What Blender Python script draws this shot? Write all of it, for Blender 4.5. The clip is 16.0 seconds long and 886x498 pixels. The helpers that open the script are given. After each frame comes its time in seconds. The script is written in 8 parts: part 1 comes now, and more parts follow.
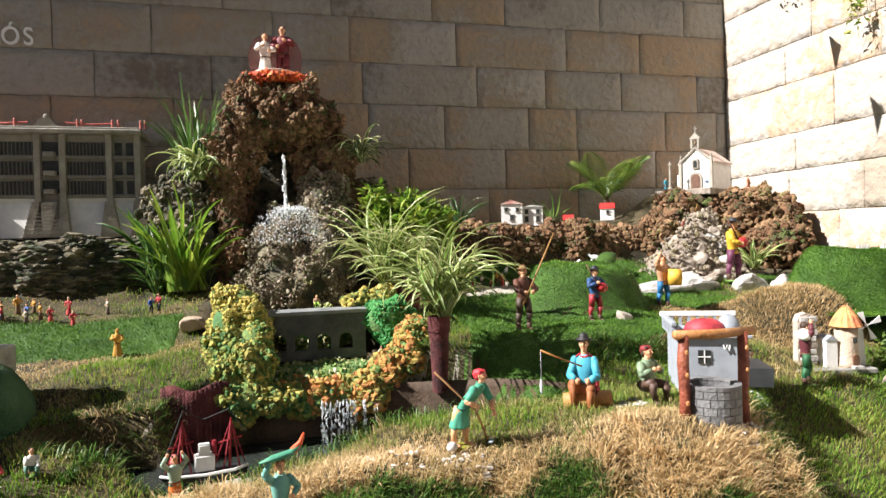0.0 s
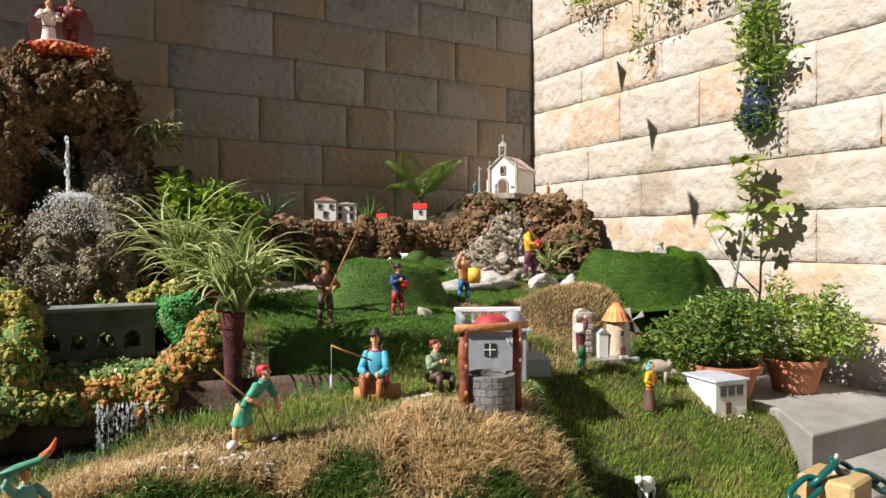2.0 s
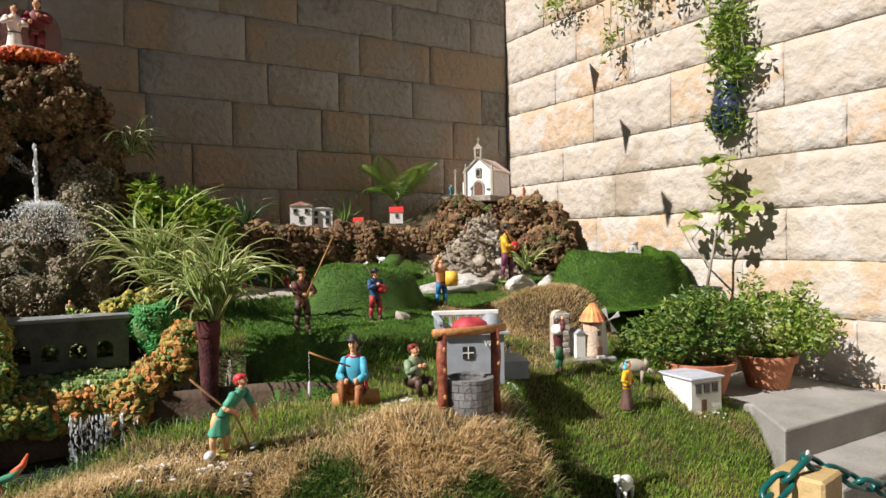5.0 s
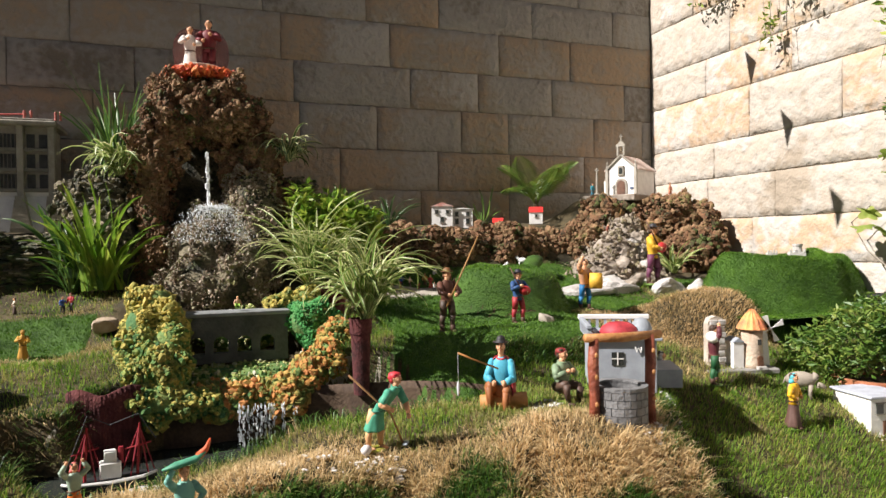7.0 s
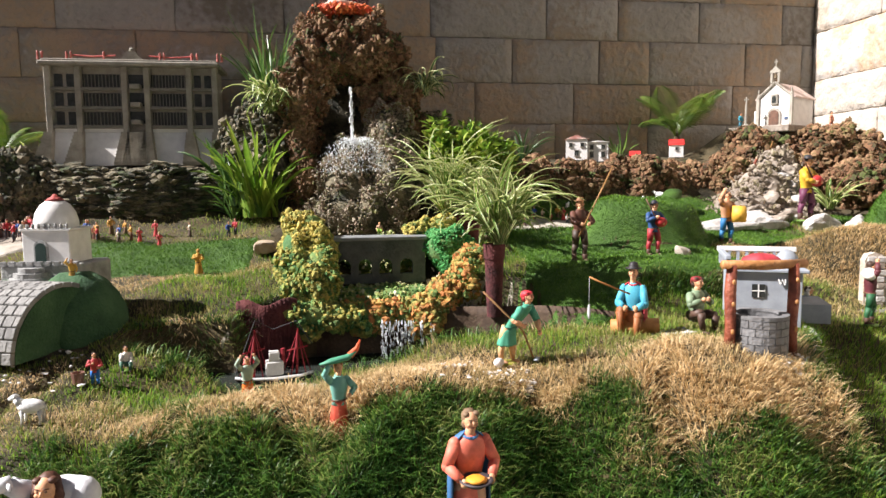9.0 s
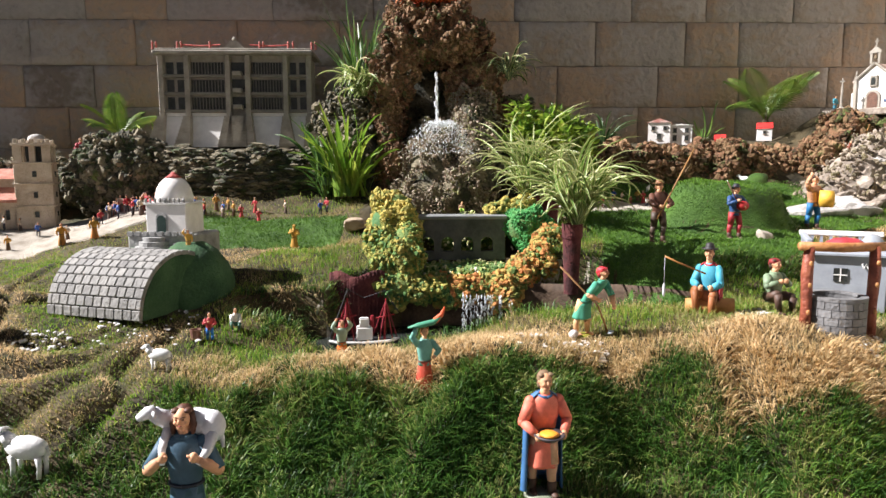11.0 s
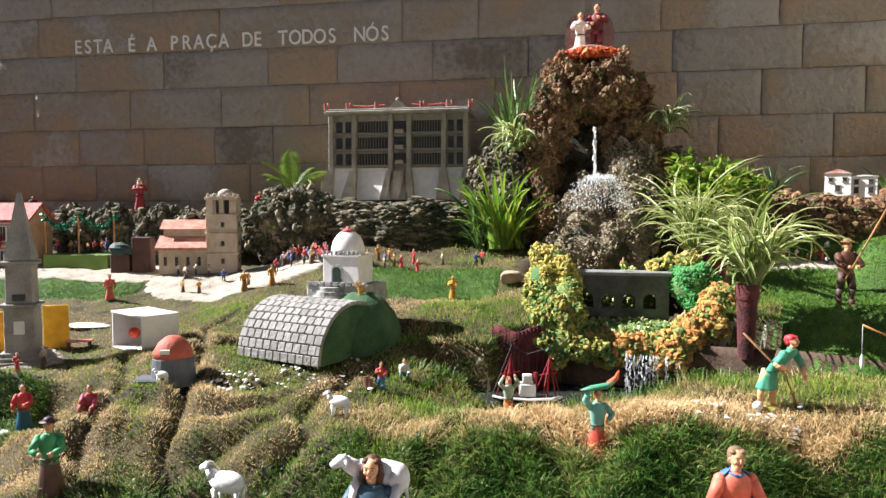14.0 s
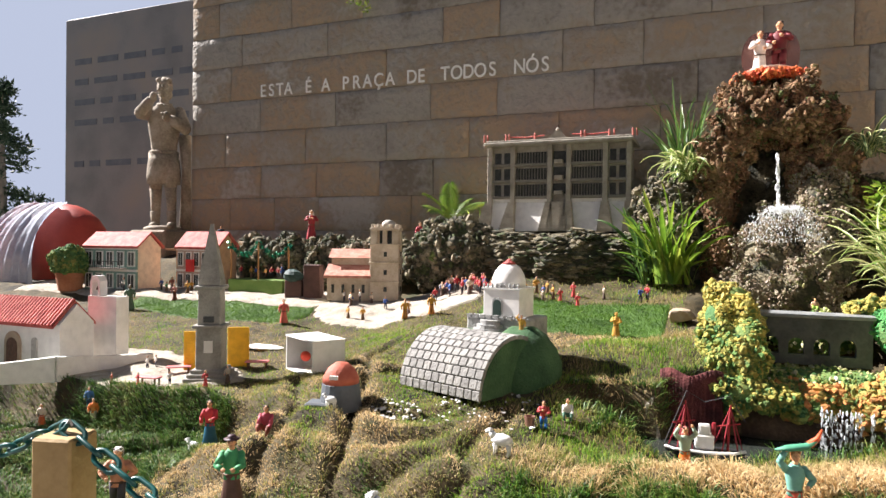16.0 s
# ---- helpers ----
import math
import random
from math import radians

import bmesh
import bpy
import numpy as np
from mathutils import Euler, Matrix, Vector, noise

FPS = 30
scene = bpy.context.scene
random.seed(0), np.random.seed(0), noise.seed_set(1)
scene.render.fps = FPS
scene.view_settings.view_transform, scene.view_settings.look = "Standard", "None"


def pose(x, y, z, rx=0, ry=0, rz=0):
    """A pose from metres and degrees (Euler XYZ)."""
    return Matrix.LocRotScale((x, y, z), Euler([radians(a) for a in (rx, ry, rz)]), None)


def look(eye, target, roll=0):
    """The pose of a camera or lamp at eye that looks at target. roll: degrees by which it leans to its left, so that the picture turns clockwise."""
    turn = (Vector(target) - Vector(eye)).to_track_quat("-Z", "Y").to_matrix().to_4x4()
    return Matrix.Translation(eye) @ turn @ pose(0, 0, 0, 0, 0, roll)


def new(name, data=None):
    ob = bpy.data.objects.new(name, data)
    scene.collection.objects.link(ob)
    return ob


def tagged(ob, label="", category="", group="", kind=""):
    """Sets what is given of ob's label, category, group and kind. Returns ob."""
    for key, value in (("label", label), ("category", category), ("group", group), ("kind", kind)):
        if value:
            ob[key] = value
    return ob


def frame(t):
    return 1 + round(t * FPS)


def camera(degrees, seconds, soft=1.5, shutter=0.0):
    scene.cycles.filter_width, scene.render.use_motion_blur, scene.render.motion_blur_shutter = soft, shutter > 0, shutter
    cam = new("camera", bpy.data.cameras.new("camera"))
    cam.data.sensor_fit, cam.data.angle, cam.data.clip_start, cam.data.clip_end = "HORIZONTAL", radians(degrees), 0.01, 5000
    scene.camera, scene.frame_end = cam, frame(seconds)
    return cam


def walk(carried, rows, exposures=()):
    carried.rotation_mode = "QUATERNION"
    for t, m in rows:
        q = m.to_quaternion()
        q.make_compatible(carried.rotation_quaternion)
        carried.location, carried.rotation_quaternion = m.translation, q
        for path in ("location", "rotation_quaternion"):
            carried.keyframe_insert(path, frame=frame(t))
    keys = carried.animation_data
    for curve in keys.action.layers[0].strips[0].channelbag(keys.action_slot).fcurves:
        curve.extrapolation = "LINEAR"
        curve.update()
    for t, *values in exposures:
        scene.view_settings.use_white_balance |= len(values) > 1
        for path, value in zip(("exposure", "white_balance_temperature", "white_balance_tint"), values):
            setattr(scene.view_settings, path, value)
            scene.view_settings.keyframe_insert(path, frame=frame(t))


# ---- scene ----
cam = camera(67.7, 16.0)
PATH = [
    (0, (0.002, -0.036, 1.487), (0.517, 1.896, 1.468), -1.6),
    (0.5, (0.024, -0.07, 1.481), (0.684, 1.818, 1.455), -0.6),
    (1, (0.067, -0.085, 1.481), (0.855, 1.753, 1.46), -0.3),
    (1.5, (0.107, -0.109, 1.481), (1.002, 1.679, 1.462), -0.1),
    (2, (0.128, -0.117, 1.477), (1.113, 1.624, 1.445), -0.1),
    (2.5, (0.154, -0.124, 1.479), (1.202, 1.579, 1.441), -0.2),
    (3, (0.187, -0.14, 1.481), (1.299, 1.522, 1.44), -0.2),
    (3.2, (0.2, -0.145, 1.482), (1.335, 1.502, 1.439), -0.5),
    (5.3, (0.125, -0.112, 1.49), (1.115, 1.626, 1.468), -1.2),
    (5.5, (0.134, -0.106, 1.503), (1.058, 1.667, 1.479), -1.1),
    (6, (0.111, -0.099, 1.502), (0.969, 1.708, 1.484), -0.8),
    (6.5, (0.102, -0.08, 1.509), (0.883, 1.761, 1.492), -0.5),
    (7, (0.076, -0.071, 1.498), (0.764, 1.807, 1.475), -0.8),
    (7.5, (0.056, -0.056, 1.481), (0.656, 1.851, 1.413), -1.3),
    (8, (0.014, -0.065, 1.463), (0.554, 1.856, 1.331), -1.0),
    (8.5, (-0.013, -0.12, 1.458), (0.461, 1.817, 1.301), -1.2),
    (9, (0.043, -0.156, 1.434), (0.344, 1.812, 1.239), -0.6),
    (9.5, (0.075, -0.199, 1.428), (0.265, 1.78, 1.206), -0.1),
    (9.7, (0.072, -0.218, 1.414), (0.225, 1.762, 1.181), -0.1),
    (12, (-0.043, -0.379, 1.422), (-0.035, 1.606, 1.181), 0.5),
    (12.5, (-0.06, -0.391, 1.417), (-0.122, 1.593, 1.177), 1.1),
    (13, (-0.077, -0.401, 1.428), (-0.19, 1.584, 1.217), 1.0),
    (13.5, (-0.104, -0.388, 1.444), (-0.3, 1.595, 1.28), 0.5),
    (14, (-0.124, -0.365, 1.469), (-0.464, 1.603, 1.367), 0.1),
    (14.5, (-0.137, -0.359, 1.48), (-0.626, 1.58, 1.426), 0.2),
    (15, (-0.143, -0.358, 1.488), (-0.707, 1.561, 1.436), 0.1),
    (15.5, (-0.17, -0.341, 1.49), (-0.852, 1.539, 1.463), 0.4),
    (16, (-0.199, -0.323, 1.486), (-0.974, 1.521, 1.469), 0.7),
]
walk(cam, [(t, look(eye, target, roll)) for t, eye, target, roll in PATH],
     exposures=[(0, 1.25, 6250, 12), (1.5, 0.84, 6350, 12), (2.2, 0.6, 6450, 12), (3, 0.55, 6450, 12), (5.5, 0.57, 6450, 12), (6.5, 0.67, 6450, 12), (7.5, 0.99, 6400, 14), (9, 1.18, 6300, 15), (12.5, 1.27, 6150, 14), (14.5, 1.53, 6150, 13.5), (16, 1.63, 6350, 15)])

# ---- light ----
SUN_EL, SUN_PHI = 40.0, 1.2
sky_world = bpy.data.worlds.new("sky")
scene.world = sky_world
sky_world.use_nodes = True
wn = sky_world.node_tree
wn.nodes.clear()
w_out = wn.nodes.new("ShaderNodeOutputWorld")
w_bg = wn.nodes.new("ShaderNodeBackground")
w_sky = wn.nodes.new("ShaderNodeTexSky")
w_sky.sky_type = "NISHITA"
w_sky.sun_disc = False
w_sky.sun_elevation = radians(SUN_EL)
w_sky.sun_rotation = radians(270.0 + SUN_PHI)
w_bg.inputs[1].default_value = 0.0165
wn.links.new(w_sky.outputs[0], w_bg.inputs[0])
wn.links.new(w_bg.outputs[0], w_out.inputs[0])
sun_data = bpy.data.lights.new("sun", "SUN")
sun_data.energy, sun_data.angle, sun_data.color = 5.3, radians(0.5), (1.0, 0.95, 0.885)
sun = new("sun", sun_data)
toward = Vector((-math.cos(radians(SUN_EL)) * math.cos(radians(SUN_PHI)), math.cos(radians(SUN_EL)) * math.sin(radians(SUN_PHI)), math.sin(radians(SUN_EL))))
sun.matrix_world = look(tuple(toward * 20), (0, 0, 0))


# ---- materials ----
def srgb(r, g, b):
    return tuple((c / 255 / 12.92) if c <= 10 else ((c / 255 + 0.055) / 1.055) ** 2.4 for c in (r, g, b)) + (1.0,)


MATS = {}


def mat(name, cols, rough=0.7, scale=8.0, detail=5.0, bump=0.15, bump_scale=40.0, metal=0.0, vary="", spread=0.25, fine=0.35, dist=0.01, trans=0.0):
    """A surface whose colour runs through cols by noise at two scales; vary: 'object' or 'island' adds a random shift."""
    if name in MATS:
        return MATS[name]
    m = bpy.data.materials.new(name)
    m.use_nodes = True
    nt = m.node_tree
    nd, ln = nt.nodes, nt.links
    bsdf = nd["Principled BSDF"]
    bsdf.inputs["Roughness"].default_value = rough
    bsdf.inputs["Metallic"].default_value = metal
    tc = nd.new("ShaderNodeTexCoord")
    geo = nd.new("ShaderNodeNewGeometry")
    big = nd.new("ShaderNodeTexNoise")
    big.inputs["Scale"].default_value, big.inputs["Detail"].default_value = scale, detail
    small = nd.new("ShaderNodeTexNoise")
    small.inputs["Scale"].default_value, small.inputs["Detail"].default_value = bump_scale, 4.0
    ln.new(geo.outputs["Position"], big.inputs["Vector"])
    ln.new(geo.outputs["Position"], small.inputs["Vector"])
    fac = nd.new("ShaderNodeMath")
    fac.operation = "MULTIPLY_ADD"
    ln.new(small.outputs["Fac"], fac.inputs[0])
    fac.inputs[1].default_value = fine
    off = nd.new("ShaderNodeMath")
    off.operation = "ADD"
    ln.new(big.outputs["Fac"], off.inputs[0])
    off.inputs[1].default_value = -fine / 2
    ln.new(off.outputs[0], fac.inputs[2])
    last = fac
    if vary:
        src = nd.new("ShaderNodeObjectInfo").outputs["Random"] if vary == "object" else geo.outputs["Random Per Island"]
        sh = nd.new("ShaderNodeMath")
        sh.operation = "MULTIPLY_ADD"
        ln.new(src, sh.inputs[0])
        sh.inputs[1].default_value = spread * 2
        add = nd.new("ShaderNodeMath")
        add.operation = "ADD"
        ln.new(fac.outputs[0], add.inputs[0])
        add.inputs[1].default_value = -spread
        ln.new(add.outputs[0], sh.inputs[2])
        last = sh
    ramp = nd.new("ShaderNodeValToRGB")
    els = ramp.color_ramp.elements
    lo, hi = (0.3, 0.7) if not vary else (0.15, 0.85)
    n = len(cols)
    for i, c in enumerate(cols):
        p = lo + (hi - lo) * (i / max(1, n - 1))
        e = els[i] if i < 2 else els.new(p)
        e.position = p
    for i, c in enumerate(cols):
        els[i].color = c if len(c) == 4 else (*c, 1)
    if n == 1:
        els[1].color = els[0].color
    ln.new(last.outputs[0], ramp.inputs[0])
    ln.new(ramp.outputs[0], bsdf.inputs["Base Color"])
    if bump:
        bp = nd.new("ShaderNodeBump")
        bp.inputs["Strength"].default_value, bp.inputs["Distance"].default_value = min(1.0, bump * 2), dist
        ln.new(small.outputs["Fac"], bp.inputs["Height"])
        ln.new(bp.outputs[0], bsdf.inputs["Normal"])
    if trans:
        tr = nd.new("ShaderNodeBsdfTranslucent")
        ln.new(ramp.outputs[0], tr.inputs[0])
        mx = nd.new("ShaderNodeMixShader")
        mx.inputs[0].default_value = trans
        out = nd["Material Output"]
        ln.new(bsdf.outputs[0], mx.inputs[1])
        ln.new(tr.outputs[0], mx.inputs[2])
        ln.new(mx.outputs[0], out.inputs[0])
    MATS[name] = m
    return m


def paint(name, rgb, rough=0.55, wear=0.18, bump=0.06):
    """Painted plaster or resin of one colour with slight fading and grime."""
    c = srgb(*rgb)
    dark = tuple(v * (1 - wear) for v in c[:3])
    lite = tuple(min(1, v * (1 + wear * 0.6) + 0.01) for v in c[:3])
    return mat(name, [dark, c[:3], lite], rough + 0.1, 18.0, 4.0, bump, 120.0, fine=0.3, dist=0.003)


# one sandstone in two tones: darkened for the shaded wall, lightened for the sunny one
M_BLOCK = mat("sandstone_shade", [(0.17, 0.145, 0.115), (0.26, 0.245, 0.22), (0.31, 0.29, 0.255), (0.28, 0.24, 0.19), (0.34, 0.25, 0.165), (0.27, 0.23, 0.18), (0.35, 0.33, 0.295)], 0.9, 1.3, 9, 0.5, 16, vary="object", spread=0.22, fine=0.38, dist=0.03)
M_BLOCK2 = mat("sandstone_sunlit", [(0.33, 0.275, 0.21), (0.44, 0.40, 0.345), (0.42, 0.36, 0.29), (0.47, 0.44, 0.40), (0.45, 0.32, 0.205), (0.46, 0.42, 0.36)], 0.9, 1.6, 10, 0.7, 11, vary="object", spread=0.24, fine=0.45, dist=0.035)
# joint mortar split the same way, lighter where the wall stands in sun
M_MORTAR2 = mat("mortar_sunlit", [(0.30, 0.25, 0.19), (0.42, 0.37, 0.30)], 0.95, 6, 5, 0.3, 60)
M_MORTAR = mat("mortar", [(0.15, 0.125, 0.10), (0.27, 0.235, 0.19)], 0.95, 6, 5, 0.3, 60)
M_SOIL = mat("soil", [(0.025, 0.02, 0.01), (0.06, 0.048, 0.024), (0.11, 0.085, 0.04)], 0.95, 5, 7, 0.3, 90, dist=0.008)
M_THATCH = mat("matted_turf_soil", [(0.02, 0.017, 0.008), (0.045, 0.036, 0.015), (0.09, 0.065, 0.028), (0.04, 0.042, 0.014)], 0.95, 5, 7, 0.4, 90, dist=0.01)
M_CONCRETE = mat("concrete", [(0.18, 0.17, 0.155), (0.25, 0.24, 0.22), (0.31, 0.295, 0.275)], 0.85, 3, 6, 0.25, 60)
M_PAVING = mat("paving_stone", [(0.12, 0.115, 0.11), (0.18, 0.17, 0.16), (0.24, 0.23, 0.21)], 0.85, 2, 6, 0.25, 60)
M_BLADE = mat("grass_blades", [(0.10, 0.18, 0.025), (0.24, 0.27, 0.06), (0.42, 0.35, 0.13), (0.58, 0.45, 0.22)], 0.6, 1.9, 3, 0, 14, vary="island", spread=0.17, fine=0.25, trans=0.35)
M_DRY = mat("dry_grass_blades", [(0.30, 0.235, 0.09), (0.54, 0.39, 0.185), (0.70, 0.515, 0.275), (0.78, 0.60, 0.345)], 0.65, 3.0, 3, 0, 14, vary="island", spread=0.25, fine=0.25, trans=0.35)
M_GREEN = mat("green_grass_blades", [(0.06, 0.15, 0.012), (0.14, 0.28, 0.02), (0.28, 0.40, 0.05), (0.50, 0.44, 0.13)], 0.6, 4.0, 3, 0, 14, vary="island", spread=0.25, fine=0.25, trans=0.45)
# green grass with the shade of the steep bank put into its colour
M_SHADEGRASS = mat("shaded_grass_blades", [(0.015, 0.05, 0.006), (0.035, 0.105, 0.010), (0.09, 0.19, 0.022), (0.24, 0.25, 0.07)], 0.5, 4.0, 3, 0, 14, vary="island", spread=0.3, fine=0.25, trans=0.2)
M_TURF = mat("artificial_turf", [(0.03, 0.09, 0.004), (0.075, 0.18, 0.008), (0.16, 0.30, 0.018)], 0.55, 7, 4, 0.3, 90, vary="island", spread=0.2, dist=0.01, trans=0.2)
M_TURFBASE = mat("turf_backing", [(0.025, 0.07, 0.004), (0.055, 0.13, 0.007)], 0.8, 9, 4, 0.5, 120, dist=0.01)
M_CRUST = mat("encrusted_rock", [(0.03, 0.03, 0.012), (0.10, 0.13, 0.03), (0.045, 0.03, 0.015), (0.20, 0.095, 0.045), (0.12, 0.085, 0.035), (0.33, 0.185, 0.10), (0.10, 0.12, 0.03), (0.24, 0.11, 0.055)], 0.9, 5.0, 8, 0.6, 70, vary="island", spread=0.14)
M_MOSSROCK = mat("mossy_rock", [(0.03, 0.05, 0.015), (0.07, 0.09, 0.03), (0.04, 0.04, 0.03), (0.16, 0.14, 0.085), (0.28, 0.235, 0.16), (0.12, 0.15, 0.04)], 0.9, 7, 7, 0.6, 70, vary="island", spread=0.18)
M_GREYROCK = mat("grey_rock", [(0.30, 0.28, 0.26), (0.45, 0.43, 0.40), (0.55, 0.52, 0.5)], 0.85, 5, 6, 0.5, 40)
M_BROWN = mat("brown_cloth", [(0.025, 0.014, 0.008), (0.07, 0.042, 0.024), (0.13, 0.085, 0.05)], 0.8, 5, 5, 0.2, 70)
M_WINE = mat("wine_red_cloth", [(0.035, 0.008, 0.008), (0.10, 0.022, 0.022), (0.15, 0.04, 0.035)], 0.9, 9, 5, 0.3, 90)
M_SAND = mat("pale_sand", [(0.32, 0.28, 0.22), (0.43, 0.385, 0.315), (0.52, 0.475, 0.40)], 0.95, 12, 6, 0.6, 110, dist=0.015)
M_WHITE = paint("white_paint", (226, 224, 220), wear=0.10)
M_LEAF = mat("shrub_leaf", [(0.03, 0.085, 0.012), (0.07, 0.15, 0.02), (0.15, 0.24, 0.04), (0.28, 0.32, 0.07)], 0.45, 6, 3, 0, 30, vary="island", spread=0.25, trans=0.3)


# ---- mesh tools ----
class Mesh:
    """Collects vertices and faces, each face with a material slot."""

    def __init__(self):
        self.v, self.f, self.mi, self.cur = [], [], [], 0

    def add(self, vs, fs):
        o = len(self.v)
        self.v.extend(tuple(p) for p in vs)
        self.f.extend(tuple(i + o for i in q) for q in fs)
        self.mi.extend([self.cur] * len(fs))
        return self

    def box(self, c, s, rz=0.0, bev=0.0, top=1.0, rx=0.0, ry=0.0):
        """A box with its middle at c; top: how far its upper end narrows; bev: chamfered edges."""
        hx, hy, hz = s[0] / 2, s[1] / 2, s[2] / 2
        m = Euler((radians(rx), radians(ry), radians(rz))).to_matrix()
        if bev <= 0:
            vs = [Vector((x * hx * (top if z > 0 else 1), y * hy * (top if z > 0 else 1), z * hz)) for z in (-1, 1) for x, y in ((-1, -1), (1, -1), (1, 1), (-1, 1))]
            fs = [(3, 2, 1, 0), (4, 5, 6, 7), (0, 1, 5, 4), (1, 2, 6, 5), (2, 3, 7, 6), (3, 0, 4, 7)]
        else:
            b = min(bev, hx * 0.9, hy * 0.9, hz * 0.9)
            vs, ids = [], {}
            for sx in (-1, 1):
                for sy in (-1, 1):
                    for sz in (-1, 1):
                        k = top if sz > 0 else 1
                        for ax in range(3):
                            p = [sx * (hx - b), sy * (hy - b), sz * (hz - b)]
                            p[ax] = (sx * hx, sy * hy, sz * hz)[ax]
                            ids[(sx, sy, sz, ax)] = len(vs)
                            vs.append(Vector((p[0] * k, p[1] * k, p[2])))
            fs = []
            for ax in range(3):
                for sg in (-1, 1):
                    o1, o2 = (ax + 1) % 3, (ax + 2) % 3
                    q = []
                    for a, d in ((-1, -1), (1, -1), (1, 1), (-1, 1)):
                        k = [0, 0, 0]
                        k[ax], k[o1], k[o2] = sg, a, d
                        q.append(ids[(*k, ax)])
                    fs.append(tuple(q if sg > 0 else q[::-1]))
            for ax in range(3):
                o1, o2 = (ax + 1) % 3, (ax + 2) % 3
                for a in (-1, 1):
                    for d in (-1, 1):
                        k0, k1 = [0, 0, 0], [0, 0, 0]
                        k0[ax], k1[ax] = -1, 1
                        for k in (k0, k1):
                            k[o1], k[o2] = a, d
                        q = (ids[(*k0, o1)], ids[(*k1, o1)], ids[(*k1, o2)], ids[(*k0, o2)])
                        fs.append(q if a * d > 0 else q[::-1])
            for sx in (-1, 1):
                for sy in (-1, 1):
                    for sz in (-1, 1):
                        q = tuple(ids[(sx, sy, sz, a)] for a in range(3))
                        fs.append(q if sx * sy * sz > 0 else q[::-1])
        return self.add([m @ p + Vector(c) for p in vs], fs)

    def tube(self, path, radii, n=8, flat=1.0, caps=True):
        """A round bar along path with a radius at each point; flat: its second half-width as a share of the first."""
        pts = [Vector(p) for p in path]
        rows, up = [], Vector((0.02, 0.1, 1)).normalized()
        for i, p in enumerate(pts):
            d = (pts[min(i + 1, len(pts) - 1)] - pts[max(i - 1, 0)]).normalized()
            a = d.cross(up)
            if a.length < 0.15:
                a = d.cross(Vector((0, 1, 0)))
            a.normalize()
            b = d.cross(a).normalized()
            r = radii[i] if hasattr(radii, "__len__") else radii
            rows.append([p + a * math.cos(2 * math.pi * k / n) * r + b * math.sin(2 * math.pi * k / n) * r * flat for k in range(n)])
        vs = [p for r in rows for p in r]
        fs = [(i * n + k, i * n + (k + 1) % n, (i + 1) * n + (k + 1) % n, (i + 1) * n + k) for i in range(len(pts) - 1) for k in range(n)]
        if caps:
            fs += [tuple(range(n))[::-1], tuple((len(pts) - 1) * n + k for k in range(n))]
        return self.add(vs, fs)

    def lathe(self, c, rings, n=14, fy=1.0, caps=True):
        """Rings of (z, radius) or (z, rx, ry, dx, dy) about an upright axis through c."""
        vs = []
        for r in rings:
            z, rx = r[0], r[1]
            ry = r[2] if len(r) > 2 else rx * fy
            dx, dy = (r[3], r[4]) if len(r) > 4 else (0, 0)
            vs += [(c[0] + dx + rx * math.cos(2 * math.pi * k / n), c[1] + dy + ry * math.sin(2 * math.pi * k / n), c[2] + z) for k in range(n)]
        fs = [(i * n + k, i * n + (k + 1) % n, (i + 1) * n + (k + 1) % n, (i + 1) * n + k) for i in range(len(rings) - 1) for k in range(n)]
        if caps:
            fs += [tuple(range(n))[::-1], tuple((len(rings) - 1) * n + k for k in range(n))]
        return self.add(vs, fs)

    def ball(self, c, r, n=10, m=6, rough=0.0, rng=None):
        """An ellipsoid; rough: how lumpy it is."""
        r = r if hasattr(r, "__len__") else (r, r, r)
        rows = []
        for i in range(1, m):
            a = math.pi * i / m
            for k in range(n):
                b = 2 * math.pi * k / n
                q = 1 + (rng.uniform(-rough, rough) if rng else 0)
                rows.append((c[0] + r[0] * math.sin(a) * math.cos(b) * q, c[1] + r[1] * math.sin(a) * math.sin(b) * q, c[2] + r[2] * math.cos(a) * q))
        vs = [(c[0], c[1], c[2] + r[2])] + rows + [(c[0], c[1], c[2] - r[2])]
        fs = [(0, 1 + k, 1 + (k + 1) % n) for k in range(n)]
        fs += [(1 + i * n + k, 1 + (i + 1) * n + k, 1 + (i + 1) * n + (k + 1) % n, 1 + i * n + (k + 1) % n) for i in range(m - 2) for k in range(n)]
        e = 1 + (m - 1) * n
        fs += [(e, 1 + (m - 2) * n + (k + 1) % n, 1 + (m - 2) * n + k) for k in range(n)]
        return self.add(vs, fs)

    def prism(self, outline, y0, y1, axis="y"):
        """An outline of (x, z) pairs drawn through from y0 to y1 (or of (y, z) through x, or (x, y) through z)."""
        n = len(outline)

        def at(p, d):
            return (p[0], d, p[1]) if axis == "y" else ((d, p[0], p[1]) if axis == "x" else (p[0], p[1], d))

        vs = [at(p, y0) for p in outline] + [at(p, y1) for p in outline]
        fs = [tuple(range(n)), tuple(range(2 * n - 1, n - 1, -1))] + [(i, n + i, n + (i + 1) % n, (i + 1) % n) for i in range(n)]
        return self.add(vs, fs)

    def data(self, name, mats, smooth=False, recalc=True):
        me = bpy.data.meshes.new(name)
        me.from_pydata(self.v, [], self.f)
        for m in mats if isinstance(mats, (list, tuple)) else [mats]:
            me.materials.append(m)
        if any(self.mi):
            me.polygons.foreach_set("material_index", self.mi)
        if recalc:
            bm = bmesh.new()
            bm.from_mesh(me)
            bmesh.ops.recalc_face_normals(bm, faces=bm.faces)
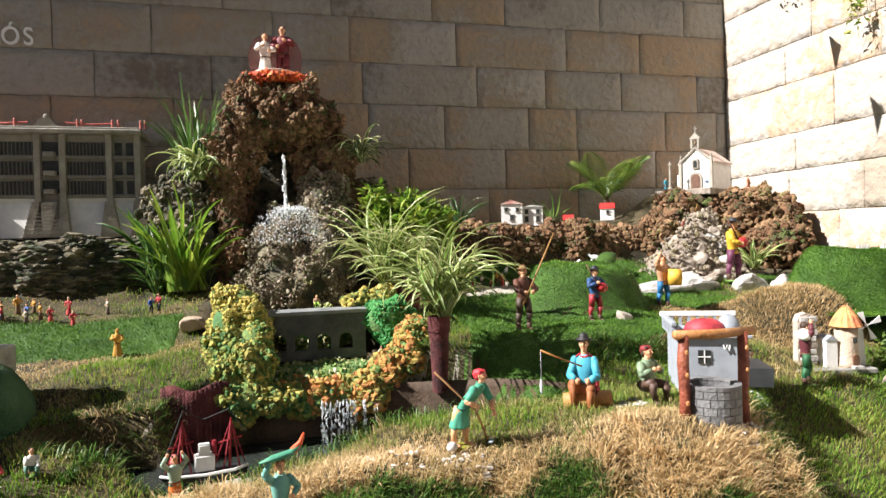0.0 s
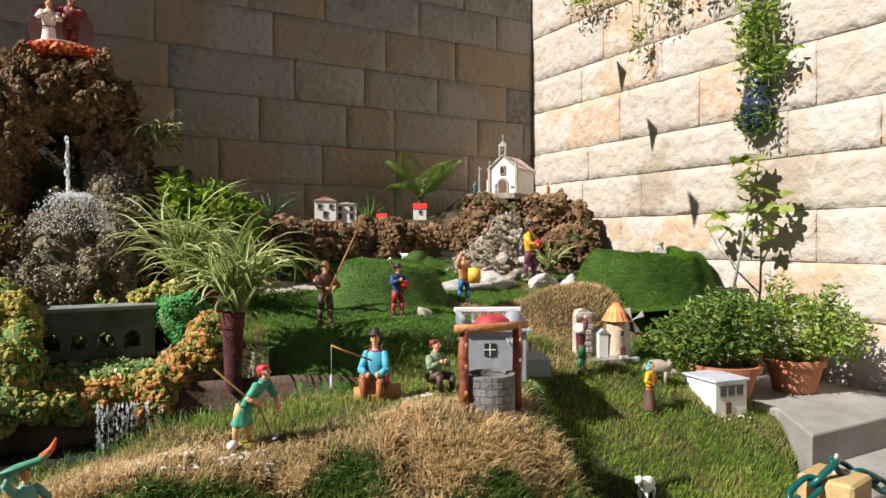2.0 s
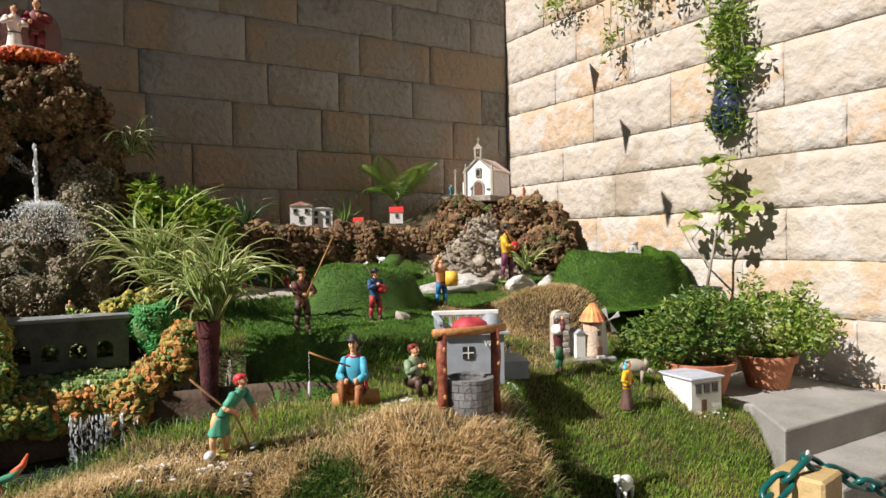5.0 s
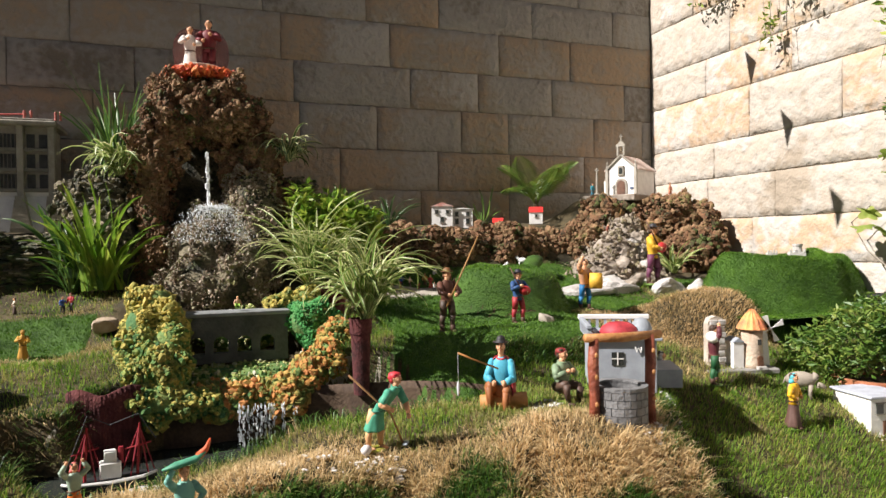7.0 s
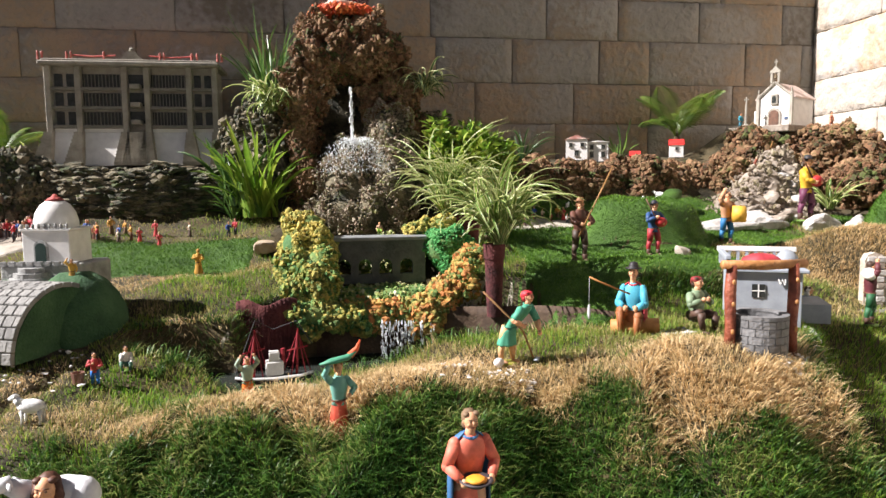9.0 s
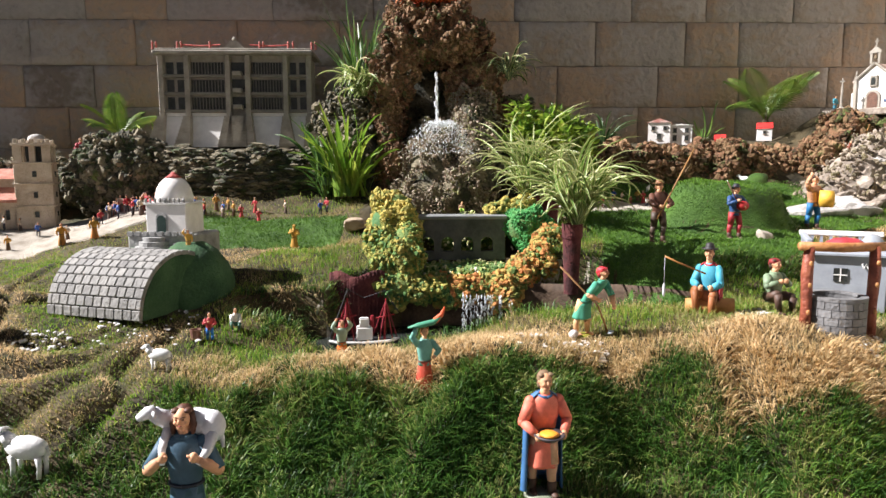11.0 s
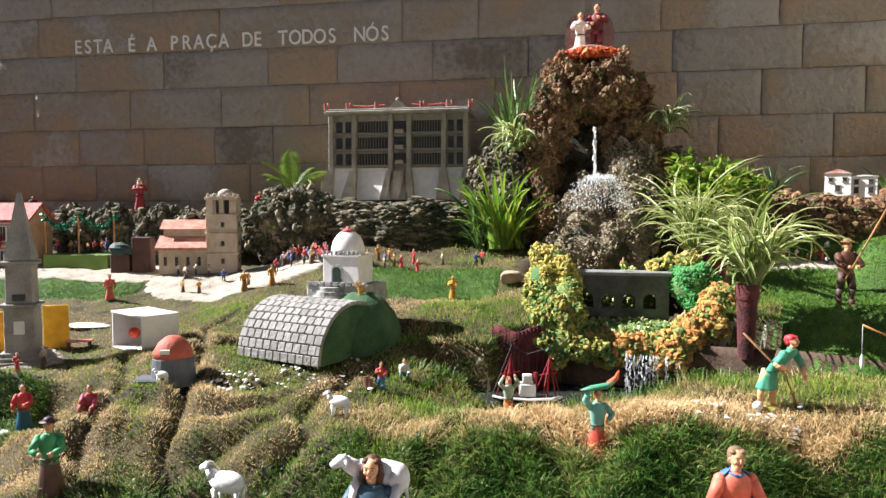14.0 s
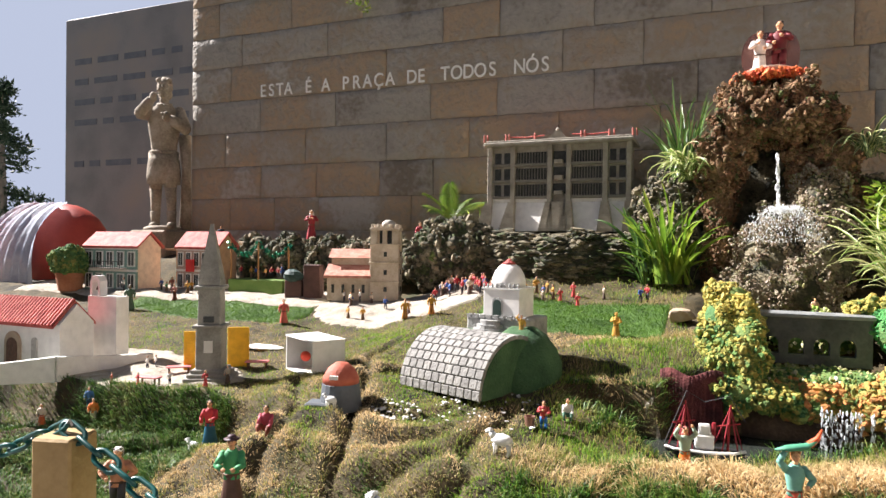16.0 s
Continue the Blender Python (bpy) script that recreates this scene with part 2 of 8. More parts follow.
            bm.to_mesh(me)
            bm.free()
        if smooth:
            me.polygons.foreach_set("use_smooth", [True] * len(me.polygons))
        me.update()
        return me


def part(name, mesh, material, parent=None, label="", smooth=False, kind=""):
    """Links a Mesh as one object under a thing or a part."""
    me = mesh.data(name, material, smooth) if isinstance(mesh, Mesh) else mesh
    ob = new(name, me)
    ob.parent = parent
    return tagged(ob, label, kind=kind)


def thing(name, label, category, at=(0, 0, 0), rz=0.0, group="", kind="", scale=1.0):
    """An Empty at a thing's base, for its parts."""
    ob = new(name)
    ob.empty_display_size = 0.02
    ob.location, ob.rotation_euler = at, (0, 0, radians(rz))
    ob.scale = (scale, scale, scale)
    return tagged(ob, label, category, group, kind)


def solid(name, mesh, material, label, category, at=(0, 0, 0), rz=0.0, group="", kind="", smooth=False):
    ob = new(name, mesh.data(name, material, smooth))
    ob.location, ob.rotation_euler = at, (0, 0, radians(rz))
    return tagged(ob, label, category, group, kind)


# ---- ground shape ----
def sstep(a, b, t):
    t = np.clip((t - a) / (b - a), 0, 1)
    return t * t * (3 - 2 * t)


def lump(x, y, s, seed=0.0):
    return (np.sin(x * s * 1.7 + seed) * np.cos(y * s * 2.1 + seed * 1.3) + 0.6 * np.sin(x * s * 3.9 + y * s * 2.7 + seed * 2.1) + 0.35 * np.sin(x * s * 7.3 - y * s * 6.1 + seed)) / 1.95


def mound(x, y, cx, cy, rx, ry, p=2.0):
    return np.exp(-(((x - cx) / rx) ** 2 + ((y - cy) / ry) ** 2) ** (p / 2))


FARLEFT = ((0.9, 1.2, 1.6, 2.32, 2.43, 2.8, 3.2, 3.8, 4.15, 4.4, 4.9, 5.2, 5.75), (0.0, 0.15, 0.33, 0.44, 0.65, 0.67, 0.73, 0.82, 0.89, 0.98, 1.02, 1.25, 1.38))
LEFT = ((0.9, 1.2, 1.5, 1.75, 1.98, 2.4, 2.6, 3.1, 3.4, 3.8, 4.1, 4.6, 4.85, 5.0, 5.75), (0.0, 0.22, 0.38, 0.50, 0.65, 0.72, 0.77, 0.82, 0.90, 0.92, 1.03, 1.15, 1.3, 1.57, 1.6))
CENTRE = ((0.9, 1.2, 1.52, 1.66, 1.86, 2.02, 2.3, 2.7, 2.96, 3.06, 3.3, 3.6, 4.4, 4.75, 4.95, 5.75), (0.0, 0.24, 0.40, 0.45, 0.66, 0.755, 0.80, 0.79, 0.83, 0.95, 1.0, 1.07, 1.2, 1.3, 1.6, 1.65))
RIGHT = ((0.9, 1.3, 1.9, 2.3, 2.75, 3.2, 3.5, 4.0, 4.7, 4.95, 5.75), (0.0, 0.06, 0.29, 0.51, 0.725, 0.82, 0.97, 1.12, 1.28, 1.6, 1.66))


def steps_edge(y):
    """Where the grass meets the concrete steps."""
    return 3.27 - 0.3 * sstep(1.8, 1.3, y) + 0.34 * sstep(1.8, 2.2, y) - 0.19 * sstep(2.3, 2.5, y) + 0.015 * np.sin(y * 23)


# joints between the laid sods: lines in plan, half-width, depth
CRACKS = [
    (((1.16, 2.0), (1.08, 1.8), (1.1, 1.6), (1.04, 1.42)), 0.024, 0.08), (((-0.5, 2.06), (-0.56, 1.85), (-0.5, 1.66), (-0.56, 1.45)), 0.026, 0.08),
    (((-0.24, 2.1), (-0.1, 1.84), (-0.08, 1.7), (-0.2, 1.5)), 0.028, 0.1), (((0.22, 1.98), (0.02, 1.86), (-0.08, 1.75)), 0.022, 0.05),
    (((-1.72, 2.95), (-1.9, 2.7), (-1.74, 2.3), (-1.58, 1.9), (-1.36, 1.5)), 0.028, 0.06), (((-2.3, 2.66), (-2.06, 2.32), (-1.97, 1.95), (-1.82, 1.62)), 0.028, 0.055),
    (((-2.06, 2.34), (-2.3, 2.1), (-2.42, 1.8), (-2.3, 1.55)), 0.026, 0.05), (((-2.75, 2.4), (-2.55, 2.05), (-2.42, 1.82)), 0.026, 0.05),
    (((-1.05, 2.45), (-1.15, 2.2), (-1.05, 1.95), (-1.2, 1.6)), 0.026, 0.045), (((-1.9, 2.7), (-2.1, 3.1), (-2.0, 3.5)), 0.022, 0.05),
]


def off_line(x, y, line):
    """Distance from (x, y) to a bent line in plan."""
    best = np.full(np.shape(x), 9.0)
    for (ax, ay), (bx, by) in zip(line, line[1:]):
        dx, dy = bx - ax, by - ay
        f = np.clip(((x - ax) * dx + (y - ay) * dy) / (dx * dx + dy * dy), 0, 1)
        best = np.minimum(best, np.hypot(x - ax - f * dx + 0.012 * np.sin(y * 31), y - ay - f * dy + 0.012 * np.sin(x * 27)))
    return best


def ground_z(x, y):
    x, y = np.asarray(x, float), np.asarray(y, float)
    a, b, d = (np.interp(y, *p) for p in (FARLEFT, LEFT, RIGHT))
    c = np.interp(y + (0.13 * sstep(0.9, 1.35, x) + 0.05 * np.sin(x * 6.5) + 0.03 * np.sin(x * 14.5 + 1)) * sstep(2.3, 2.05, y), *CENTRE)
    z = a + (b - a) * sstep(-2.7, -1.9, x)
    z = z + (c - z) * sstep(-0.75, 0.15, x)
    edge = 1.74 + 0.03 * np.sin(y * 7) + 0.36 * sstep(2.12, 2.4, y)
    z = z + (d - z) * sstep(edge - 0.05, edge + 0.13 + 0.8 * sstep(2.5, 3.2, y), x)
    z = z - 0.15 * mound(x, y, 1.98, 1.85, 0.15, 0.4)
    z = z - 0.15 * mound(x, y, -0.22, 2.38, 0.5, 0.22)
    # rounded front of the berm, its dip and the low saddle
    z = z + 0.03 * mound(x, y, 1.25, 1.95, 0.4, 0.15) + 0.02 * mound(x, y, 0.45, 2.1, 0.3, 0.12) - 0.10 * mound(x, y, 0.02, 1.92, 0.1, 0.16)
    for line, width, depth in CRACKS:
        d = off_line(x, y, line)
        z = z - depth * np.exp(-((d / width) ** 2)) + 0.3 * depth * np.exp(-(((d - 3.2 * width) / (2.0 * width)) ** 2))
    z = z + 0.035 * mound(x, y, 1.45, 2.15, 0.35, 0.3) - 0.04 * mound(x, y, 0.62, 2.2, 0.2, 0.15)
    # pond basin and its inlet
    basin = np.maximum(mound(x, y, 0.12, 2.82, 0.62, 0.36, 6), mound(x, y, -0.62, 2.78, 0.28, 0.18, 4))
    basin = np.maximum(basin, mound(x, y, 0.85, 2.72, 0.3, 0.16, 4))
    basin = np.maximum(basin, np.maximum(mound(x, y, 0.66, 2.86, 0.36, 0.3, 6), mound(x, y, -0.25, 2.62, 0.3, 0.2, 5)))
    z = z + (np.minimum(z, 0.5) - z) * np.clip((basin - 0.3) * 3.5, 0, 1)
    shelf = np.clip(1.4 * mound(x, y, 0.3, 3.42, 0.46, 0.34, 8), 0, 1)
    z = z + (np.minimum(z, 0.8) - z) * shelf
    z = z + (np.minimum(z, 1.02) - z) * np.clip(1.4 * mound(x, y, 0.15, 4.1, 0.5, 0.4, 8), 0, 1)
    # hill on the pond's far bank, turf hedge, dry mound, chapel rock
    z = z + 0.05 * mound(x, y, -0.75, 3.3, 0.35, 0.25)
    z = z + 0.24 * mound(x, y, 1.87, 3.66, 0.37, 0.21, 10) + 0.05 * mound(x, y, 1.5, 3.1, 0.5, 0.2)
    z = z + 0.17 * mound(x, y, 3.3, 3.45, 0.55, 0.22, 3)
    z = z + (1.86 - z) * np.clip(1.3 * mound(x, y, 3.85, 5.25, 0.62, 0.42, 4), 0, 1)
    # worn ledges on the slopes at the pond's other side
    led = sstep(-1.05, -1.4, x) * sstep(2.5, 2.3, y) * sstep(1.3, 1.5, y)
    w = y + 0.2 * np.sin(x * 2.9 + 0.6) + 0.08 * np.sin(x * 7.7)
    st = np.floor(w / 0.26) * 0.26 + 0.26 * sstep(0.62, 1.0, (w / 0.26) % 1.0)
    z = z + led * 0.3 * (st - w + 0.08)
    z = z + 0.018 * lump(x, y, 3.0, 0.7) + 0.009 * lump(x, y, 8.0, 2.0)
    # the bed ends at the steps
    z = z + 0.2 * mound(x, y, 4.25, 3.1, 0.32, 0.2, 4)
    cut = sstep(0, 0.06, x - steps_edge(y)) * sstep(2.84, 2.74, y)
    return z * (1 - cut) - 0.05 * cut


def gz(x, y):
    return float(ground_z(x, y))


# ---- structure ----
def sheet(name, x0, x1, y0, y1, step, fn, material, label, category, kind="structure", smooth=True):
    nx, ny = int((x1 - x0) / step) + 1, int((y1 - y0) / step) + 1
    gx, gy = np.meshgrid(np.linspace(x0, x1, nx), np.linspace(y0, y1, ny))
    gzz = fn(gx, gy)
    me = bpy.data.meshes.new(name)
    vs = np.stack([gx, gy, gzz], -1).reshape(-1, 3)
    i = (np.arange(ny - 1)[:, None] * nx + np.arange(nx - 1)[None, :]).reshape(-1)
    fs = np.stack([i, i + 1, i + nx + 1, i + nx], -1)
    me.from_pydata(vs.tolist(), [], fs.tolist())
    me.materials.append(material)
    me.polygons.foreach_set("use_smooth", [smooth] * len(me.polygons))
    return tagged(new(name, me), label, category, kind=kind)


solid("ground", Mesh().add([(-900, -900, 0), (900, -900, 0), (900, 900, 0), (-900, 900, 0)], [(0, 1, 2, 3)]), M_PAVING, "grey stone paving of the square", "paving", kind="structure")
sheet("garden_bed", -10.5, 4.58, 0.92, 5.76, 0.03, ground_z, M_THATCH, "terraced earth bed of the model landscape", "ground")

BACK_ROWS = [
    (0.5, 0.95, (-5.1, -4.0, -3.0, -1.9, -0.9, 0.2, 1.2, 2.4, 3.4)),
    (0.95, 1.30, (-5.5, -4.5, -3.4, -2.5, -1.4, -0.5, 0.6, 1.7, 2.8, 3.8)),
    (1.30, 1.61, (-5.0, -4.1, -3.0, -1.9, -0.9, 0.2, 1.0, 2.2, 3.2, 4.0)),
    (1.61, 1.97, (-5.42, -4.80, -4.22, -3.11, -2.2, -1.3, -0.4, 0.5, 1.32, 2.0, 2.9, 3.7)),
    (1.97, 2.335, (-4.99, -4.256, -3.48, -2.87, -2.0, -1.1, -0.2, 0.6, 1.25, 2.17, 2.92, 3.75)),
    (2.335, 2.725, (-5.5, -4.4, -3.40, -2.49, -1.6, -0.7, 0.2, 0.9, 1.59, 2.41, 2.90, 3.87, 4.46)),
    (2.725, 3.09, (-5.0, -4.02, -2.91, -2.205, -1.28, -0.4, 0.1, 0.855, 1.91, 2.59, 3.39, 4.24)),
    (3.09, 3.485, (-5.42, -3.41, -1.574, -0.85, 0.1, 0.75, 1.72, 2.81, 3.6)),
    (3.485, 3.84, (-5.267, -4.123, -2.78, -2.19, -1.286, -0.3, 0.6, 1.5, 2.2, 3.17, 4.11)),
    (3.84, 4.23, (-5.6, -4.6, -3.7, -2.3, -1.0, 0.3, 1.4, 2.6, 3.7)),
    (4.23, 4.6, (-5.2, -4.2, -3.1, -2.0, -0.8, 0.4, 1.5, 2.5, 3.4)),
]
SIDE_ROWS = [
    (0.0, 0.55, (-0.6, 0.5, 1.4, 2.6, 3.7, 4.7)),
    (0.55, 0.93, (-1.0, 0.1, 1.25, 2.1, 3.2, 4.3)),
    (0.93, 1.305, (-0.5, 0.6, 1.72, 2.9, 3.9, 5.0)),
    (1.305, 1.67, (-0.9, 0.3, 1.35, 2.56, 3.05, 4.4)),
    (1.67, 2.05, (-0.4, 0.8, 1.757, 4.152, 4.93)),
    (2.05, 2.38, (-0.8, 0.2, 1.2, 2.15, 2.773, 4.844)),
    (2.38, 2.83, (-0.3, 0.9, 1.6, 2.568, 3.532, 4.422)),
    (2.83, 3.18, (-1.0, 0.2, 1.749, 3.0, 3.977, 4.946)),
    (3.18, 3.65, (-0.6, 0.7, 2.193, 3.4, 4.64)),
    (3.65, 4.1, (-0.2, 1.1, 2.3, 3.3, 4.1, 5.1)),
    (4.1, 4.6, (-0.9, 0.4, 1.6, 2.7, 3.7, 4.8)),
]


def stone_front(u0, u1, z0, z1, rng, thick=0.16):
    """One split-faced block: worn, wavering edges and an uneven front; u runs along the wall, the front is at 0."""
    g = rng.uniform(0.001, 0.0035)
    u0, u1, z0, z1 = u0 + g, u1 - g, z0 + g, z1 - g
    b = 0.006
    nu, nz = max(3, int((u1 - u0) / 0.07)), 5
    me = Mesh()
    vs, seed = [], Vector((rng.uniform(0, 90), rng.uniform(0, 90), 0))
    for j in range(nz + 1):
        for i in range(nu + 1):
            ed = i in (0, nu) or j in (0, nz)
            u, z = u0 + b + (u1 - u0 - 2 * b) * i / nu, z0 + b + (z1 - z0 - 2 * b) * j / nz
            q = seed + Vector((u * 2.2, 0, z * 5.5))
            d = 0.006 * noise.noise(q) + 0.004 * noise.noise(q * 3.3)
            vs.append((u + (rng.uniform(-0.003, 0.003) if ed else 0), -0.004 + d + (0.003 if ed else 0), z + (rng.uniform(-0.004, 0.004) if ed else 0)))
    fs = [(j * (nu + 1) + i, j * (nu + 1) + i + 1, (j + 1) * (nu + 1) + i + 1, (j + 1) * (nu + 1) + i) for j in range(nz) for i in range(nu)]
    loop = [i for i in range(nu + 1)] + [(j * (nu + 1)) + nu for j in range(1, nz + 1)] + [nz * (nu + 1) + i for i in range(nu - 1, -1, -1)] + [j * (nu + 1) for j in range(nz - 1, 0, -1)]
    n = len(vs)
    ring1, ring2 = [], []
    for k in loop:
        p = vs[k]
        ou = b if p[0] > u1 - 2.5 * b else (-b if p[0] < u0 + 2.5 * b else 0)
        oz = b if p[2] > z1 - 2.5 * b else (-b if p[2] < z0 + 2.5 * b else 0)
        ring1.append((p[0] + ou, 0.007, p[2] + oz))
        ring2.append((p[0] + ou, thick, p[2] + oz))
    vs += ring1 + ring2
    L = len(loop)
    for k in range(L):
        k2 = (k + 1) % L
        fs.append((loop[k], n + k, n + k2, loop[k2]))
        fs.append((n + k, n + L + k, n + L + k2, n + k2))
    return me.add(vs, fs)


def block_wall(wall, rows, lo, hi, material, place, seed):
    rng = random.Random(seed)
    for z0, z1, cuts in rows:
        us = [lo, *cuts, hi]
        for u0, u1 in zip(us, us[1:]):
            me = stone_front(u0, u1, z0, z1, rng).data("stone_block", material, smooth=True)
            ob = new("stone_block", me)
            ob.parent = wall
            ob.matrix_basis = place @ Matrix.Translation((0, -rng.uniform(0.0, 0.008), 0))


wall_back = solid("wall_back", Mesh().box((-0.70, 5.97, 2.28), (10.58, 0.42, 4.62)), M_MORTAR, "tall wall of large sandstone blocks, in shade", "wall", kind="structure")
wall_side = solid("wall_side", Mesh().box((4.811, 2.1, 2.28), (0.44, 8.16, 4.62)), M_MORTAR2, "tall wall of sandstone blocks in sun, coloured lighter than the shaded wall", "wall", kind="structure")

# concrete steps in the corner by the side wall
stair = thing("steps", "three wide grey concrete steps by the wall", "steps", kind="structure")
for z, plan in (
    (0.51, [(3.29, 1.8), (4.575, 1.8), (4.575, 2.9), (3.42, 2.9), (3.42, 2.44), (3.62, 2.2)]),
    (0.34, [(3.17, 1.46), (4.575, 1.46), (4.575, 1.84), (3.46, 1.84)]),
    (0.17, [(2.95, 1.1), (4.575, 1.1), (4.575, 1.5), (3.2, 1.5)]),
):
    ob = part("step", Mesh().prism(plan, z - 0.34, z, "z"), M_CONCRETE, stair)
    bv = ob.modifiers.new("worn_edge", "BEVEL")
    bv.width, bv.segments = 0.012, 2

# plain houses close the square behind the camera
solid("wall_far", Mesh().box((0, -14, 3.5), (44, 0.5, 7)), M_BLOCK2, "pale rendered house fronts across the square", "wall", kind="structure")


# pale hazy sky low over the square's far side
M_HAZE = bpy.data.materials.new("pale_sky")
M_HAZE.use_nodes = True
hz_n = M_HAZE.node_tree.nodes
hz_e = hz_n.new("ShaderNodeEmission")
hz_e.inputs[0].default_value, hz_e.inputs[1].default_value = (0.62, 0.70, 0.86, 1), 0.27
M_HAZE.node_tree.links.new(hz_e.outputs[0], hz_n["Material Output"].inputs[0])
solid("backdrop", Mesh().add([(-150, 60, -2), (-22, 95, -2), (-22, 95, 60), (-150, 60, 60)], [(0, 1, 2, 3)]), M_HAZE, "pale hazy sky beyond the square", "sky", kind="structure")


# ---- scatter tools ----
ICO = None


def ico():
    global ICO
    if ICO is None:
        bm = bmesh.new()
        bmesh.ops.create_icosphere(bm, subdivisions=1, radius=1)
        ICO = (np.array([v.co for v in bm.verts]), np.array([[v.index for v in f.verts] for f in bm.faces]))
        bm.free()
    return ICO


def raw_mesh(name, vs, tris, materials, smooth=True, sizes=3):
    """A mesh straight from arrays of corners and of faces with the same number of corners."""
    me = bpy.data.meshes.new(name)
    me.vertices.add(len(vs))
    me.vertices.foreach_set("co", np.asarray(vs, np.float32).reshape(-1))
    tris = np.asarray(tris, np.int32)
    me.loops.add(tris.size)
    me.loops.foreach_set("vertex_index", tris.reshape(-1))
    me.polygons.add(len(tris))
    me.polygons.foreach_set("loop_start", np.arange(len(tris), dtype=np.int32) * tris.shape[1])
    me.polygons.foreach_set("use_smooth", [smooth] * len(tris))
    for m in materials if isinstance(materials, (list, tuple)) else [materials]:
        me.materials.append(m)
    me.update(calc_edges=True)
    me.validate()
    return me


def lumps(name, pts, size, material, seed, squash=(1, 1, 1)):
    """Many small uneven lumps at pts as one mesh."""
    rng = np.random.default_rng(seed)
    bv, bf = ico()
    n = len(pts)
    sc = (size[0] + (size[1] - size[0]) * rng.uniform(0, 1, (n, 1, 1)) ** 2.2) * rng.uniform(0.55, 1.45, (n, 1, 3)) * np.array(squash)
    jit = 1 + rng.uniform(-0.38, 0.38, (n, len(bv), 1))
    vs = np.asarray(pts)[:, None, :] + bv[None] * jit * sc
    fs = (bf[None] + (np.arange(n) * len(bv))[:, None, None]).reshape(-1, 3)
    return raw_mesh(name, vs.reshape(-1, 3), fs, material, smooth=False)


def on_blobs(blobs, n, seed, grow=1.0, jitter=0.03):
    """Points spread over the outside of overlapping ellipsoids (cx, cy, cz, rx, ry, rz)."""
    rng = np.random.default_rng(seed)
    b = np.array(blobs, float)
    w = b[:, 3] * b[:, 5] + b[:, 4] * b[:, 5] + b[:, 3] * b[:, 4]
    out = []
    while sum(len(o) for o in out) < n:
        k = rng.choice(len(b), n, p=w / w.sum())
        d = rng.normal(size=(n, 3))
        d /= np.linalg.norm(d, axis=1, keepdims=True)
        p = b[k, :3] + d * b[k, 3:] * grow * (1 + rng.uniform(-jitter, jitter, (n, 1)))
        inside = np.zeros(n, bool)
        for q in range(len(b)):
            r = (((p - b[q, :3]) / (b[q, 3:] * 0.96)) ** 2).sum(1)
            inside |= (r < 1) & (k != q)
        out.append(p[~inside])
    pts = np.concatenate(out)[:n]
    wave = np.sin(17 * pts[:, 0] + 3) * np.sin(19 * pts[:, 1] + 11 * pts[:, 2]) + 0.7 * np.sin(31 * pts[:, 2] + 13 * pts[:, 0]) * np.sin(37 * pts[:, 0] - 9 * pts[:, 2])
    mid = b[:, :3].mean(0)
    away = pts - mid
    away /= np.linalg.norm(away, axis=1, keepdims=True) + 1e-6
    return pts + away * (jitter * 0.75 * wave)[:, None]


def cores(blobs, seed, n=18, m=10):
    rng = random.Random(seed)
    me = Mesh()
    for b in blobs:
        me.ball(b[:3], tuple(r * 0.92 for r in b[3:]), n, m, 0.06, rng)
    return me


def rockwork(name, label, category, blobs, n, size, material, core_material, seed, squash=(1, 1, 1), kind="", jitter=0.05):
    """A rock heap: rough cores with a crust of small lumps."""
    t = thing(name, label, category, kind=kind)
    for k, b in enumerate(blobs):
        part("rock", cores([b], seed + k), core_material, t, smooth=True)
    me = lumps("crust", on_blobs(blobs, n, seed + 1, 1.0, jitter), size, material, seed + 2, squash)
    part("crust", me, None, t, kind="stuff")
    return t


def blades(name, x, y, z, nrm, length, width, lean, material, label, seed, parent=None):
    """Grass blades as one mesh: each a bent, tapering strip."""
    rng = np.random.default_rng(seed)
    n = len(x)
    root = np.stack([x, y, z], -1)
    yaw = rng.uniform(0, 2 * np.pi, n)
    out = np.stack([np.cos(yaw), np.sin(yaw), np.zeros(n)], -1)
    side = np.stack([-np.sin(yaw), np.cos(yaw), np.zeros(n)], -1)
    L = rng.uniform(length[0], length[1], n)[:, None]
    bend = rng.uniform(lean[0], lean[1], n)[:, None]
    up = nrm * 0.55 + np.array([0, 0, 0.45])
    up /= np.linalg.norm(up, axis=1, keepdims=True)
    w = rng.uniform(width[0], width[1], n)[:, None]
    p1 = root + up * L * 0.55 + out * L * bend * 0.25
    p2 = root + up * L * (1 - 0.35 * bend) + out * L * bend * 0.8
    vs = np.stack([root - side * w, root + side * w, p1 + side * w * 0.7, p1 - side * w * 0.7, p2], 1)
    o = (np.arange(n) * 5)[:, None]
    tri = np.concatenate([o + np.array([0, 1, 2]), o + np.array([0, 2, 3]), o + np.array([3, 2, 4])])
    me = raw_mesh(name, vs.reshape(-1, 3), tri, material, smooth=False)
    ob = new(name, me)
    ob.parent = parent
    return tagged(ob, label, "" if parent else "grass", kind="stuff")


# ---- grass ----
def in_pond(x, y):
    return (mound(x, y, 0.12, 2.86, 0.66, 0.36, 6) > 0.45) | (mound(x, y, -0.62, 2.78, 0.28, 0.18, 4) > 0.45) | (mound(x, y, 0.85, 2.72, 0.3, 0.16, 4) > 0.45) | (mound(x, y, 0.66, 2.86, 0.36, 0.3, 6) > 0.45) | (mound(x, y, -0.25, 2.62, 0.3, 0.2, 5) > 0.45)


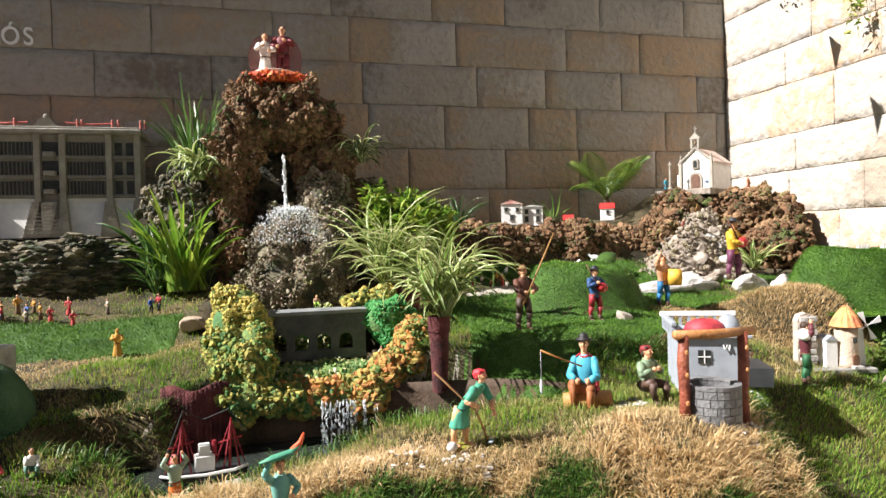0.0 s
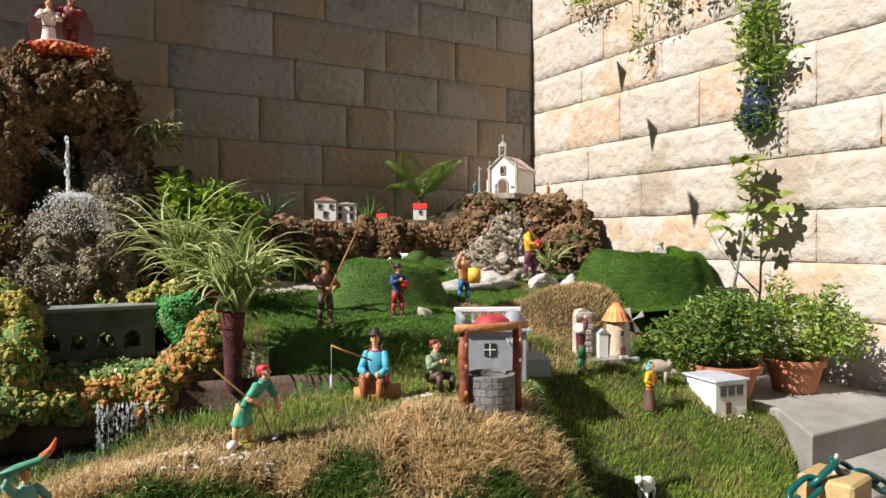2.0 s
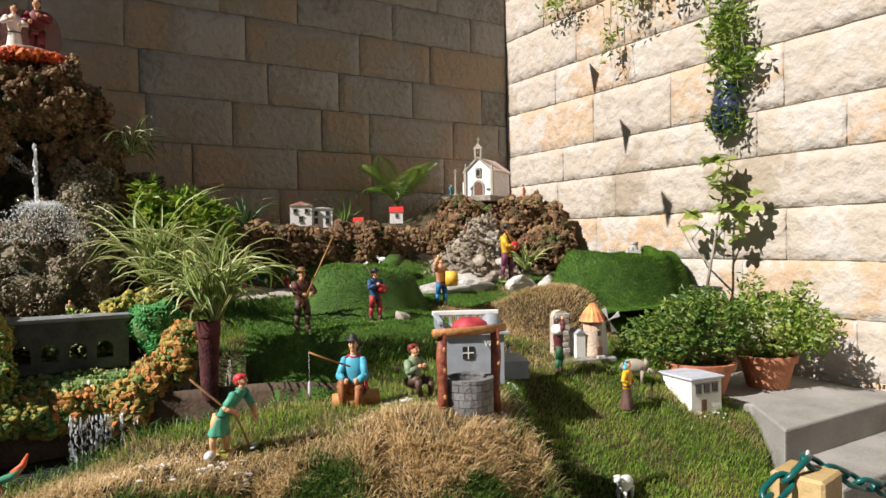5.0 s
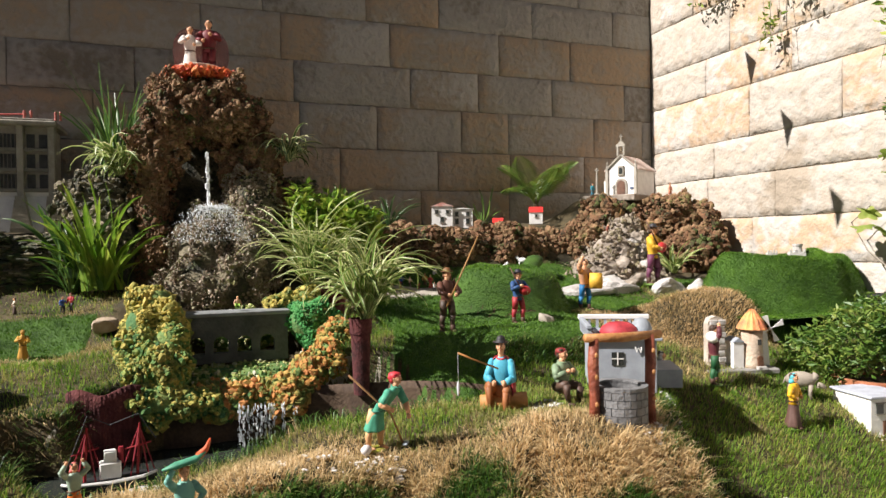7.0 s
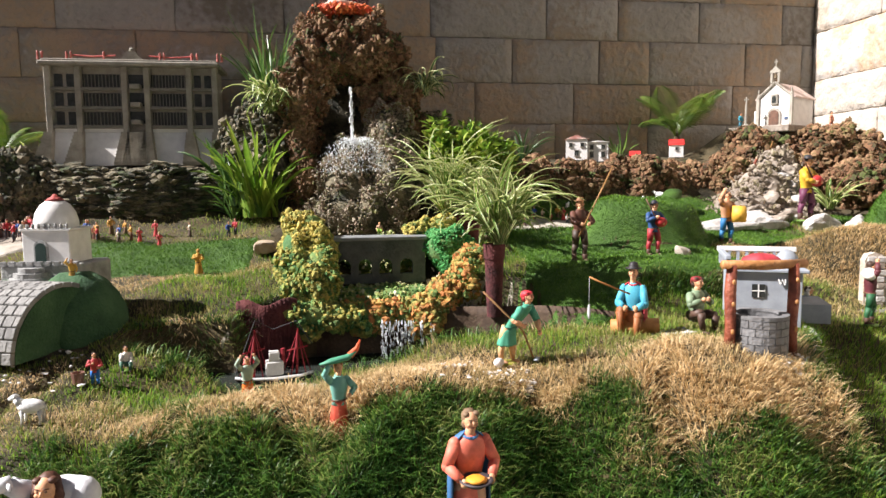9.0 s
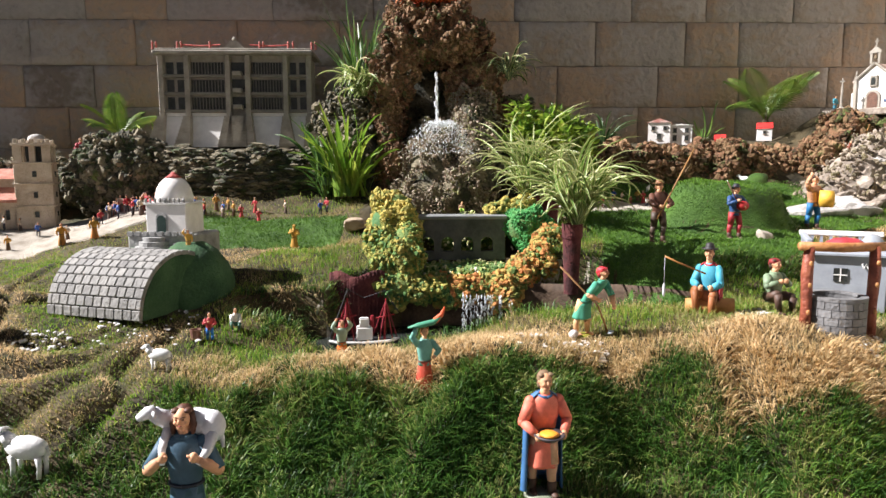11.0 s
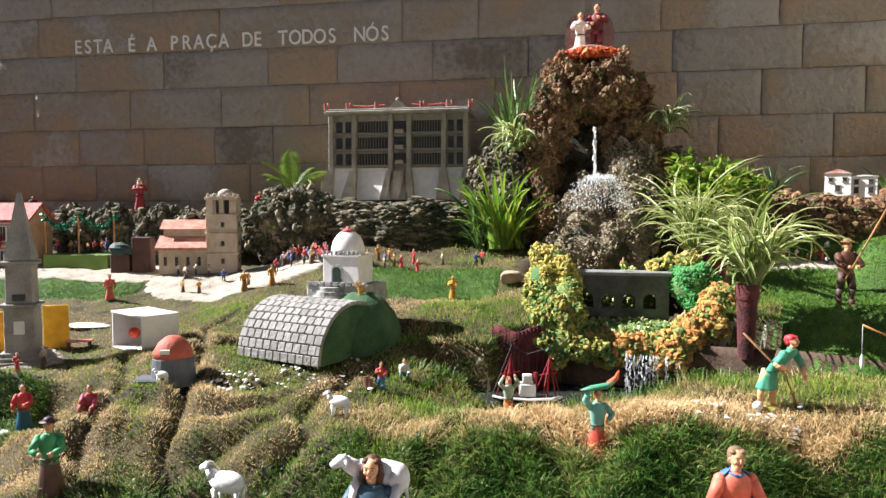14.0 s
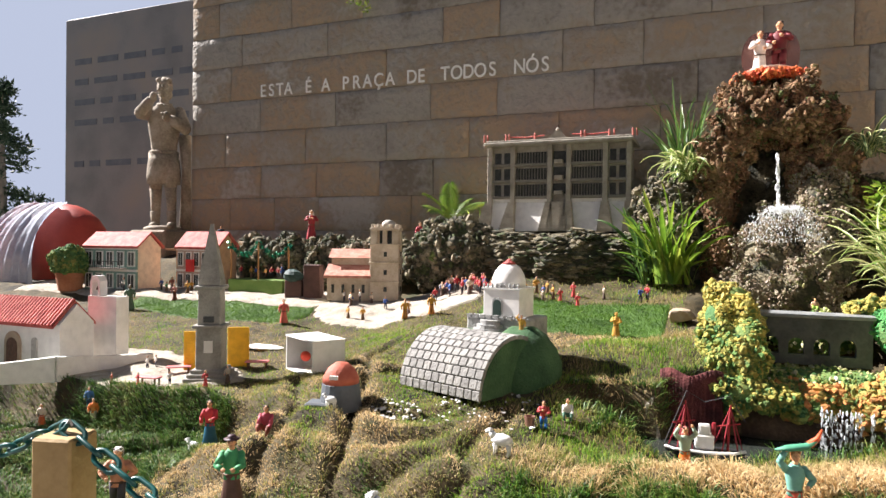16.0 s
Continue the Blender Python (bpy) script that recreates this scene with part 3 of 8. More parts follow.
def turf_zone(x, y):
    right = (x > 0.98 + 0.05 * np.sin(y * 6)) & (x < 3.1) & (y > 2.62 + 0.42 * sstep(1.15, 1.6, x) + 0.12 * sstep(1.9, 2.4, x)) & (y < 4.78)
    right &= ~((x > 2.25) & (y < 3.55))
    left = (x > -5.2) & (x < -0.5) & (y > 3.86 + 0.1 * np.sin(x * 2.0) + 0.12 * sstep(-1.6, -2.4, x)) & (y < 4.3)
    left &= ~((x > -3.25) & (x < -1.75))
    lawn = (x > -4.6) & (x < -3.3) & (y > 4.3) & (y < 4.75)
    block = (x > 3.55) & (y > 3.1) & (y < 4.3) & (x < 4.5)
    return right | left | block | lawn


def sand_zone(x, y):
    a = mound(x, y, -2.55, 4.35, 0.75, 0.42, 4) > 0.4
    b = (mound(x, y, -3.9, 2.78, 1.15, 0.34, 6) > 0.4)
    c = (x < -3.3) & (y > 4.28)
    d = mound(x, y, 1.35, 4.15, 0.42, 0.18, 4) > 0.4
    return a | b | c | d


def dry_zone(x, y):
    q = lump(x, y, 2.3, 4.0) * 0.45 + lump(x, y, 6.0, 1.0) * 0.3
    d = 1.1 * mound(x, y, 1.25, 1.9, 0.55, 0.28) + 1.0 * mound(x, y, 0.42, 2.1, 0.42, 0.16) + 1.6 * mound(x, y, 3.1, 3.45, 0.8, 0.27, 4)
    d = d + 0.7 * mound(x, y, -0.9, 3.65, 0.5, 0.18) + 0.6 * mound(x, y, -0.5, 2.1, 0.5, 0.2) + 0.5 * mound(x, y, -2.3, 1.9, 0.6, 0.4) + 0.4 * mound(x, y, 2.6, 2.2, 0.3, 0.25)
    d = d - 0.8 * sstep(2.0, 1.86, y) * sstep(-1.3, -0.8, x) * sstep(1.25, 0.8, x) - 0.5 * sstep(1.75, 1.6, y) - 0.35 * sstep(1.8, 2.1, x) * sstep(2.9, 2.6, y)
    # far-left slope kept undry, so the grass darkened for shade covers it
    d = d - 0.7 * sstep(-2.45, -2.7, x) * sstep(2.5, 2.42, y)
    for line, width, _ in CRACKS:
        e = off_line(x, y, line)
        d = d + 0.3 * np.exp(-(((e - 2.2 * width) / (1.2 * width)) ** 2)) * sstep(1.6, 1.9, y)
    return d + q


def normals(x, y):
    e = 0.02
    gx, gy = (ground_z(x + e, y) - ground_z(x - e, y)) / (2 * e), (ground_z(x, y + e) - ground_z(x, y - e)) / (2 * e)
    v = np.stack([-gx, -gy, np.ones_like(gx)], -1)
    return v / np.linalg.norm(v, axis=1, keepdims=True), np.sqrt(1 + gx * gx + gy * gy)


def bare(x, y):
    b = (in_pond(x, y) & ((ground_z(x, y) < 0.62) | (x > -0.2))) | sand_zone(x, y) | (y > 4.72) | ((x > steps_edge(y) + 0.03) & (y < 2.8))
    b |= mound(x, y, 0.2, 4.2, 0.62, 1.0, 8) > 0.4
    b |= mound(x, y, -1.28, 2.9, 0.33, 0.36, 8) > 0.4
    b |= mound(x, y, 3.3, 4.5, 0.42, 0.42, 6) > 0.4
    b |= (x > 3.4) & (y > 4.2)
    for line, width, _ in CRACKS:
        b |= (off_line(x, y, line) < 0.6 * width) & (x < -0.8)
    return b


def grass():
    rng = np.random.default_rng(11)
    n = 620000
    x, y = rng.uniform(-5.4, 4.5, n), rng.uniform(0.95, 4.75, n)
    keep = rng.uniform(0, 1, n) < np.clip(1.5 - 0.28 * y + mound(x, y, 3.1, 3.45, 0.8, 0.27, 4), 0.3, 1) * np.where(x < -2.6, 0.5, 1.0)
    x, y = x[keep], y[keep]
    x, y = x[~bare(x, y)], y[~bare(x, y)]
    tz = turf_zone(x, y)
    nrm, steep = normals(x, y)
    z = ground_z(x, y) - 0.004
    d = dry_zone(x, y) + rng.uniform(-0.22, 0.22, len(x))
    # front bank and far-left slope, where blades are coloured darker for shade
    shaded = ((y + 0.12 * lump(x, y, 4.0, 2.0) < 1.9) & (x < 1.2)) | ((x < -2.5) & (y < 2.45))
    riser = (steep > 4.0) & (x < -1.0) & (x > -2.5) & (y < 2.55)
    tz, d = tz | riser, np.where(riser, 9, d)
    for name, sel, ln, wd, le, m, lab in (
        ("dry_grass", ~tz & (d > 0.38), (0.022, 0.05), (0.0011, 0.0022), (0.5, 1.5), M_DRY, "matted dry straw-coloured grass on the berm"),
        ("mixed_grass", ~tz & (d <= 0.38) & (d > -0.02), (0.02, 0.05), (0.0011, 0.0021), (0.3, 1.1), M_BLADE, "short half-dry grass on the model slopes"),
        ("lush_grass", ~tz & (d <= -0.02) & shaded, (0.028, 0.07), (0.0014, 0.003), (0.3, 1.2), M_SHADEGRASS, "dense green grass on the front of the bank, coloured dark for its shade"),
        ("green_grass", ~tz & (d <= -0.02) & ~shaded, (0.02, 0.052), (0.0012, 0.0024), (0.2, 0.9), M_GREEN, "short green grass on the model slopes"),
    ):
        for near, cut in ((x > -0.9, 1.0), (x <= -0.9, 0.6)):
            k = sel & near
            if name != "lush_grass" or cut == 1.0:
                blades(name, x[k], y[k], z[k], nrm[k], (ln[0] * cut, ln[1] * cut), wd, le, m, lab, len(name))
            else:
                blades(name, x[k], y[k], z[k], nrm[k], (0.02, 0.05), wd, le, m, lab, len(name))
    # steep faces carry longer, hanging grass
    n2 = 210000
    x, y = rng.uniform(-3.6, 2.0, n2), rng.uniform(1.3, 3.2, n2)
    ok = ~bare(x, y) & ~turf_zone(x, y)
    x, y = x[ok], y[ok]
    nrm, steep = normals(x, y)
    ok = (steep > 1.18) & ~((steep > 2.1) & (x < -1.0) & (x > -2.5) & (y < 2.55))
    x, y, nrm = x[ok], y[ok], nrm[ok]
    d = dry_zone(x, y) + rng.uniform(-0.25, 0.25, len(x)) - 0.1
    # hanging green blades use the colour darkened for shade as well
    for name, sel, m in (("hanging_dry_grass", (d > 0.3) & (x > -0.9), M_DRY), ("hanging_green_grass", (d <= 0.3) & ((x > -0.9) | (x < -2.5)), M_SHADEGRASS)):
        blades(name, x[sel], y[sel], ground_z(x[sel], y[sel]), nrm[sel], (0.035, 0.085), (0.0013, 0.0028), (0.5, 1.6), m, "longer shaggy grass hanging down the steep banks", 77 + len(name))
    # dense artificial turf
    n3 = 330000
    x, y = rng.uniform(-5.2, 4.5, n3), rng.uniform(2.6, 4.78, n3)
    ok = turf_zone(x, y) & ~bare(x, y)
    x, y = x[ok], y[ok]
    nrm, _ = normals(x, y)
    blades("turf_pile", x, y, ground_z(x, y) + 0.009, nrm, (0.010, 0.02), (0.0012, 0.002), (0.2, 0.7), M_TURF, "dense bright green artificial turf pile", 91)


grass()
for nm, x0, x1, y0, y1 in (("turf_mat_right", 0.9, 2.8, 2.5, 4.79), ("turf_mat_left", -5.25, -0.45, 3.7, 4.79), ("turf_mat_corner", 3.5, 4.52, 3.05, 4.32)):
    def turf_height(gx, gy):
        return ground_z(gx, gy) + np.where(turf_zone(gx, gy) & ~bare(gx, gy), 0.010, -0.03)
    sheet(nm, x0, x1, y0, y1, 0.03, turf_height, M_TURFBASE, "green artificial turf mat over the mounds", "turf")


def sand_height(gx, gy):
    return ground_z(gx, gy) + np.where(sand_zone(gx, gy) & ~in_pond(gx, gy), 0.008, -0.04)


sheet("sand_floor", -7.0, 2.0, 2.35, 4.85, 0.03, sand_height, M_SAND, "pale sand spread round the model village", "sand")

# turf-covered block by the wall and turf rolls
solid("turf_roll", Mesh().tube([(2.05, 4.05, 1.17), (2.25, 4.2, 1.23), (2.45, 4.4, 1.34), (2.52, 4.45, 1.36)], [0.05, 0.07, 0.07, 0.03], 12, 0.7), M_TURFBASE, "rolled strip of green artificial turf", "turf", smooth=True)


def turf_block():
    """A draped mat: flat top, steep folded sides."""
    t = thing("turf_mound", "flat-topped mound draped with folded green artificial turf", "turf mound")

    def top(x, y):
        m = np.clip(1.1 * mound(x, y, 4.02, 3.56 - 0.12 * (x - 4.0), 0.6, 0.33, 8), 0, 1)
        z = 0.98 + 0.36 * m + 0.022 * m * np.sin(x * 9 + y * 7) + 0.016 * np.sin(x * 21 + 3 * y) * m * (1 - m) * 4
        return z + 0.045 * np.exp(-(((x - 4.3 - 0.5 * (y - 3.5)) / 0.05) ** 2)) * m + 0.03 * np.exp(-(((x - 3.62 + 0.4 * (y - 3.5)) / 0.06) ** 2)) * m

    ob = sheet("mat", 3.3, 4.56, 3.08, 3.98, 0.02, top, M_TURFBASE, "", "", kind="")
    ob.parent = t
    rng = np.random.default_rng(5)
    x, y = rng.uniform(3.32, 4.55, 60000), rng.uniform(3.1, 3.96, 60000)
    e = 0.01
    gx, gy = (top(x + e, y) - top(x - e, y)) / (2 * e), (top(x, y + e) - top(x, y - e)) / (2 * e)
    nr = np.stack([-gx, -gy, np.ones_like(gx)], -1)
    nr /= np.linalg.norm(nr, axis=1, keepdims=True)
    blades("nap", x, y, top(x, y) - 0.002, nr, (0.01, 0.02), (0.0012, 0.002), (0.2, 0.8), M_TURF, "", 8, t)


turf_block()

# ---- water ----
M_WATER = bpy.data.materials.new("pond_water")
M_WATER.use_nodes = True
_b = M_WATER.node_tree.nodes["Principled BSDF"]
_b.inputs["Base Color"].default_value = (0.03, 0.035, 0.03, 1)
_b.inputs["Roughness"].default_value = 0.06
_n = M_WATER.node_tree.nodes.new("ShaderNodeTexNoise")
_n.inputs["Scale"].default_value = 22
_p = M_WATER.node_tree.nodes.new("ShaderNodeBump")
_p.inputs["Strength"].default_value, _p.inputs["Distance"].default_value = 0.25, 0.01
M_WATER.node_tree.links.new(_n.outputs["Fac"], _p.inputs["Height"])
M_WATER.node_tree.links.new(_p.outputs[0], _b.inputs["Normal"])
M_SPRAY = bpy.data.materials.new("water_drops")
M_SPRAY.use_nodes = True
_b = M_SPRAY.node_tree.nodes["Principled BSDF"]
_b.inputs["Base Color"].default_value = (0.9, 0.93, 0.95, 1)
_b.inputs["Roughness"].default_value = 0.1
_b.inputs["Transmission Weight"].default_value = 0.1
sheet("water", -0.95, 1.2, 2.35, 3.35, 0.05, lambda gx, gy: np.full_like(gx, 0.585), M_WATER, "dark still water of the little pond", "water")


def spray():
    rng = np.random.default_rng(21)
    t = thing("fountain_water", "thin white jet splashing and spraying on the rock", "water jet", (0.13, 4.22, 1.70))
    # jet
    z = np.linspace(0.37, 0.03, 170)
    pts = np.stack([-0.008 + 0.012 * (0.37 - z) + rng.normal(0, 0.004, 170), rng.normal(0.1, 0.004, 170) - 0.3 * (0.37 - z), z], -1)
    part("jet", lumps("jet", pts, (0.004, 0.009), M_SPRAY, 22, (0.8, 0.8, 2.2)), None, t, kind="stuff")
    # umbrella of drops: each stream flies out and falls on a curve of its own
    n = 2600
    a, v = rng.uniform(0, 2 * np.pi, n), np.clip(rng.normal(0.85, 0.14, n), 0.15, 1.2)
    s = 0.85 * rng.uniform(0, 1, n) ** 0.9
    r = 0.29 * v * s
    pts = np.stack([r * np.cos(a) + 0.02, r * np.sin(a) * 0.55 - 0.1, 0.05 * v * np.sin(np.pi * np.minimum(1, s * 1.25)) - 0.26 * s ** 2.2 + rng.normal(0, 0.006, n)], -1)
    part("splash", lumps("splash", pts, (0.001, 0.0036), M_SPRAY, 23, (0.9, 0.9, 1.8)), None, t, kind="stuff")
    t2 = thing("little_waterfall", "thin streams of water falling from the mossy ledge", "waterfall", (0.3, 3.02, 0.58))
    for cx, w, nn in ((0.0, 0.075, 420), (0.12, 0.006, 50), (0.17, 0.004, 30)):
        z = rng.uniform(0, 0.19, nn)
        pts = np.stack([cx + rng.choice(np.linspace(-w, w, 9), nn) + rng.normal(0, 0.004, nn), rng.normal(0, 0.006, nn), z], -1)
        part("stream", lumps("stream", pts, (0.0015, 0.0045), M_SPRAY, 24 + nn, (0.8, 0.8, 3.2)), None, t2, kind="stuff")


spray()

# ---- rocks ----
TOWER = [
    (-0.20, 4.74, 1.25, 0.13, 0.15, 0.42), (-0.22, 4.78, 1.75, 0.11, 0.13, 0.36), (-0.20, 4.72, 2.1, 0.13, 0.18, 0.22), (-0.14, 4.62, 2.2, 0.1, 0.1, 0.1),
    (-0.04, 4.70, 2.31, 0.22, 0.24, 0.13), (0.2, 4.66, 2.32, 0.24, 0.26, 0.12), (0.40, 4.70, 2.33, 0.13, 0.2, 0.14), (0.1, 4.76, 2.42, 0.2, 0.18, 0.16),
    (-0.05, 4.69, 2.48, 0.17, 0.2, 0.12), (0.24, 4.67, 2.48, 0.18, 0.21, 0.11), (0.08, 4.52, 2.38, 0.12, 0.1, 0.09), (-0.12, 4.52, 2.36, 0.08, 0.1, 0.07), (0.3, 4.5, 2.36, 0.1, 0.1, 0.07),
    (0.44, 4.64, 2.12, 0.10, 0.12, 0.10), (0.52, 4.62, 2.06, 0.09, 0.12, 0.12), (0.3, 4.76, 2.1, 0.10, 0.14, 0.10), (0.5, 4.68, 1.88, 0.10, 0.14, 0.16), (0.58, 4.66, 1.7, 0.11, 0.16, 0.24), (0.66, 4.64, 1.5, 0.14, 0.18, 0.26), (0.34, 4.74, 1.95, 0.12, 0.14, 0.14),
]
FACE = [(0.40, 4.56, 1.68, 0.2, 0.16, 0.32), (0.14, 4.44, 1.40, 0.22, 0.18, 0.28), (0.40, 4.4, 1.42, 0.18, 0.18, 0.32), (0.18, 4.52, 1.62, 0.16, 0.12, 0.14), (0.14, 4.42, 1.22, 0.34, 0.2, 0.2), (0.30, 4.34, 1.26, 0.2, 0.16, 0.22)]
rockwork("fountain_rock", "tall arched fountain rock crusted with brown and mossy tufa", "rock fountain", TOWER, 26000, (0.003, 0.021), M_CRUST, M_CRUST, 31, jitter=0.09)
M_WETROCK = mat("wet_pale_rock", [(0.07, 0.075, 0.03), (0.17, 0.16, 0.07), (0.30, 0.23, 0.155), (0.18, 0.115, 0.065), (0.38, 0.32, 0.25), (0.19, 0.20, 0.07), (0.27, 0.26, 0.10)], 0.5, 6, 7, 0.6, 70, vary="island", spread=0.2)
rockwork("wet_rock", "wet mossy rock face behind the fountain jet", "rock", FACE, 17000, (0.0025, 0.012), M_WETROCK, M_MOSSROCK, 34, jitter=0.08)
# blobs added behind the arch so that sun cannot light its cavity
rockwork("wet_rock", "wet rock closing the fountain arch, added to keep sun out", "rock", [(0.12, 5.25, 1.9, 0.5, 0.12, 0.5), (-0.24, 5.0, 1.85, 0.1, 0.28, 0.45), (0.1, 5.0, 2.36, 0.4, 0.3, 0.12), (0.46, 5.0, 1.85, 0.1, 0.28, 0.4)], 2500, (0.004, 0.02), M_MOSSROCK, M_MOSSROCK, 91)
rockwork("planting_rock", "dark rock shelf holding plants beside the fountain", "rock", [(-0.55, 5.1, 1.75, 0.28, 0.3, 0.3), (-0.48, 4.8, 1.4, 0.2, 0.2, 0.4), (0.76, 5.0, 1.65, 0.22, 0.28, 0.34), (0.85, 4.6, 1.4, 0.3, 0.25, 0.25)], 3000, (0.01, 0.03), M_MOSSROCK, M_MOSSROCK, 37)
CLIFF = [(1.35 + 0.22 * k, 4.9 + 0.04 * math.sin(k * 2.1), 1.40, 0.17, 0.13, 0.21 + 0.03 * math.sin(k * 1.7)) for k in range(9)]
rockwork("village_cliff", "low cliff of brown crumbling tufa below the little houses", "rock wall", CLIFF, 13000, (0.004, 0.03), M_CRUST, M_CRUST, 40)
LEDGE = [(-0.62 - 0.2 * k, 4.86 + 0.04 * math.sin(k * 1.3), 1.36, 0.17, 0.12, 0.21 + 0.02 * math.sin(k * 2.3)) for k in range(7)]
rockwork("rock_ledge", "mossy grey layered rock wall under the palace", "rock wall", LEDGE, 8000, (0.005, 0.034), M_MOSSROCK, M_MOSSROCK, 43, (1.7, 1, 0.55))
rockwork("dark_boulder", "large round dark mossy tufa boulder", "rock", [(-2.3, 4.95, 1.42, 0.36, 0.26, 0.26), (-2.55, 4.98, 1.3, 0.2, 0.2, 0.2)], 7000, (0.005, 0.034), M_MOSSROCK, M_MOSSROCK, 46)
FAR = [(-2.9 - 0.24 * k, 5.1 + 0.05 * math.sin(k * 1.9), 1.28, 0.2, 0.15, 0.24 + 0.03 * math.sin(k * 2.9)) for k in range(8)]
rockwork("village_rocks", "row of grey mossy rocks behind the village", "rock wall", FAR, 7000, (0.006, 0.036), M_MOSSROCK, M_MOSSROCK, 49)
HILL = [(3.42, 4.95, 1.6, 0.2, 0.2, 0.27), (4.05, 4.85, 1.62, 0.3, 0.24, 0.26), (4.3, 4.75, 1.5, 0.2, 0.22, 0.3), (3.75, 5.0, 1.55, 0.26, 0.2, 0.28), (3.2, 4.8, 1.42, 0.16, 0.16, 0.2), (4.05, 4.5, 1.38, 0.24, 0.2, 0.2)]
rockwork("chapel_rock", "crumbling brown and mossy rock hill under the chapel", "rock hill", HILL, 13000, (0.004, 0.032), M_CRUST, M_CRUST, 52)
PALE = mat("pale_stone", [(0.13, 0.105, 0.08), (0.27, 0.225, 0.18), (0.40, 0.35, 0.29)], 0.85, 9, 8, 0.7, 40)


def boulder(label, at, size, material, seed, name="boulder", rz=0.0):
    """A rough rock: a broken ball with chipped facets and a flattened top."""
    rng = np.random.default_rng(seed)
    bm = bmesh.new()
    bmesh.ops.create_icosphere(bm, subdivisions=3, radius=1)
    cuts = rng.normal(size=(13, 3))
    cuts /= np.linalg.norm(cuts, axis=1, keepdims=True)
    far = rng.uniform(0.45, 0.85, 13)
    for v in bm.verts:
        p = np.array(v.co)
        for c, f in zip(cuts, far):
            over = p @ c - f
            if over > 0:
                p = p - c * over * 0.85
        q = Vector(p * 2.3) + Vector((seed * 3.1, 0, 0))
        p = p * (1 + 0.10 * noise.noise(q) + 0.05 * noise.noise(q * 3.1) + 0.03 * noise.noise(q * 7.0))
        v.co = Vector((p[0] * size[0], p[1] * size[1], (p[2] + 0.75) * size[2]))
    me = bpy.data.meshes.new(name)
    bm.to_mesh(me)
    bm.free()
    me.materials.append(material)
    ob = new(name, me)
    ob.location, ob.rotation_euler = at, (0, 0, radians(rz))
    return tagged(ob, label, "stone")


BANK = [(3.05, 4.42, 1.2, 0.26, 0.22, 0.2), (3.28, 4.56, 1.32, 0.24, 0.2, 0.22), (3.46, 4.7, 1.46, 0.2, 0.18, 0.24), (3.3, 4.3, 1.14, 0.24, 0.2, 0.14)]
rockwork("path_bank", "stony bank of pale broken rock below the chapel", "rock bank", BANK, 3600, (0.004, 0.022), mat("pale_rubble", [(0.09, 0.075, 0.045), (0.20, 0.155, 0.11), (0.38, 0.32, 0.25), (0.15, 0.13, 0.06), (0.28, 0.22, 0.16)], 0.9, 9, 7, 0.5, 70, vary="island", spread=0.2), PALE, 58, jitter=0.09)
prng = random.Random(17)
for k in range(26):
    f = k / 25
    x, y, z = 2.95 + 0.55 * f + prng.uniform(-0.2, 0.2), 4.12 + 0.5 * f + prng.uniform(-0.1, 0.05), 1.14 + 0.36 * f ** 1.2
    w = prng.uniform(0.05, 0.115)
    boulder("rough pale chunk of rock on the path to the chapel", (x, y, max(z - 0.04, gz(x, y) - 0.02)), (w, w * 0.8, w * prng.uniform(0.45, 0.8)), PALE if k % 3 else M_GREYROCK, 60 + k, "path_rock", prng.uniform(0, 180))
for k, (x, y, sx, sy, sz) in enumerate(((2.62, 3.95, 0.22, 0.12, 0.075), (2.95, 4.02, 0.2, 0.12, 0.07), (3.3, 3.95, 0.16, 0.1, 0.09), (3.55, 3.9, 0.13, 0.1, 0.08))):
    boulder("flat grey rock slab between turf and path", (x, y, gz(x, y) - 0.05), (sx * 1.15, sy * 1.3, sz * 1.15), M_GREYROCK, 70 + k, "rock_slab", 10 * k)
boulder("pale rounded stone on the turf", (1.93, 3.3, gz(1.93, 3.3) - 0.01), (0.055, 0.045, 0.045), PALE, 81)
boulder("brown rounded boulder beside the fountain plants", (-0.42, 3.95, gz(-0.42, 3.95) - 0.01), (0.11, 0.08, 0.075), mat("brown_stone", [(0.24, 0.18, 0.12), (0.38, 0.29, 0.2), (0.44, 0.36, 0.27)], 0.85, 9, 5, 0.4, 60), 82)

# brown cloth banks round the pond, wine-red fringes
def curtain(name, label, pts, z0, z1, material, amp, waves):
    me, n = Mesh(), 40
    xs = np.linspace(0, 1, n)
    px, py = np.interp(xs, np.linspace(0, 1, len(pts)), [p[0] for p in pts]), np.interp(xs, np.linspace(0, 1, len(pts)), [p[1] for p in pts])
    vs = []
    for j in range(7):
        f = j / 6
        for i in range(n):
            w = amp * math.sin(waves * 2 * math.pi * xs[i]) * (1.2 - f)
            vs.append((px[i], py[i] + w + 0.03 * f, z0 + (z1 - z0) * f + 0.015 * math.sin(9 * xs[i])))
    fs = [(j * n + i, j * n + i + 1, (j + 1) * n + i + 1, (j + 1) * n + i) for j in range(6) for i in range(n - 1)]
    ob = solid(name, me.add(vs, fs), material, label, "cloth", smooth=True)
    so = ob.modifiers.new("thickness", "SOLIDIFY")
    so.thickness = 0.006
    return ob


curtain("pond_cloth", "brown cloth lining the bank of the pond", [(-0.75, 2.95), (-0.3, 3.12), (0.3, 3.14), (0.7, 3.05), (1.0, 2.88), (1.3, 2.68)], 0.56, 0.83, M_BROWN, 0.012, 9)
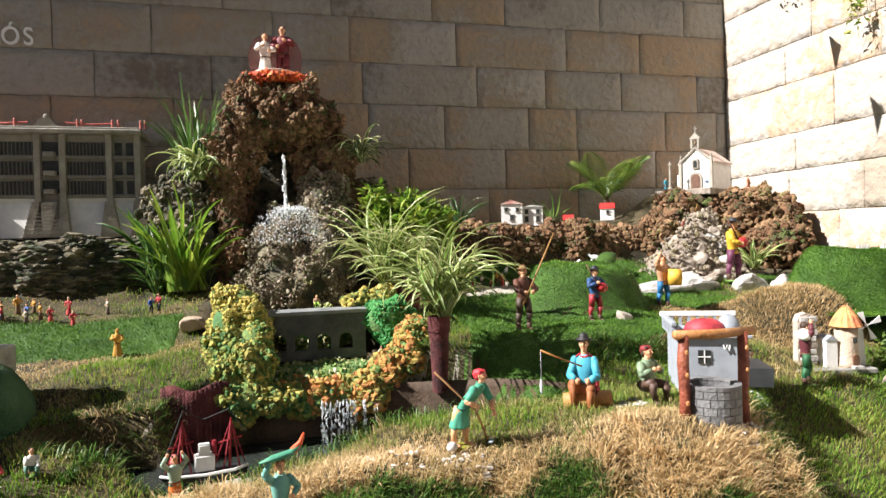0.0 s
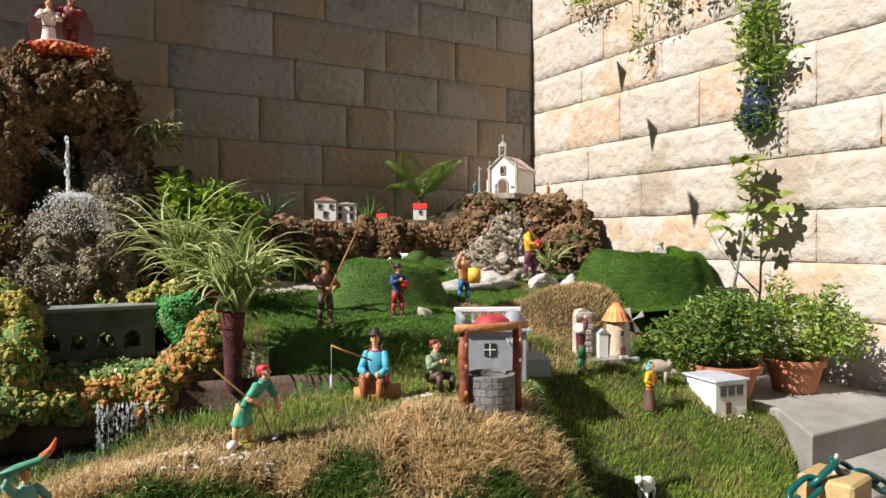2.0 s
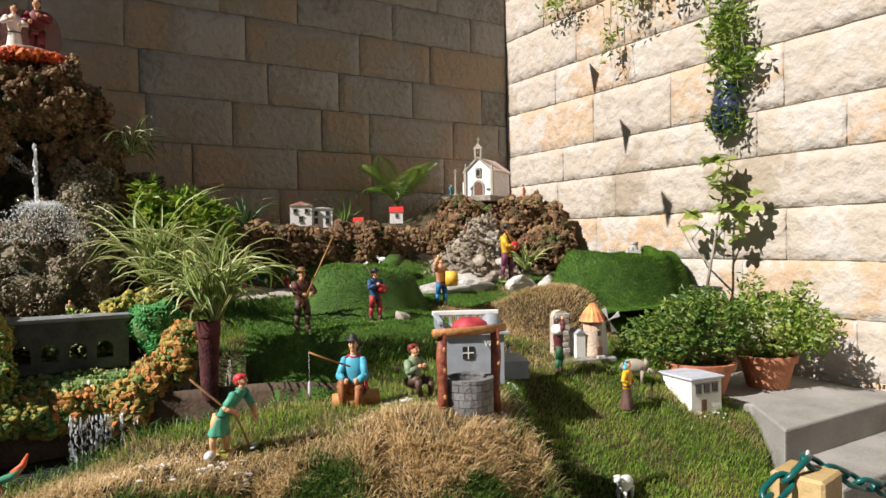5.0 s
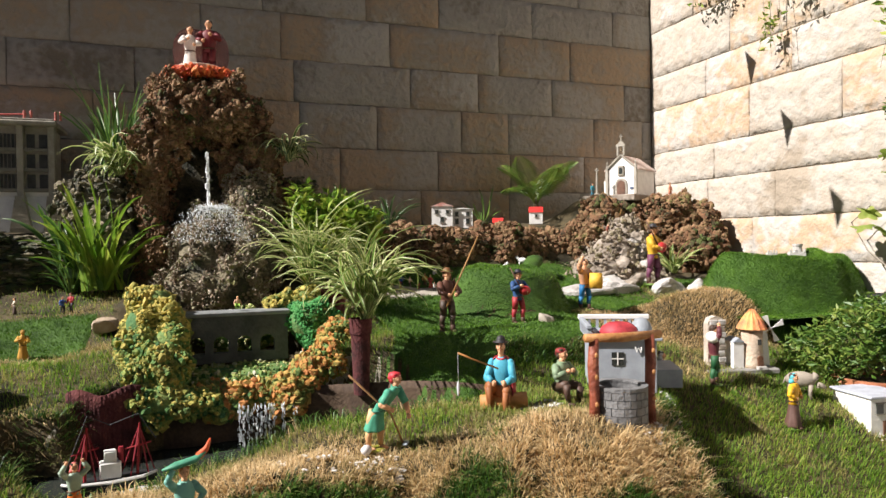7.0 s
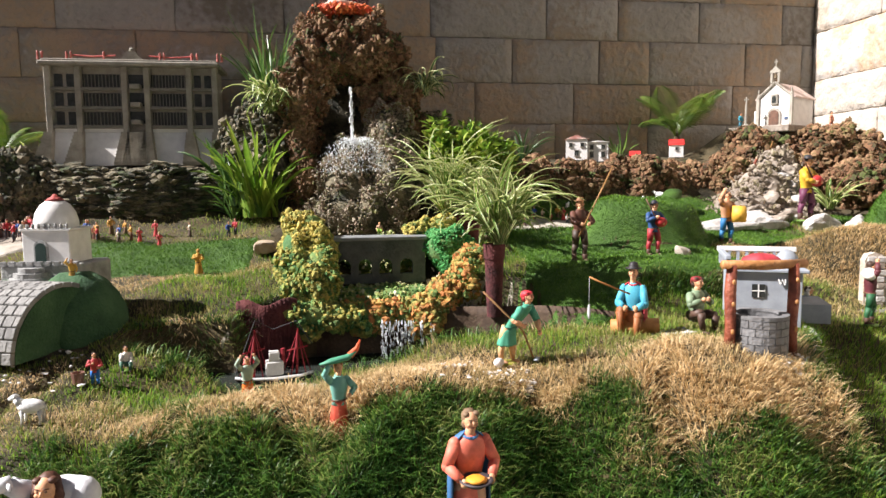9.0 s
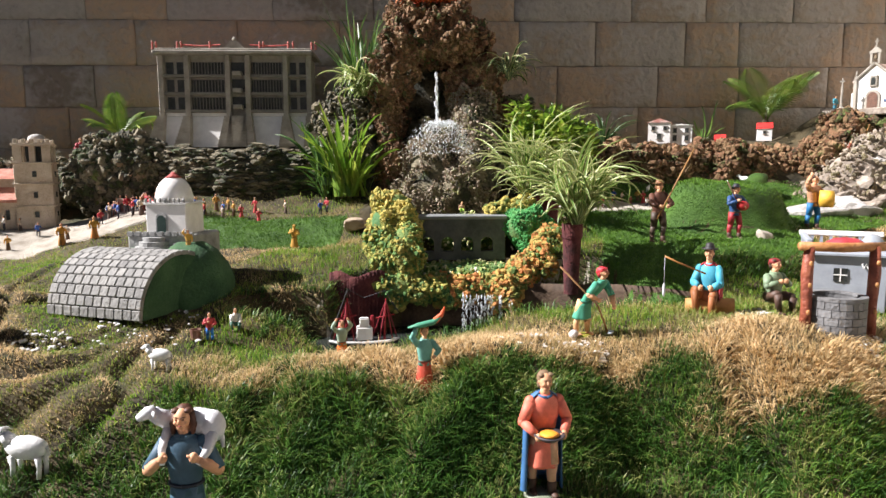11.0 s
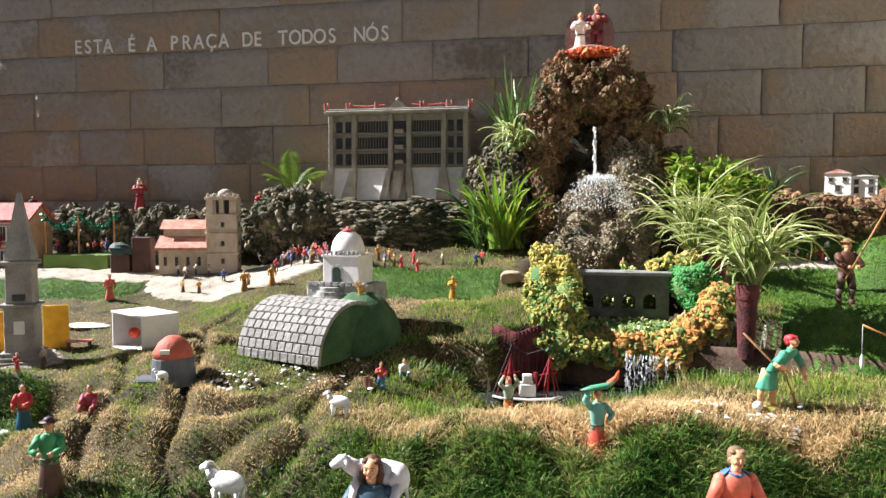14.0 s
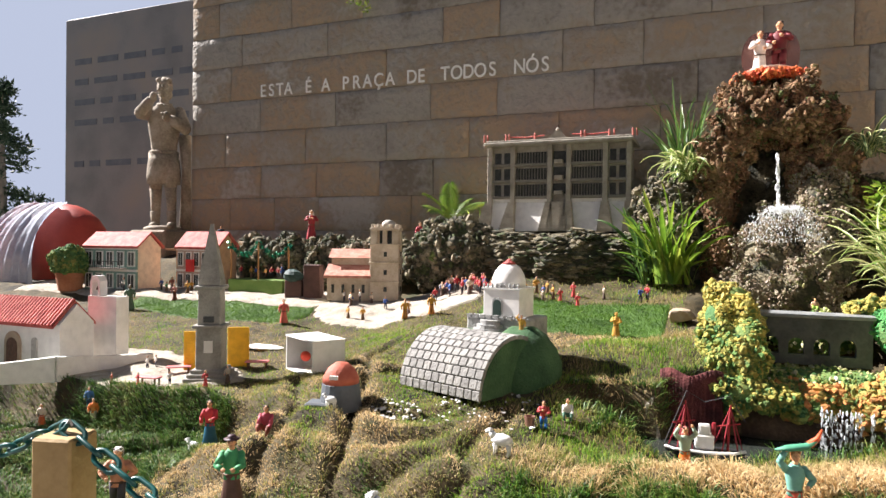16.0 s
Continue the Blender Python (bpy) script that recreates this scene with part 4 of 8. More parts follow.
curtain("wine_curtain", "dark wine-red fringe hanging over the pond bank", [(-0.46, 3.0), (-0.33, 2.97), (-0.18, 3.02)], 0.57, 0.89, M_WINE, 0.008, 16)

# painted foam bushes by the bridge, and the mossy shelf
M_FY = mat("yellow_foam", [(0.09, 0.14, 0.03), (0.26, 0.25, 0.05), (0.46, 0.38, 0.08), (0.56, 0.43, 0.11), (0.20, 0.23, 0.05)], 0.85, 5, 4, 0.4, 80, vary="island", spread=0.3)
M_FGY = mat("green_yellow_foam", [(0.03, 0.10, 0.03), (0.08, 0.18, 0.04), (0.22, 0.26, 0.05), (0.42, 0.33, 0.07), (0.10, 0.18, 0.05)], 0.85, 7, 4, 0.4, 80, vary="island", spread=0.25)
M_FG = mat("green_foam", [(0.03, 0.10, 0.03), (0.07, 0.17, 0.05), (0.17, 0.24, 0.06), (0.34, 0.28, 0.07)], 0.85, 5, 4, 0.4, 80, vary="island", spread=0.22)
M_FO = mat("orange_foam", [(0.03, 0.09, 0.02), (0.08, 0.15, 0.03), (0.20, 0.22, 0.05), (0.40, 0.29, 0.07), (0.50, 0.23, 0.06), (0.46, 0.17, 0.05), (0.14, 0.18, 0.05)], 0.85, 5, 4, 0.4, 80, vary="island", spread=0.25)
rockwork("yellow_bush", "bright yellow foam shrub beside the model bridge", "bush", [(-0.15, 3.52, 1.2, 0.1, 0.1, 0.09), (-0.08, 3.5, 1.14, 0.08, 0.1, 0.09), (-0.2, 3.47, 1.1, 0.08, 0.09, 0.1), (-0.1, 3.44, 1.05, 0.1, 0.09, 0.08)], 3000, (0.006, 0.019), M_FY, M_FG, 90)
rockwork("green_bush", "green and yellow foam shrub on the pond bank", "bush", [(-0.08, 3.32, 1.0, 0.09, 0.1, 0.11), (-0.19, 3.3, 0.98, 0.09, 0.1, 0.12), (-0.08, 3.2, 0.9, 0.1, 0.1, 0.12), (-0.2, 3.18, 0.86, 0.09, 0.1, 0.12), (-0.13, 3.1, 0.79, 0.13, 0.09, 0.09), (0.0, 3.12, 0.78, 0.1, 0.08, 0.07), (0.1, 3.16, 0.77, 0.08, 0.08, 0.06)], 4600, (0.006, 0.018), M_FGY, M_FG, 93)
rockwork("bright_bush", "bright green foam bush at the bridge's end", "bush", [(0.64, 3.5, 1.08, 0.14, 0.12, 0.12)], 2200, (0.005, 0.013), mat("bright_green_foam", [(0.02, 0.14, 0.03), (0.05, 0.26, 0.06), (0.12, 0.34, 0.10)], 0.8, 9, 4, 0.4, 80, vary="island", spread=0.25), M_FG, 96)
rockwork("yellow_shrub", "yellow shrub behind the bridge's end", "bush", [(0.5, 3.64, 1.14, 0.09, 0.07, 0.1), (0.6, 3.62, 1.17, 0.07, 0.06, 0.08), (0.7, 3.5, 1.05, 0.08, 0.08, 0.12)], 2800, (0.006, 0.017), M_FY, M_FG, 98)
rockwork("moss_shelf", "mossy ledge with orange and green foam in front of the bridge", "ledge", [(0.12, 3.24, 0.8, 0.1, 0.08, 0.06), (0.22, 3.18, 0.76, 0.1, 0.09, 0.09), (0.35, 3.2, 0.78, 0.1, 0.09, 0.07), (0.45, 3.17, 0.77, 0.1, 0.1, 0.1), (0.57, 3.22, 0.84, 0.11, 0.11, 0.1), (0.68, 3.26, 0.9, 0.1, 0.1, 0.12), (0.73, 3.32, 1.0, 0.09, 0.09, 0.1)], 4600, (0.006, 0.02), M_FO, M_FG, 101)
M_FM = mat("moss_floor", [(0.03, 0.10, 0.02), (0.10, 0.20, 0.04), (0.26, 0.32, 0.08), (0.42, 0.42, 0.16), (0.5, 0.48, 0.36)], 0.85, 9, 4, 0.4, 80, vary="island", spread=0.3)
rockwork("moss_floor", "flat mossy floor under the model bridge", "moss", [(0.28, 3.38, 0.84, 0.4, 0.2, 0.05), (0.25, 3.78, 1.0, 0.32, 0.1, 0.12)], 2600, (0.005, 0.014), M_FM, M_FG, 104)


# ---- plants ----
def leaf_data(name, length, width, rise, droop, materials, segs=8, stripe=0.6):
    """A strap leaf that rises from the origin along x and bends over; its middle stripe and its edges take two materials."""
    me = Mesh()
    x = z = 0.0
    rows = []
    for i in range(segs + 1):
        s = i / segs
        a = radians(rise - droop * s ** 1.3)
        w = width * (0.35 + 2.6 * s * (1 - s) + 0.3 * (1 - s)) * (1 if s < 0.97 else 0.15)
        rows.append((x, z, w))
        x += math.cos(a) * length / segs
        z += math.sin(a) * length / segs
    vs = []
    for x, z, w in rows:
        for k, f in ((-1, 0.25), (-stripe, 0.05), (stripe, 0.05), (1, 0.25)):
            vs.append((x, k * w / 2, z + f * w))
    fs = [(i * 4 + k, i * 4 + k + 1, i * 4 + k + 5, i * 4 + k + 4) for i in range(segs) for k in range(3)]
    me.add(vs, fs)
    me.mi = [0 if q % 3 == 1 else 1 for q in range(len(fs))]
    return me.data(name, materials, smooth=True, recalc=False)


M_LG = mat("strap_leaf_green", [(0.06, 0.14, 0.02), (0.14, 0.25, 0.04), (0.26, 0.35, 0.07)], 0.4, 9, 3, 0, 30, vary="object", spread=0.25, trans=0.35)
M_LC = mat("strap_leaf_cream", [(0.34, 0.39, 0.12), (0.55, 0.55, 0.25), (0.74, 0.71, 0.42)], 0.4, 9, 3, 0, 30, vary="object", spread=0.25, trans=0.35)
M_LY = mat("strap_leaf_bright", [(0.09, 0.20, 0.015), (0.22, 0.35, 0.04), (0.44, 0.50, 0.08)], 0.4, 9, 3, 0, 30, vary="object", spread=0.25, trans=0.4)
M_LD = mat("strap_leaf_dark", [(0.02, 0.06, 0.015), (0.05, 0.11, 0.03), (0.09, 0.16, 0.05)], 0.4, 9, 3, 0, 30, vary="object", spread=0.25, trans=0.3)


def strap_plant(name, label, at, count, length, width, rise, droop, mats, seed, spread=360.0, facing=0.0, base_r=0.03, upright=0.0):
    rng = random.Random(seed)
    t = thing(name, label, "plant", at)
    kinds = [leaf_data("leaf", length * s, width, rise + d, droop + e, mats) for s, d, e in ((1, 0, 0), (0.8, 4, 28), (1.12, 3, -10), (0.65, -14, 20), (0.95, 5, 35), (1.05, 3, 50), (0.8, 4, -45))]
    for k in range(count):
        ob = new("leaf", rng.choice(kinds))
        ob.parent = t
        yaw = facing + rng.uniform(-spread / 2, spread / 2)
        r = base_r * rng.random()
        s = rng.uniform(0.55, 1.18)
        ob.matrix_basis = Matrix.Translation((r * math.cos(radians(yaw)), r * math.sin(radians(yaw)), 0)) @ pose(0, 0, 0, rng.uniform(-32, 32), rng.uniform(-18, 14) - upright, yaw) @ Matrix.Diagonal((s, rng.uniform(0.8, 1.2), s, 1))
    return t


def stand(label, at, r, h, material, name="plant_pot"):
    """A tapered pot with a rim, filled with earth."""
    t = thing(name, label, "plant pot", at)
    part("pot", Mesh().lathe((0, 0, 0), [(0, r * 0.72), (h * 0.8, r * 0.95), (h * 0.8, r * 1.05), (h, r * 1.08), (h, r * 0.95), (h * 0.86, r * 0.92)], 28, caps=False), material, t, smooth=False)
    part("earth", Mesh().lathe((0, 0, 0), [(h * 0.84, r * 0.94), (h * 0.87, r * 0.5), (h * 0.87, 0.005)], 20), M_SOIL, t)
    return t


M_PLASTIC = mat("black_plastic", [(0.02, 0.02, 0.022), (0.04, 0.04, 0.042)], 0.5, 6, 3, 0.05, 60)
M_TERRA = mat("terracotta", [(0.30, 0.10, 0.045), (0.42, 0.16, 0.075), (0.50, 0.22, 0.12)], 0.8, 5, 5, 0.2, 70)
stand("dark pot wrapped in wine-red cloth under the spider plant", (0.78, 3.0, 0.78), 0.05, 0.36, M_WINE)
strap_plant("spider_plant", "variegated spider plant arching over the pond bank", (0.81, 3.0, 1.13), 170, 0.55, 0.0135, 84, 126, [M_LG, M_LC], 1)
stand("dark pot between the fountain and the turf", (0.78, 3.75, 1.0), 0.09, 0.26, M_WINE)
strap_plant("spider_plant", "large variegated spider plant beside the fountain", (0.68, 3.76, 1.2), 170, 0.62, 0.0145, 85, 100, [M_LG, M_LC], 2)
strap_plant("spider_plant", "pale variegated spider plant spilling from the fountain rock", (-0.41, 4.7, 1.96), 80, 0.36, 0.018, 74, 140, [M_LG, M_LC], 3, 220, 215)
strap_plant("spider_plant", "dark spider plant high on the fountain rock", (0.65, 4.56, 2.06), 70, 0.34, 0.016, 74, 150, [M_LD, M_LC], 4, 280, -40)
strap_plant("flax_plant", "bright green strap-leaved plant below the rock shelf", (-0.52, 4.62, 1.22), 95, 0.62, 0.025, 87, 46, [M_LY, M_LY], 5, base_r=0.16)
strap_plant("flax_plant", "darker green broad leaves behind the bright plant", (-0.66, 4.72, 1.3), 40, 0.5, 0.026, 84, 55, [M_LD, M_LG], 15, base_r=0.16)
strap_plant("iris_plant", "tall dark upright leaves in front of the stone wall", (-0.46, 4.98, 2.0), 64, 0.62, 0.016, 87, 22, [M_LD, M_LG], 6, base_r=0.12)
strap_plant("young_palm_leaf_plant", "small dark palm-like plant against the wall", (1.55, 5.25, 1.6), 34, 0.36, 0.016, 65, 60, [M_LD, M_LD], 7)
strap_plant("grass_plant", "low tuft of striped leaves among the rocks", (3.62, 4.25, 1.22), 40, 0.30, 0.016, 68, 75, [M_LG, M_LC], 8)
strap_plant("iris_plant", "narrow upright leaves by the little red houses", (2.45, 5.35, 1.62), 12, 0.34, 0.012, 86, 22, [M_LG, M_LD], 9)
strap_plant("flax_plant", "yellow-green leaves behind the dark boulder", (-2.2, 5.35, 1.55), 26, 0.32, 0.02, 70, 55, [M_LY, M_LC], 10)
strap_plant("flax_plant", "dark tuft of leaves in front of the shelf rock", (-0.7, 4.7, 1.2), 26, 0.40, 0.018, 70, 60, [M_LD, M_LG], 12)


def frond_data(length, droop, material):
    me = Mesh()
    n = 26
    pts = []
    x = z = 0.0
    for i in range(n + 1):
        s = i / n
        pts.append(Vector((x, 0, z)))
        a = radians(62 - droop * s)
        x += math.cos(a) * length / n
        z += math.sin(a) * length / n
    me.tube(pts[::4] + [pts[-1]], [0.004, 0.004, 0.0035, 0.003, 0.0025, 0.002, 0.0015, 0.001][: len(pts[::4]) + 1], 5)
    for i in range(4, n):
        s = i / n
        L = length * 0.32 * math.sin(math.pi * min(1, 0.12 + s * 0.86)) + 0.02
        d = (pts[i + 1] - pts[i]).normalized()
        for sg in (-1, 1):
            out = (d * 0.75 + Vector((0, sg * 0.85, 0.12))).normalized()
            tip = pts[i] + out * L + Vector((0, 0, -0.25 * L))
            mid = pts[i] + out * L * 0.5 + Vector((0, 0, 0.01))
            w = d * 0.006
            me.add([pts[i] - w * 0.5, pts[i] + w * 0.5, mid + w, mid - w, tip], [(0, 1, 2, 3), (3, 2, 4)])
    return me.data("frond", material, recalc=False)


def palm(label, at, length, count, seed, material):
    rng = random.Random(seed)
    t = thing("palm", label, "palm", at)
    kinds = [frond_data(length, 55, material), frond_data(length * 0.85, 85, material), frond_data(length * 1.05, 35, material)]
    part("trunk", Mesh().lathe((0, 0, 0), [(-0.05, 0.035), (0.05, 0.04), (0.14, 0.03), (0.2, 0.015)], 12), mat("palm_trunk", [(0.06, 0.04, 0.02), (0.15, 0.1, 0.05)], 0.95, 20, 4, 0.6, 60), t)
    for k in range(count):
        ob = new("frond", rng.choice(kinds))
        ob.parent = t
        ob.matrix_basis = pose(0, 0, 0.15, rng.uniform(-20, 20), rng.uniform(-22, 14), 360 * k / count + rng.uniform(-18, 18))
    return t


M_PALM = mat("palm_leaf", [(0.05, 0.11, 0.015), (0.11, 0.19, 0.025), (0.22, 0.27, 0.04)], 0.45, 9, 3, 0, 30, trans=0.35)
palm("small palm with feathery yellow-green fronds by the wall", (2.98, 5.35, 1.66), 0.52, 13, 3, M_PALM)
palm("small palm behind the dark boulder", (-2.55, 5.45, 1.5), 0.42, 9, 4, M_PALM)


def leaf_cloud(name, pts, size, material, seed, parent, label=""):
    """Many small folded leaves at pts as one mesh."""
    rng = np.random.default_rng(seed)
    n = len(pts)
    d = rng.normal(size=(n, 3))
    d[:, 2] = d[:, 2] * 0.6 + 0.35
    d /= np.linalg.norm(d, axis=1, keepdims=True)
    s = np.cross(d, rng.normal(size=(n, 3)))
    s /= np.linalg.norm(s, axis=1, keepdims=True)
    L = rng.uniform(size[0], size[1], (n, 1))
    u = np.cross(s, d) * L * 0.12
    p = np.asarray(pts)
    vs = np.stack([p, p + d * L * 0.5 + s * L * 0.2 + u, p + d * L, p + d * L * 0.5 - s * L * 0.2 + u], 1)
    o = (np.arange(n) * 4)[:, None]
    tri = np.concatenate([o + np.array([0, 1, 2]), o + np.array([0, 2, 3])])
    me = raw_mesh(name, vs.reshape(-1, 3), tri, material, smooth=False)
    return part(name, me, None, parent, label, kind="stuff")


def in_blobs(blobs, n, seed, lo=0.55):
    rng = np.random.default_rng(seed)
    b = np.array(blobs, float)
    w = b[:, 3] * b[:, 4] * b[:, 5]
    k = rng.choice(len(b), n, p=w / w.sum())
    d = rng.normal(size=(n, 3))
    d /= np.linalg.norm(d, axis=1, keepdims=True)
    return b[k, :3] + d * b[k, 3:] * rng.uniform(lo, 1.05, (n, 1))


def shrub(name, label, at, blobs, n, size, material, seed, stems=7):
    rng = random.Random(seed)
    t = thing(name, label, "shrub", at)
    m = mat("shrub_bark", [(0.08, 0.06, 0.04), (0.18, 0.14, 0.09)], 0.9, 20, 4, 0.4, 80)
    for k in range(stems):
        b = blobs[k % len(blobs)]
        e = Vector((b[0] + rng.uniform(-0.6, 0.6) * b[3], b[1] + rng.uniform(-0.6, 0.6) * b[4], b[2] + rng.uniform(-0.2, 0.6) * b[5]))
        part("stem", Mesh().tube([(0, 0, 0), e * 0.45 + Vector((0, 0, 0.05)), e], [0.008, 0.006, 0.003], 6), m, t)
    leaf_cloud("leaves", in_blobs(blobs, n, seed), size, material, seed + 1, t)
    return t


shrub("leafy_shrub", "glossy yellow-green leafy shrub beside the fountain", (0.88, 4.35, 1.2), [(0, 0, 0.36, 0.24, 0.2, 0.22), (0.16, -0.05, 0.4, 0.16, 0.16, 0.16), (-0.16, 0, 0.5, 0.1, 0.12, 0.2), (0.06, 0, 0.52, 0.1, 0.12, 0.14), (0.26, 0, 0.36, 0.1, 0.12, 0.2)], 2600, (0.04, 0.095), mat("glossy_leaf", [(0.07, 0.16, 0.015), (0.17, 0.30, 0.03), (0.34, 0.44, 0.06), (0.5, 0.52, 0.10)], 0.35, 6, 3, 0, 30, vary="island", spread=0.25, trans=0.35), 21)

# pots and shrubs on the terrace by the steps
stand("wide terracotta pot on the concrete terrace", (3.62, 2.56, 0.51), 0.21, 0.2, M_TERRA)
shrub("potted_shrub", "dense dark green shrub in a terracotta pot", (3.62, 2.56, 0.68), [(-0.1, 0.05, 0.22, 0.24, 0.22, 0.2), (0.08, -0.05, 0.25, 0.24, 0.22, 0.22), (-0.22, 0.2, 0.12, 0.2, 0.2, 0.18), (0.1, 0.1, 0.36, 0.14, 0.14, 0.14)], 3600, (0.03, 0.062), M_LEAF, 23, 12)
stand("terracotta pot on the concrete terrace by the wall", (4.12, 2.42, 0.51), 0.17, 0.21, M_TERRA)
M_LEAF2 = mat("light_shrub_leaf", [(0.07, 0.15, 0.02), (0.15, 0.25, 0.03), (0.30, 0.38, 0.07), (0.42, 0.44, 0.12)], 0.45, 6, 3, 0, 30, vary="island", spread=0.25, trans=0.35)
shrub("potted_shrub", "light green shrub with upright sprigs in a terracotta pot", (4.12, 2.42, 0.7), [(0, 0, 0.2, 0.26, 0.28, 0.22), (0.02, -0.25, 0.2, 0.16, 0.2, 0.16), (-0.05, 0.08, 0.4, 0.09, 0.09, 0.16), (0.05, -0.2, 0.36, 0.09, 0.09, 0.14)], 3000, (0.03, 0.06), M_LEAF2, 25, 12)

# fig in a black pot by the wall, wall planter and hanging vines
stand("black plastic pot with a young fig tree", (4.3, 3.0, gz(4.3, 3.0) - 0.01), 0.1, 0.15, M_PLASTIC)


def fig_leaf():
    me = Mesh()
    n, pts = 40, []
    for k in range(n):
        a = 2 * math.pi * k / n
        r = 0.5 + 0.42 * abs(math.cos(2.5 * a)) ** 1.5 * (1 if abs(a - math.pi) > 0.5 else 0.3)
        pts.append((r * math.cos(a) * 0.5 + 0.32, r * math.sin(a) * 0.5, 0.06 * math.cos(3 * a)))
    return me.add([(0.3, 0, 0.05)] + pts, [(0, 1 + k, 1 + (k + 1) % n) for k in range(n)]).data("leaf", M_LEAF3, smooth=True, recalc=False)


M_LEAF3 = mat("fig_leaf", [(0.14, 0.22, 0.035), (0.27, 0.35, 0.07), (0.44, 0.48, 0.14)], 0.5, 9, 3, 0.1, 50, vary="object", spread=0.25, trans=0.4)
fig = thing("fig_tree", "young fig tree with lobed leaves leaning on the wall", "fig tree", (4.3, 3.0, gz(4.3, 3.0) + 0.12))
M_BARK = mat("grey_bark", [(0.22, 0.19, 0.15), (0.36, 0.32, 0.26)], 0.9, 15, 4, 0.3, 80)
FLEAF = fig_leaf()
frng = random.Random(9)
for pts, rad in (([(0, 0, 0), (0.04, -0.02, 0.25), (0.1, -0.03, 0.5), (0.16, -0.05, 0.75), (0.2, -0.06, 0.95)], [0.012, 0.01, 0.009, 0.007, 0.003]), ([(0.03, -0.01, 0.18), (0.1, 0.2, 0.3), (0.12, 0.34, 0.5), (0.13, 0.2, 0.62)], [0.008, 0.006, 0.005, 0.003]), ([(0.06, -0.02, 0.35), (0.12, -0.12, 0.5), (0.13, -0.28, 0.6)], [0.007, 0.005, 0.003])):
    part("branch", Mesh().tube(pts, rad, 7), M_BARK, fig, smooth=True)
for k in range(38):
    z0 = frng.choice([0.42, 0.5, 0.55, 0.6, 0.65, 0.72, 0.8, 0.9, 0.98])
    lf = new("leaf", FLEAF)
    lf.parent = fig
    s = frng.uniform(0.11, 0.19)
    lf.matrix_basis = pose(0.1 + frng.uniform(-0.08, 0.08), -0.05 + (frng.uniform(-0.24, 0.24) if z0 < 0.75 else frng.uniform(-0.06, 0.06)), z0 + frng.uniform(-0.05, 0.05), frng.uniform(-35, 35), frng.uniform(-10, 45), frng.uniform(100, 330)) @ Matrix.Diagonal((s, s, s, 1))

wp = thing("wall_planter", "dark blue plastic planter bag hung on the wall", "planter", (4.5, 2.97, 2.24))
M_BAG = mat("dark_blue_plastic", [(0.008, 0.012, 0.03), (0.02, 0.028, 0.06), (0.05, 0.06, 0.1)], 0.25, 9, 4, 0.4, 30)
part("bag", Mesh().lathe((0, 0, 0), [(0, 0.04, 0.06), (0.06, 0.07, 0.11), (0.2, 0.075, 0.12), (0.3, 0.06, 0.09), (0.4, 0.055, 0.07), (0.42, 0.04, 0.05)], 14), M_BAG, wp, smooth=True)
leaf_cloud("leaves", in_blobs([(-0.03, 0.0, 0.12, 0.08, 0.17, 0.1), (-0.02, -0.02, 0.3, 0.07, 0.14, 0.12), (-0.04, -0.04, 0.05, 0.05, 0.16, 0.08)], 330, 51), (0.035, 0.075), M_LEAF, 52, wp)


def vine(label, blobs, n, seed, strands):
    t = thing("hanging_vine", label, "vine", blobs[0][:3])
    o = Vector(blobs[0][:3])
    rel = [(b[0] - o.x, b[1] - o.y, b[2] - o.z, *b[3:]) for b in blobs]
    rng = random.Random(seed)
    for k in range(strands):
        b = rel[k % len(rel)]
        y = b[1] + rng.uniform(-0.7, 0.7) * b[4]
        part("strand", Mesh().tube([(b[0], y, b[2] + b[5] + 0.1), (b[0] - 0.01, y + rng.uniform(-0.05, 0.05), b[2]), (b[0], y + rng.uniform(-0.08, 0.08), b[2] - b[5])], [0.003, 0.0025, 0.0015], 5), M_BARK, t)
    leaf_cloud("leaves", in_blobs(rel, n, seed, 0.1), (0.035, 0.085), M_LEAF2, seed + 1, t)


vine("green leafy vine hanging down the sunny wall", [(4.45, 2.93, 3.6, 0.1, 0.2, 0.4), (4.45, 2.93, 3.0, 0.1, 0.2, 0.36), (4.46, 2.86, 2.72, 0.09, 0.24, 0.16)], 1500, 61, 12)
vine("thin vine with small leaves trailing from the wall's top", [(4.38, 3.75, 3.6, 0.12, 0.3, 0.3), (4.42, 4.05, 3.2, 0.07, 0.12, 0.25), (4.35, 3.3, 3.7, 0.14, 0.35, 0.32), (4.42, 4.7, 3.75, 0.1, 0.4, 0.16), (4.3, 2.6, 3.8, 0.16, 0.35, 0.2)], 900, 64, 18)
vine("sprig of a hanging vine above the lettered wall", [(-3.75, 5.66, 4.05, 0.2, 0.05, 0.16), (-3.62, 5.66, 3.92, 0.07, 0.05, 0.2), (-4.9, 5.66, 4.32, 0.4, 0.06, 0.1)], 150, 67, 6)


# ---- string of pennants above the corner ----
M_PENNANT = paint("pennant_cloth", (170, 60, 50))
bunt = thing("pennant_string", "string of small cloth pennants high over the garden", "bunting", (3.5, 4.42, 3.97))
part("string", Mesh().tube([(1.08, 0.56, 0.02), (-1.5, -0.8, 0.0), (-12, -6.3, 0.9), (-31, -18.2, 1.2)], 0.0007, 4), M_PLASTIC, bunt)
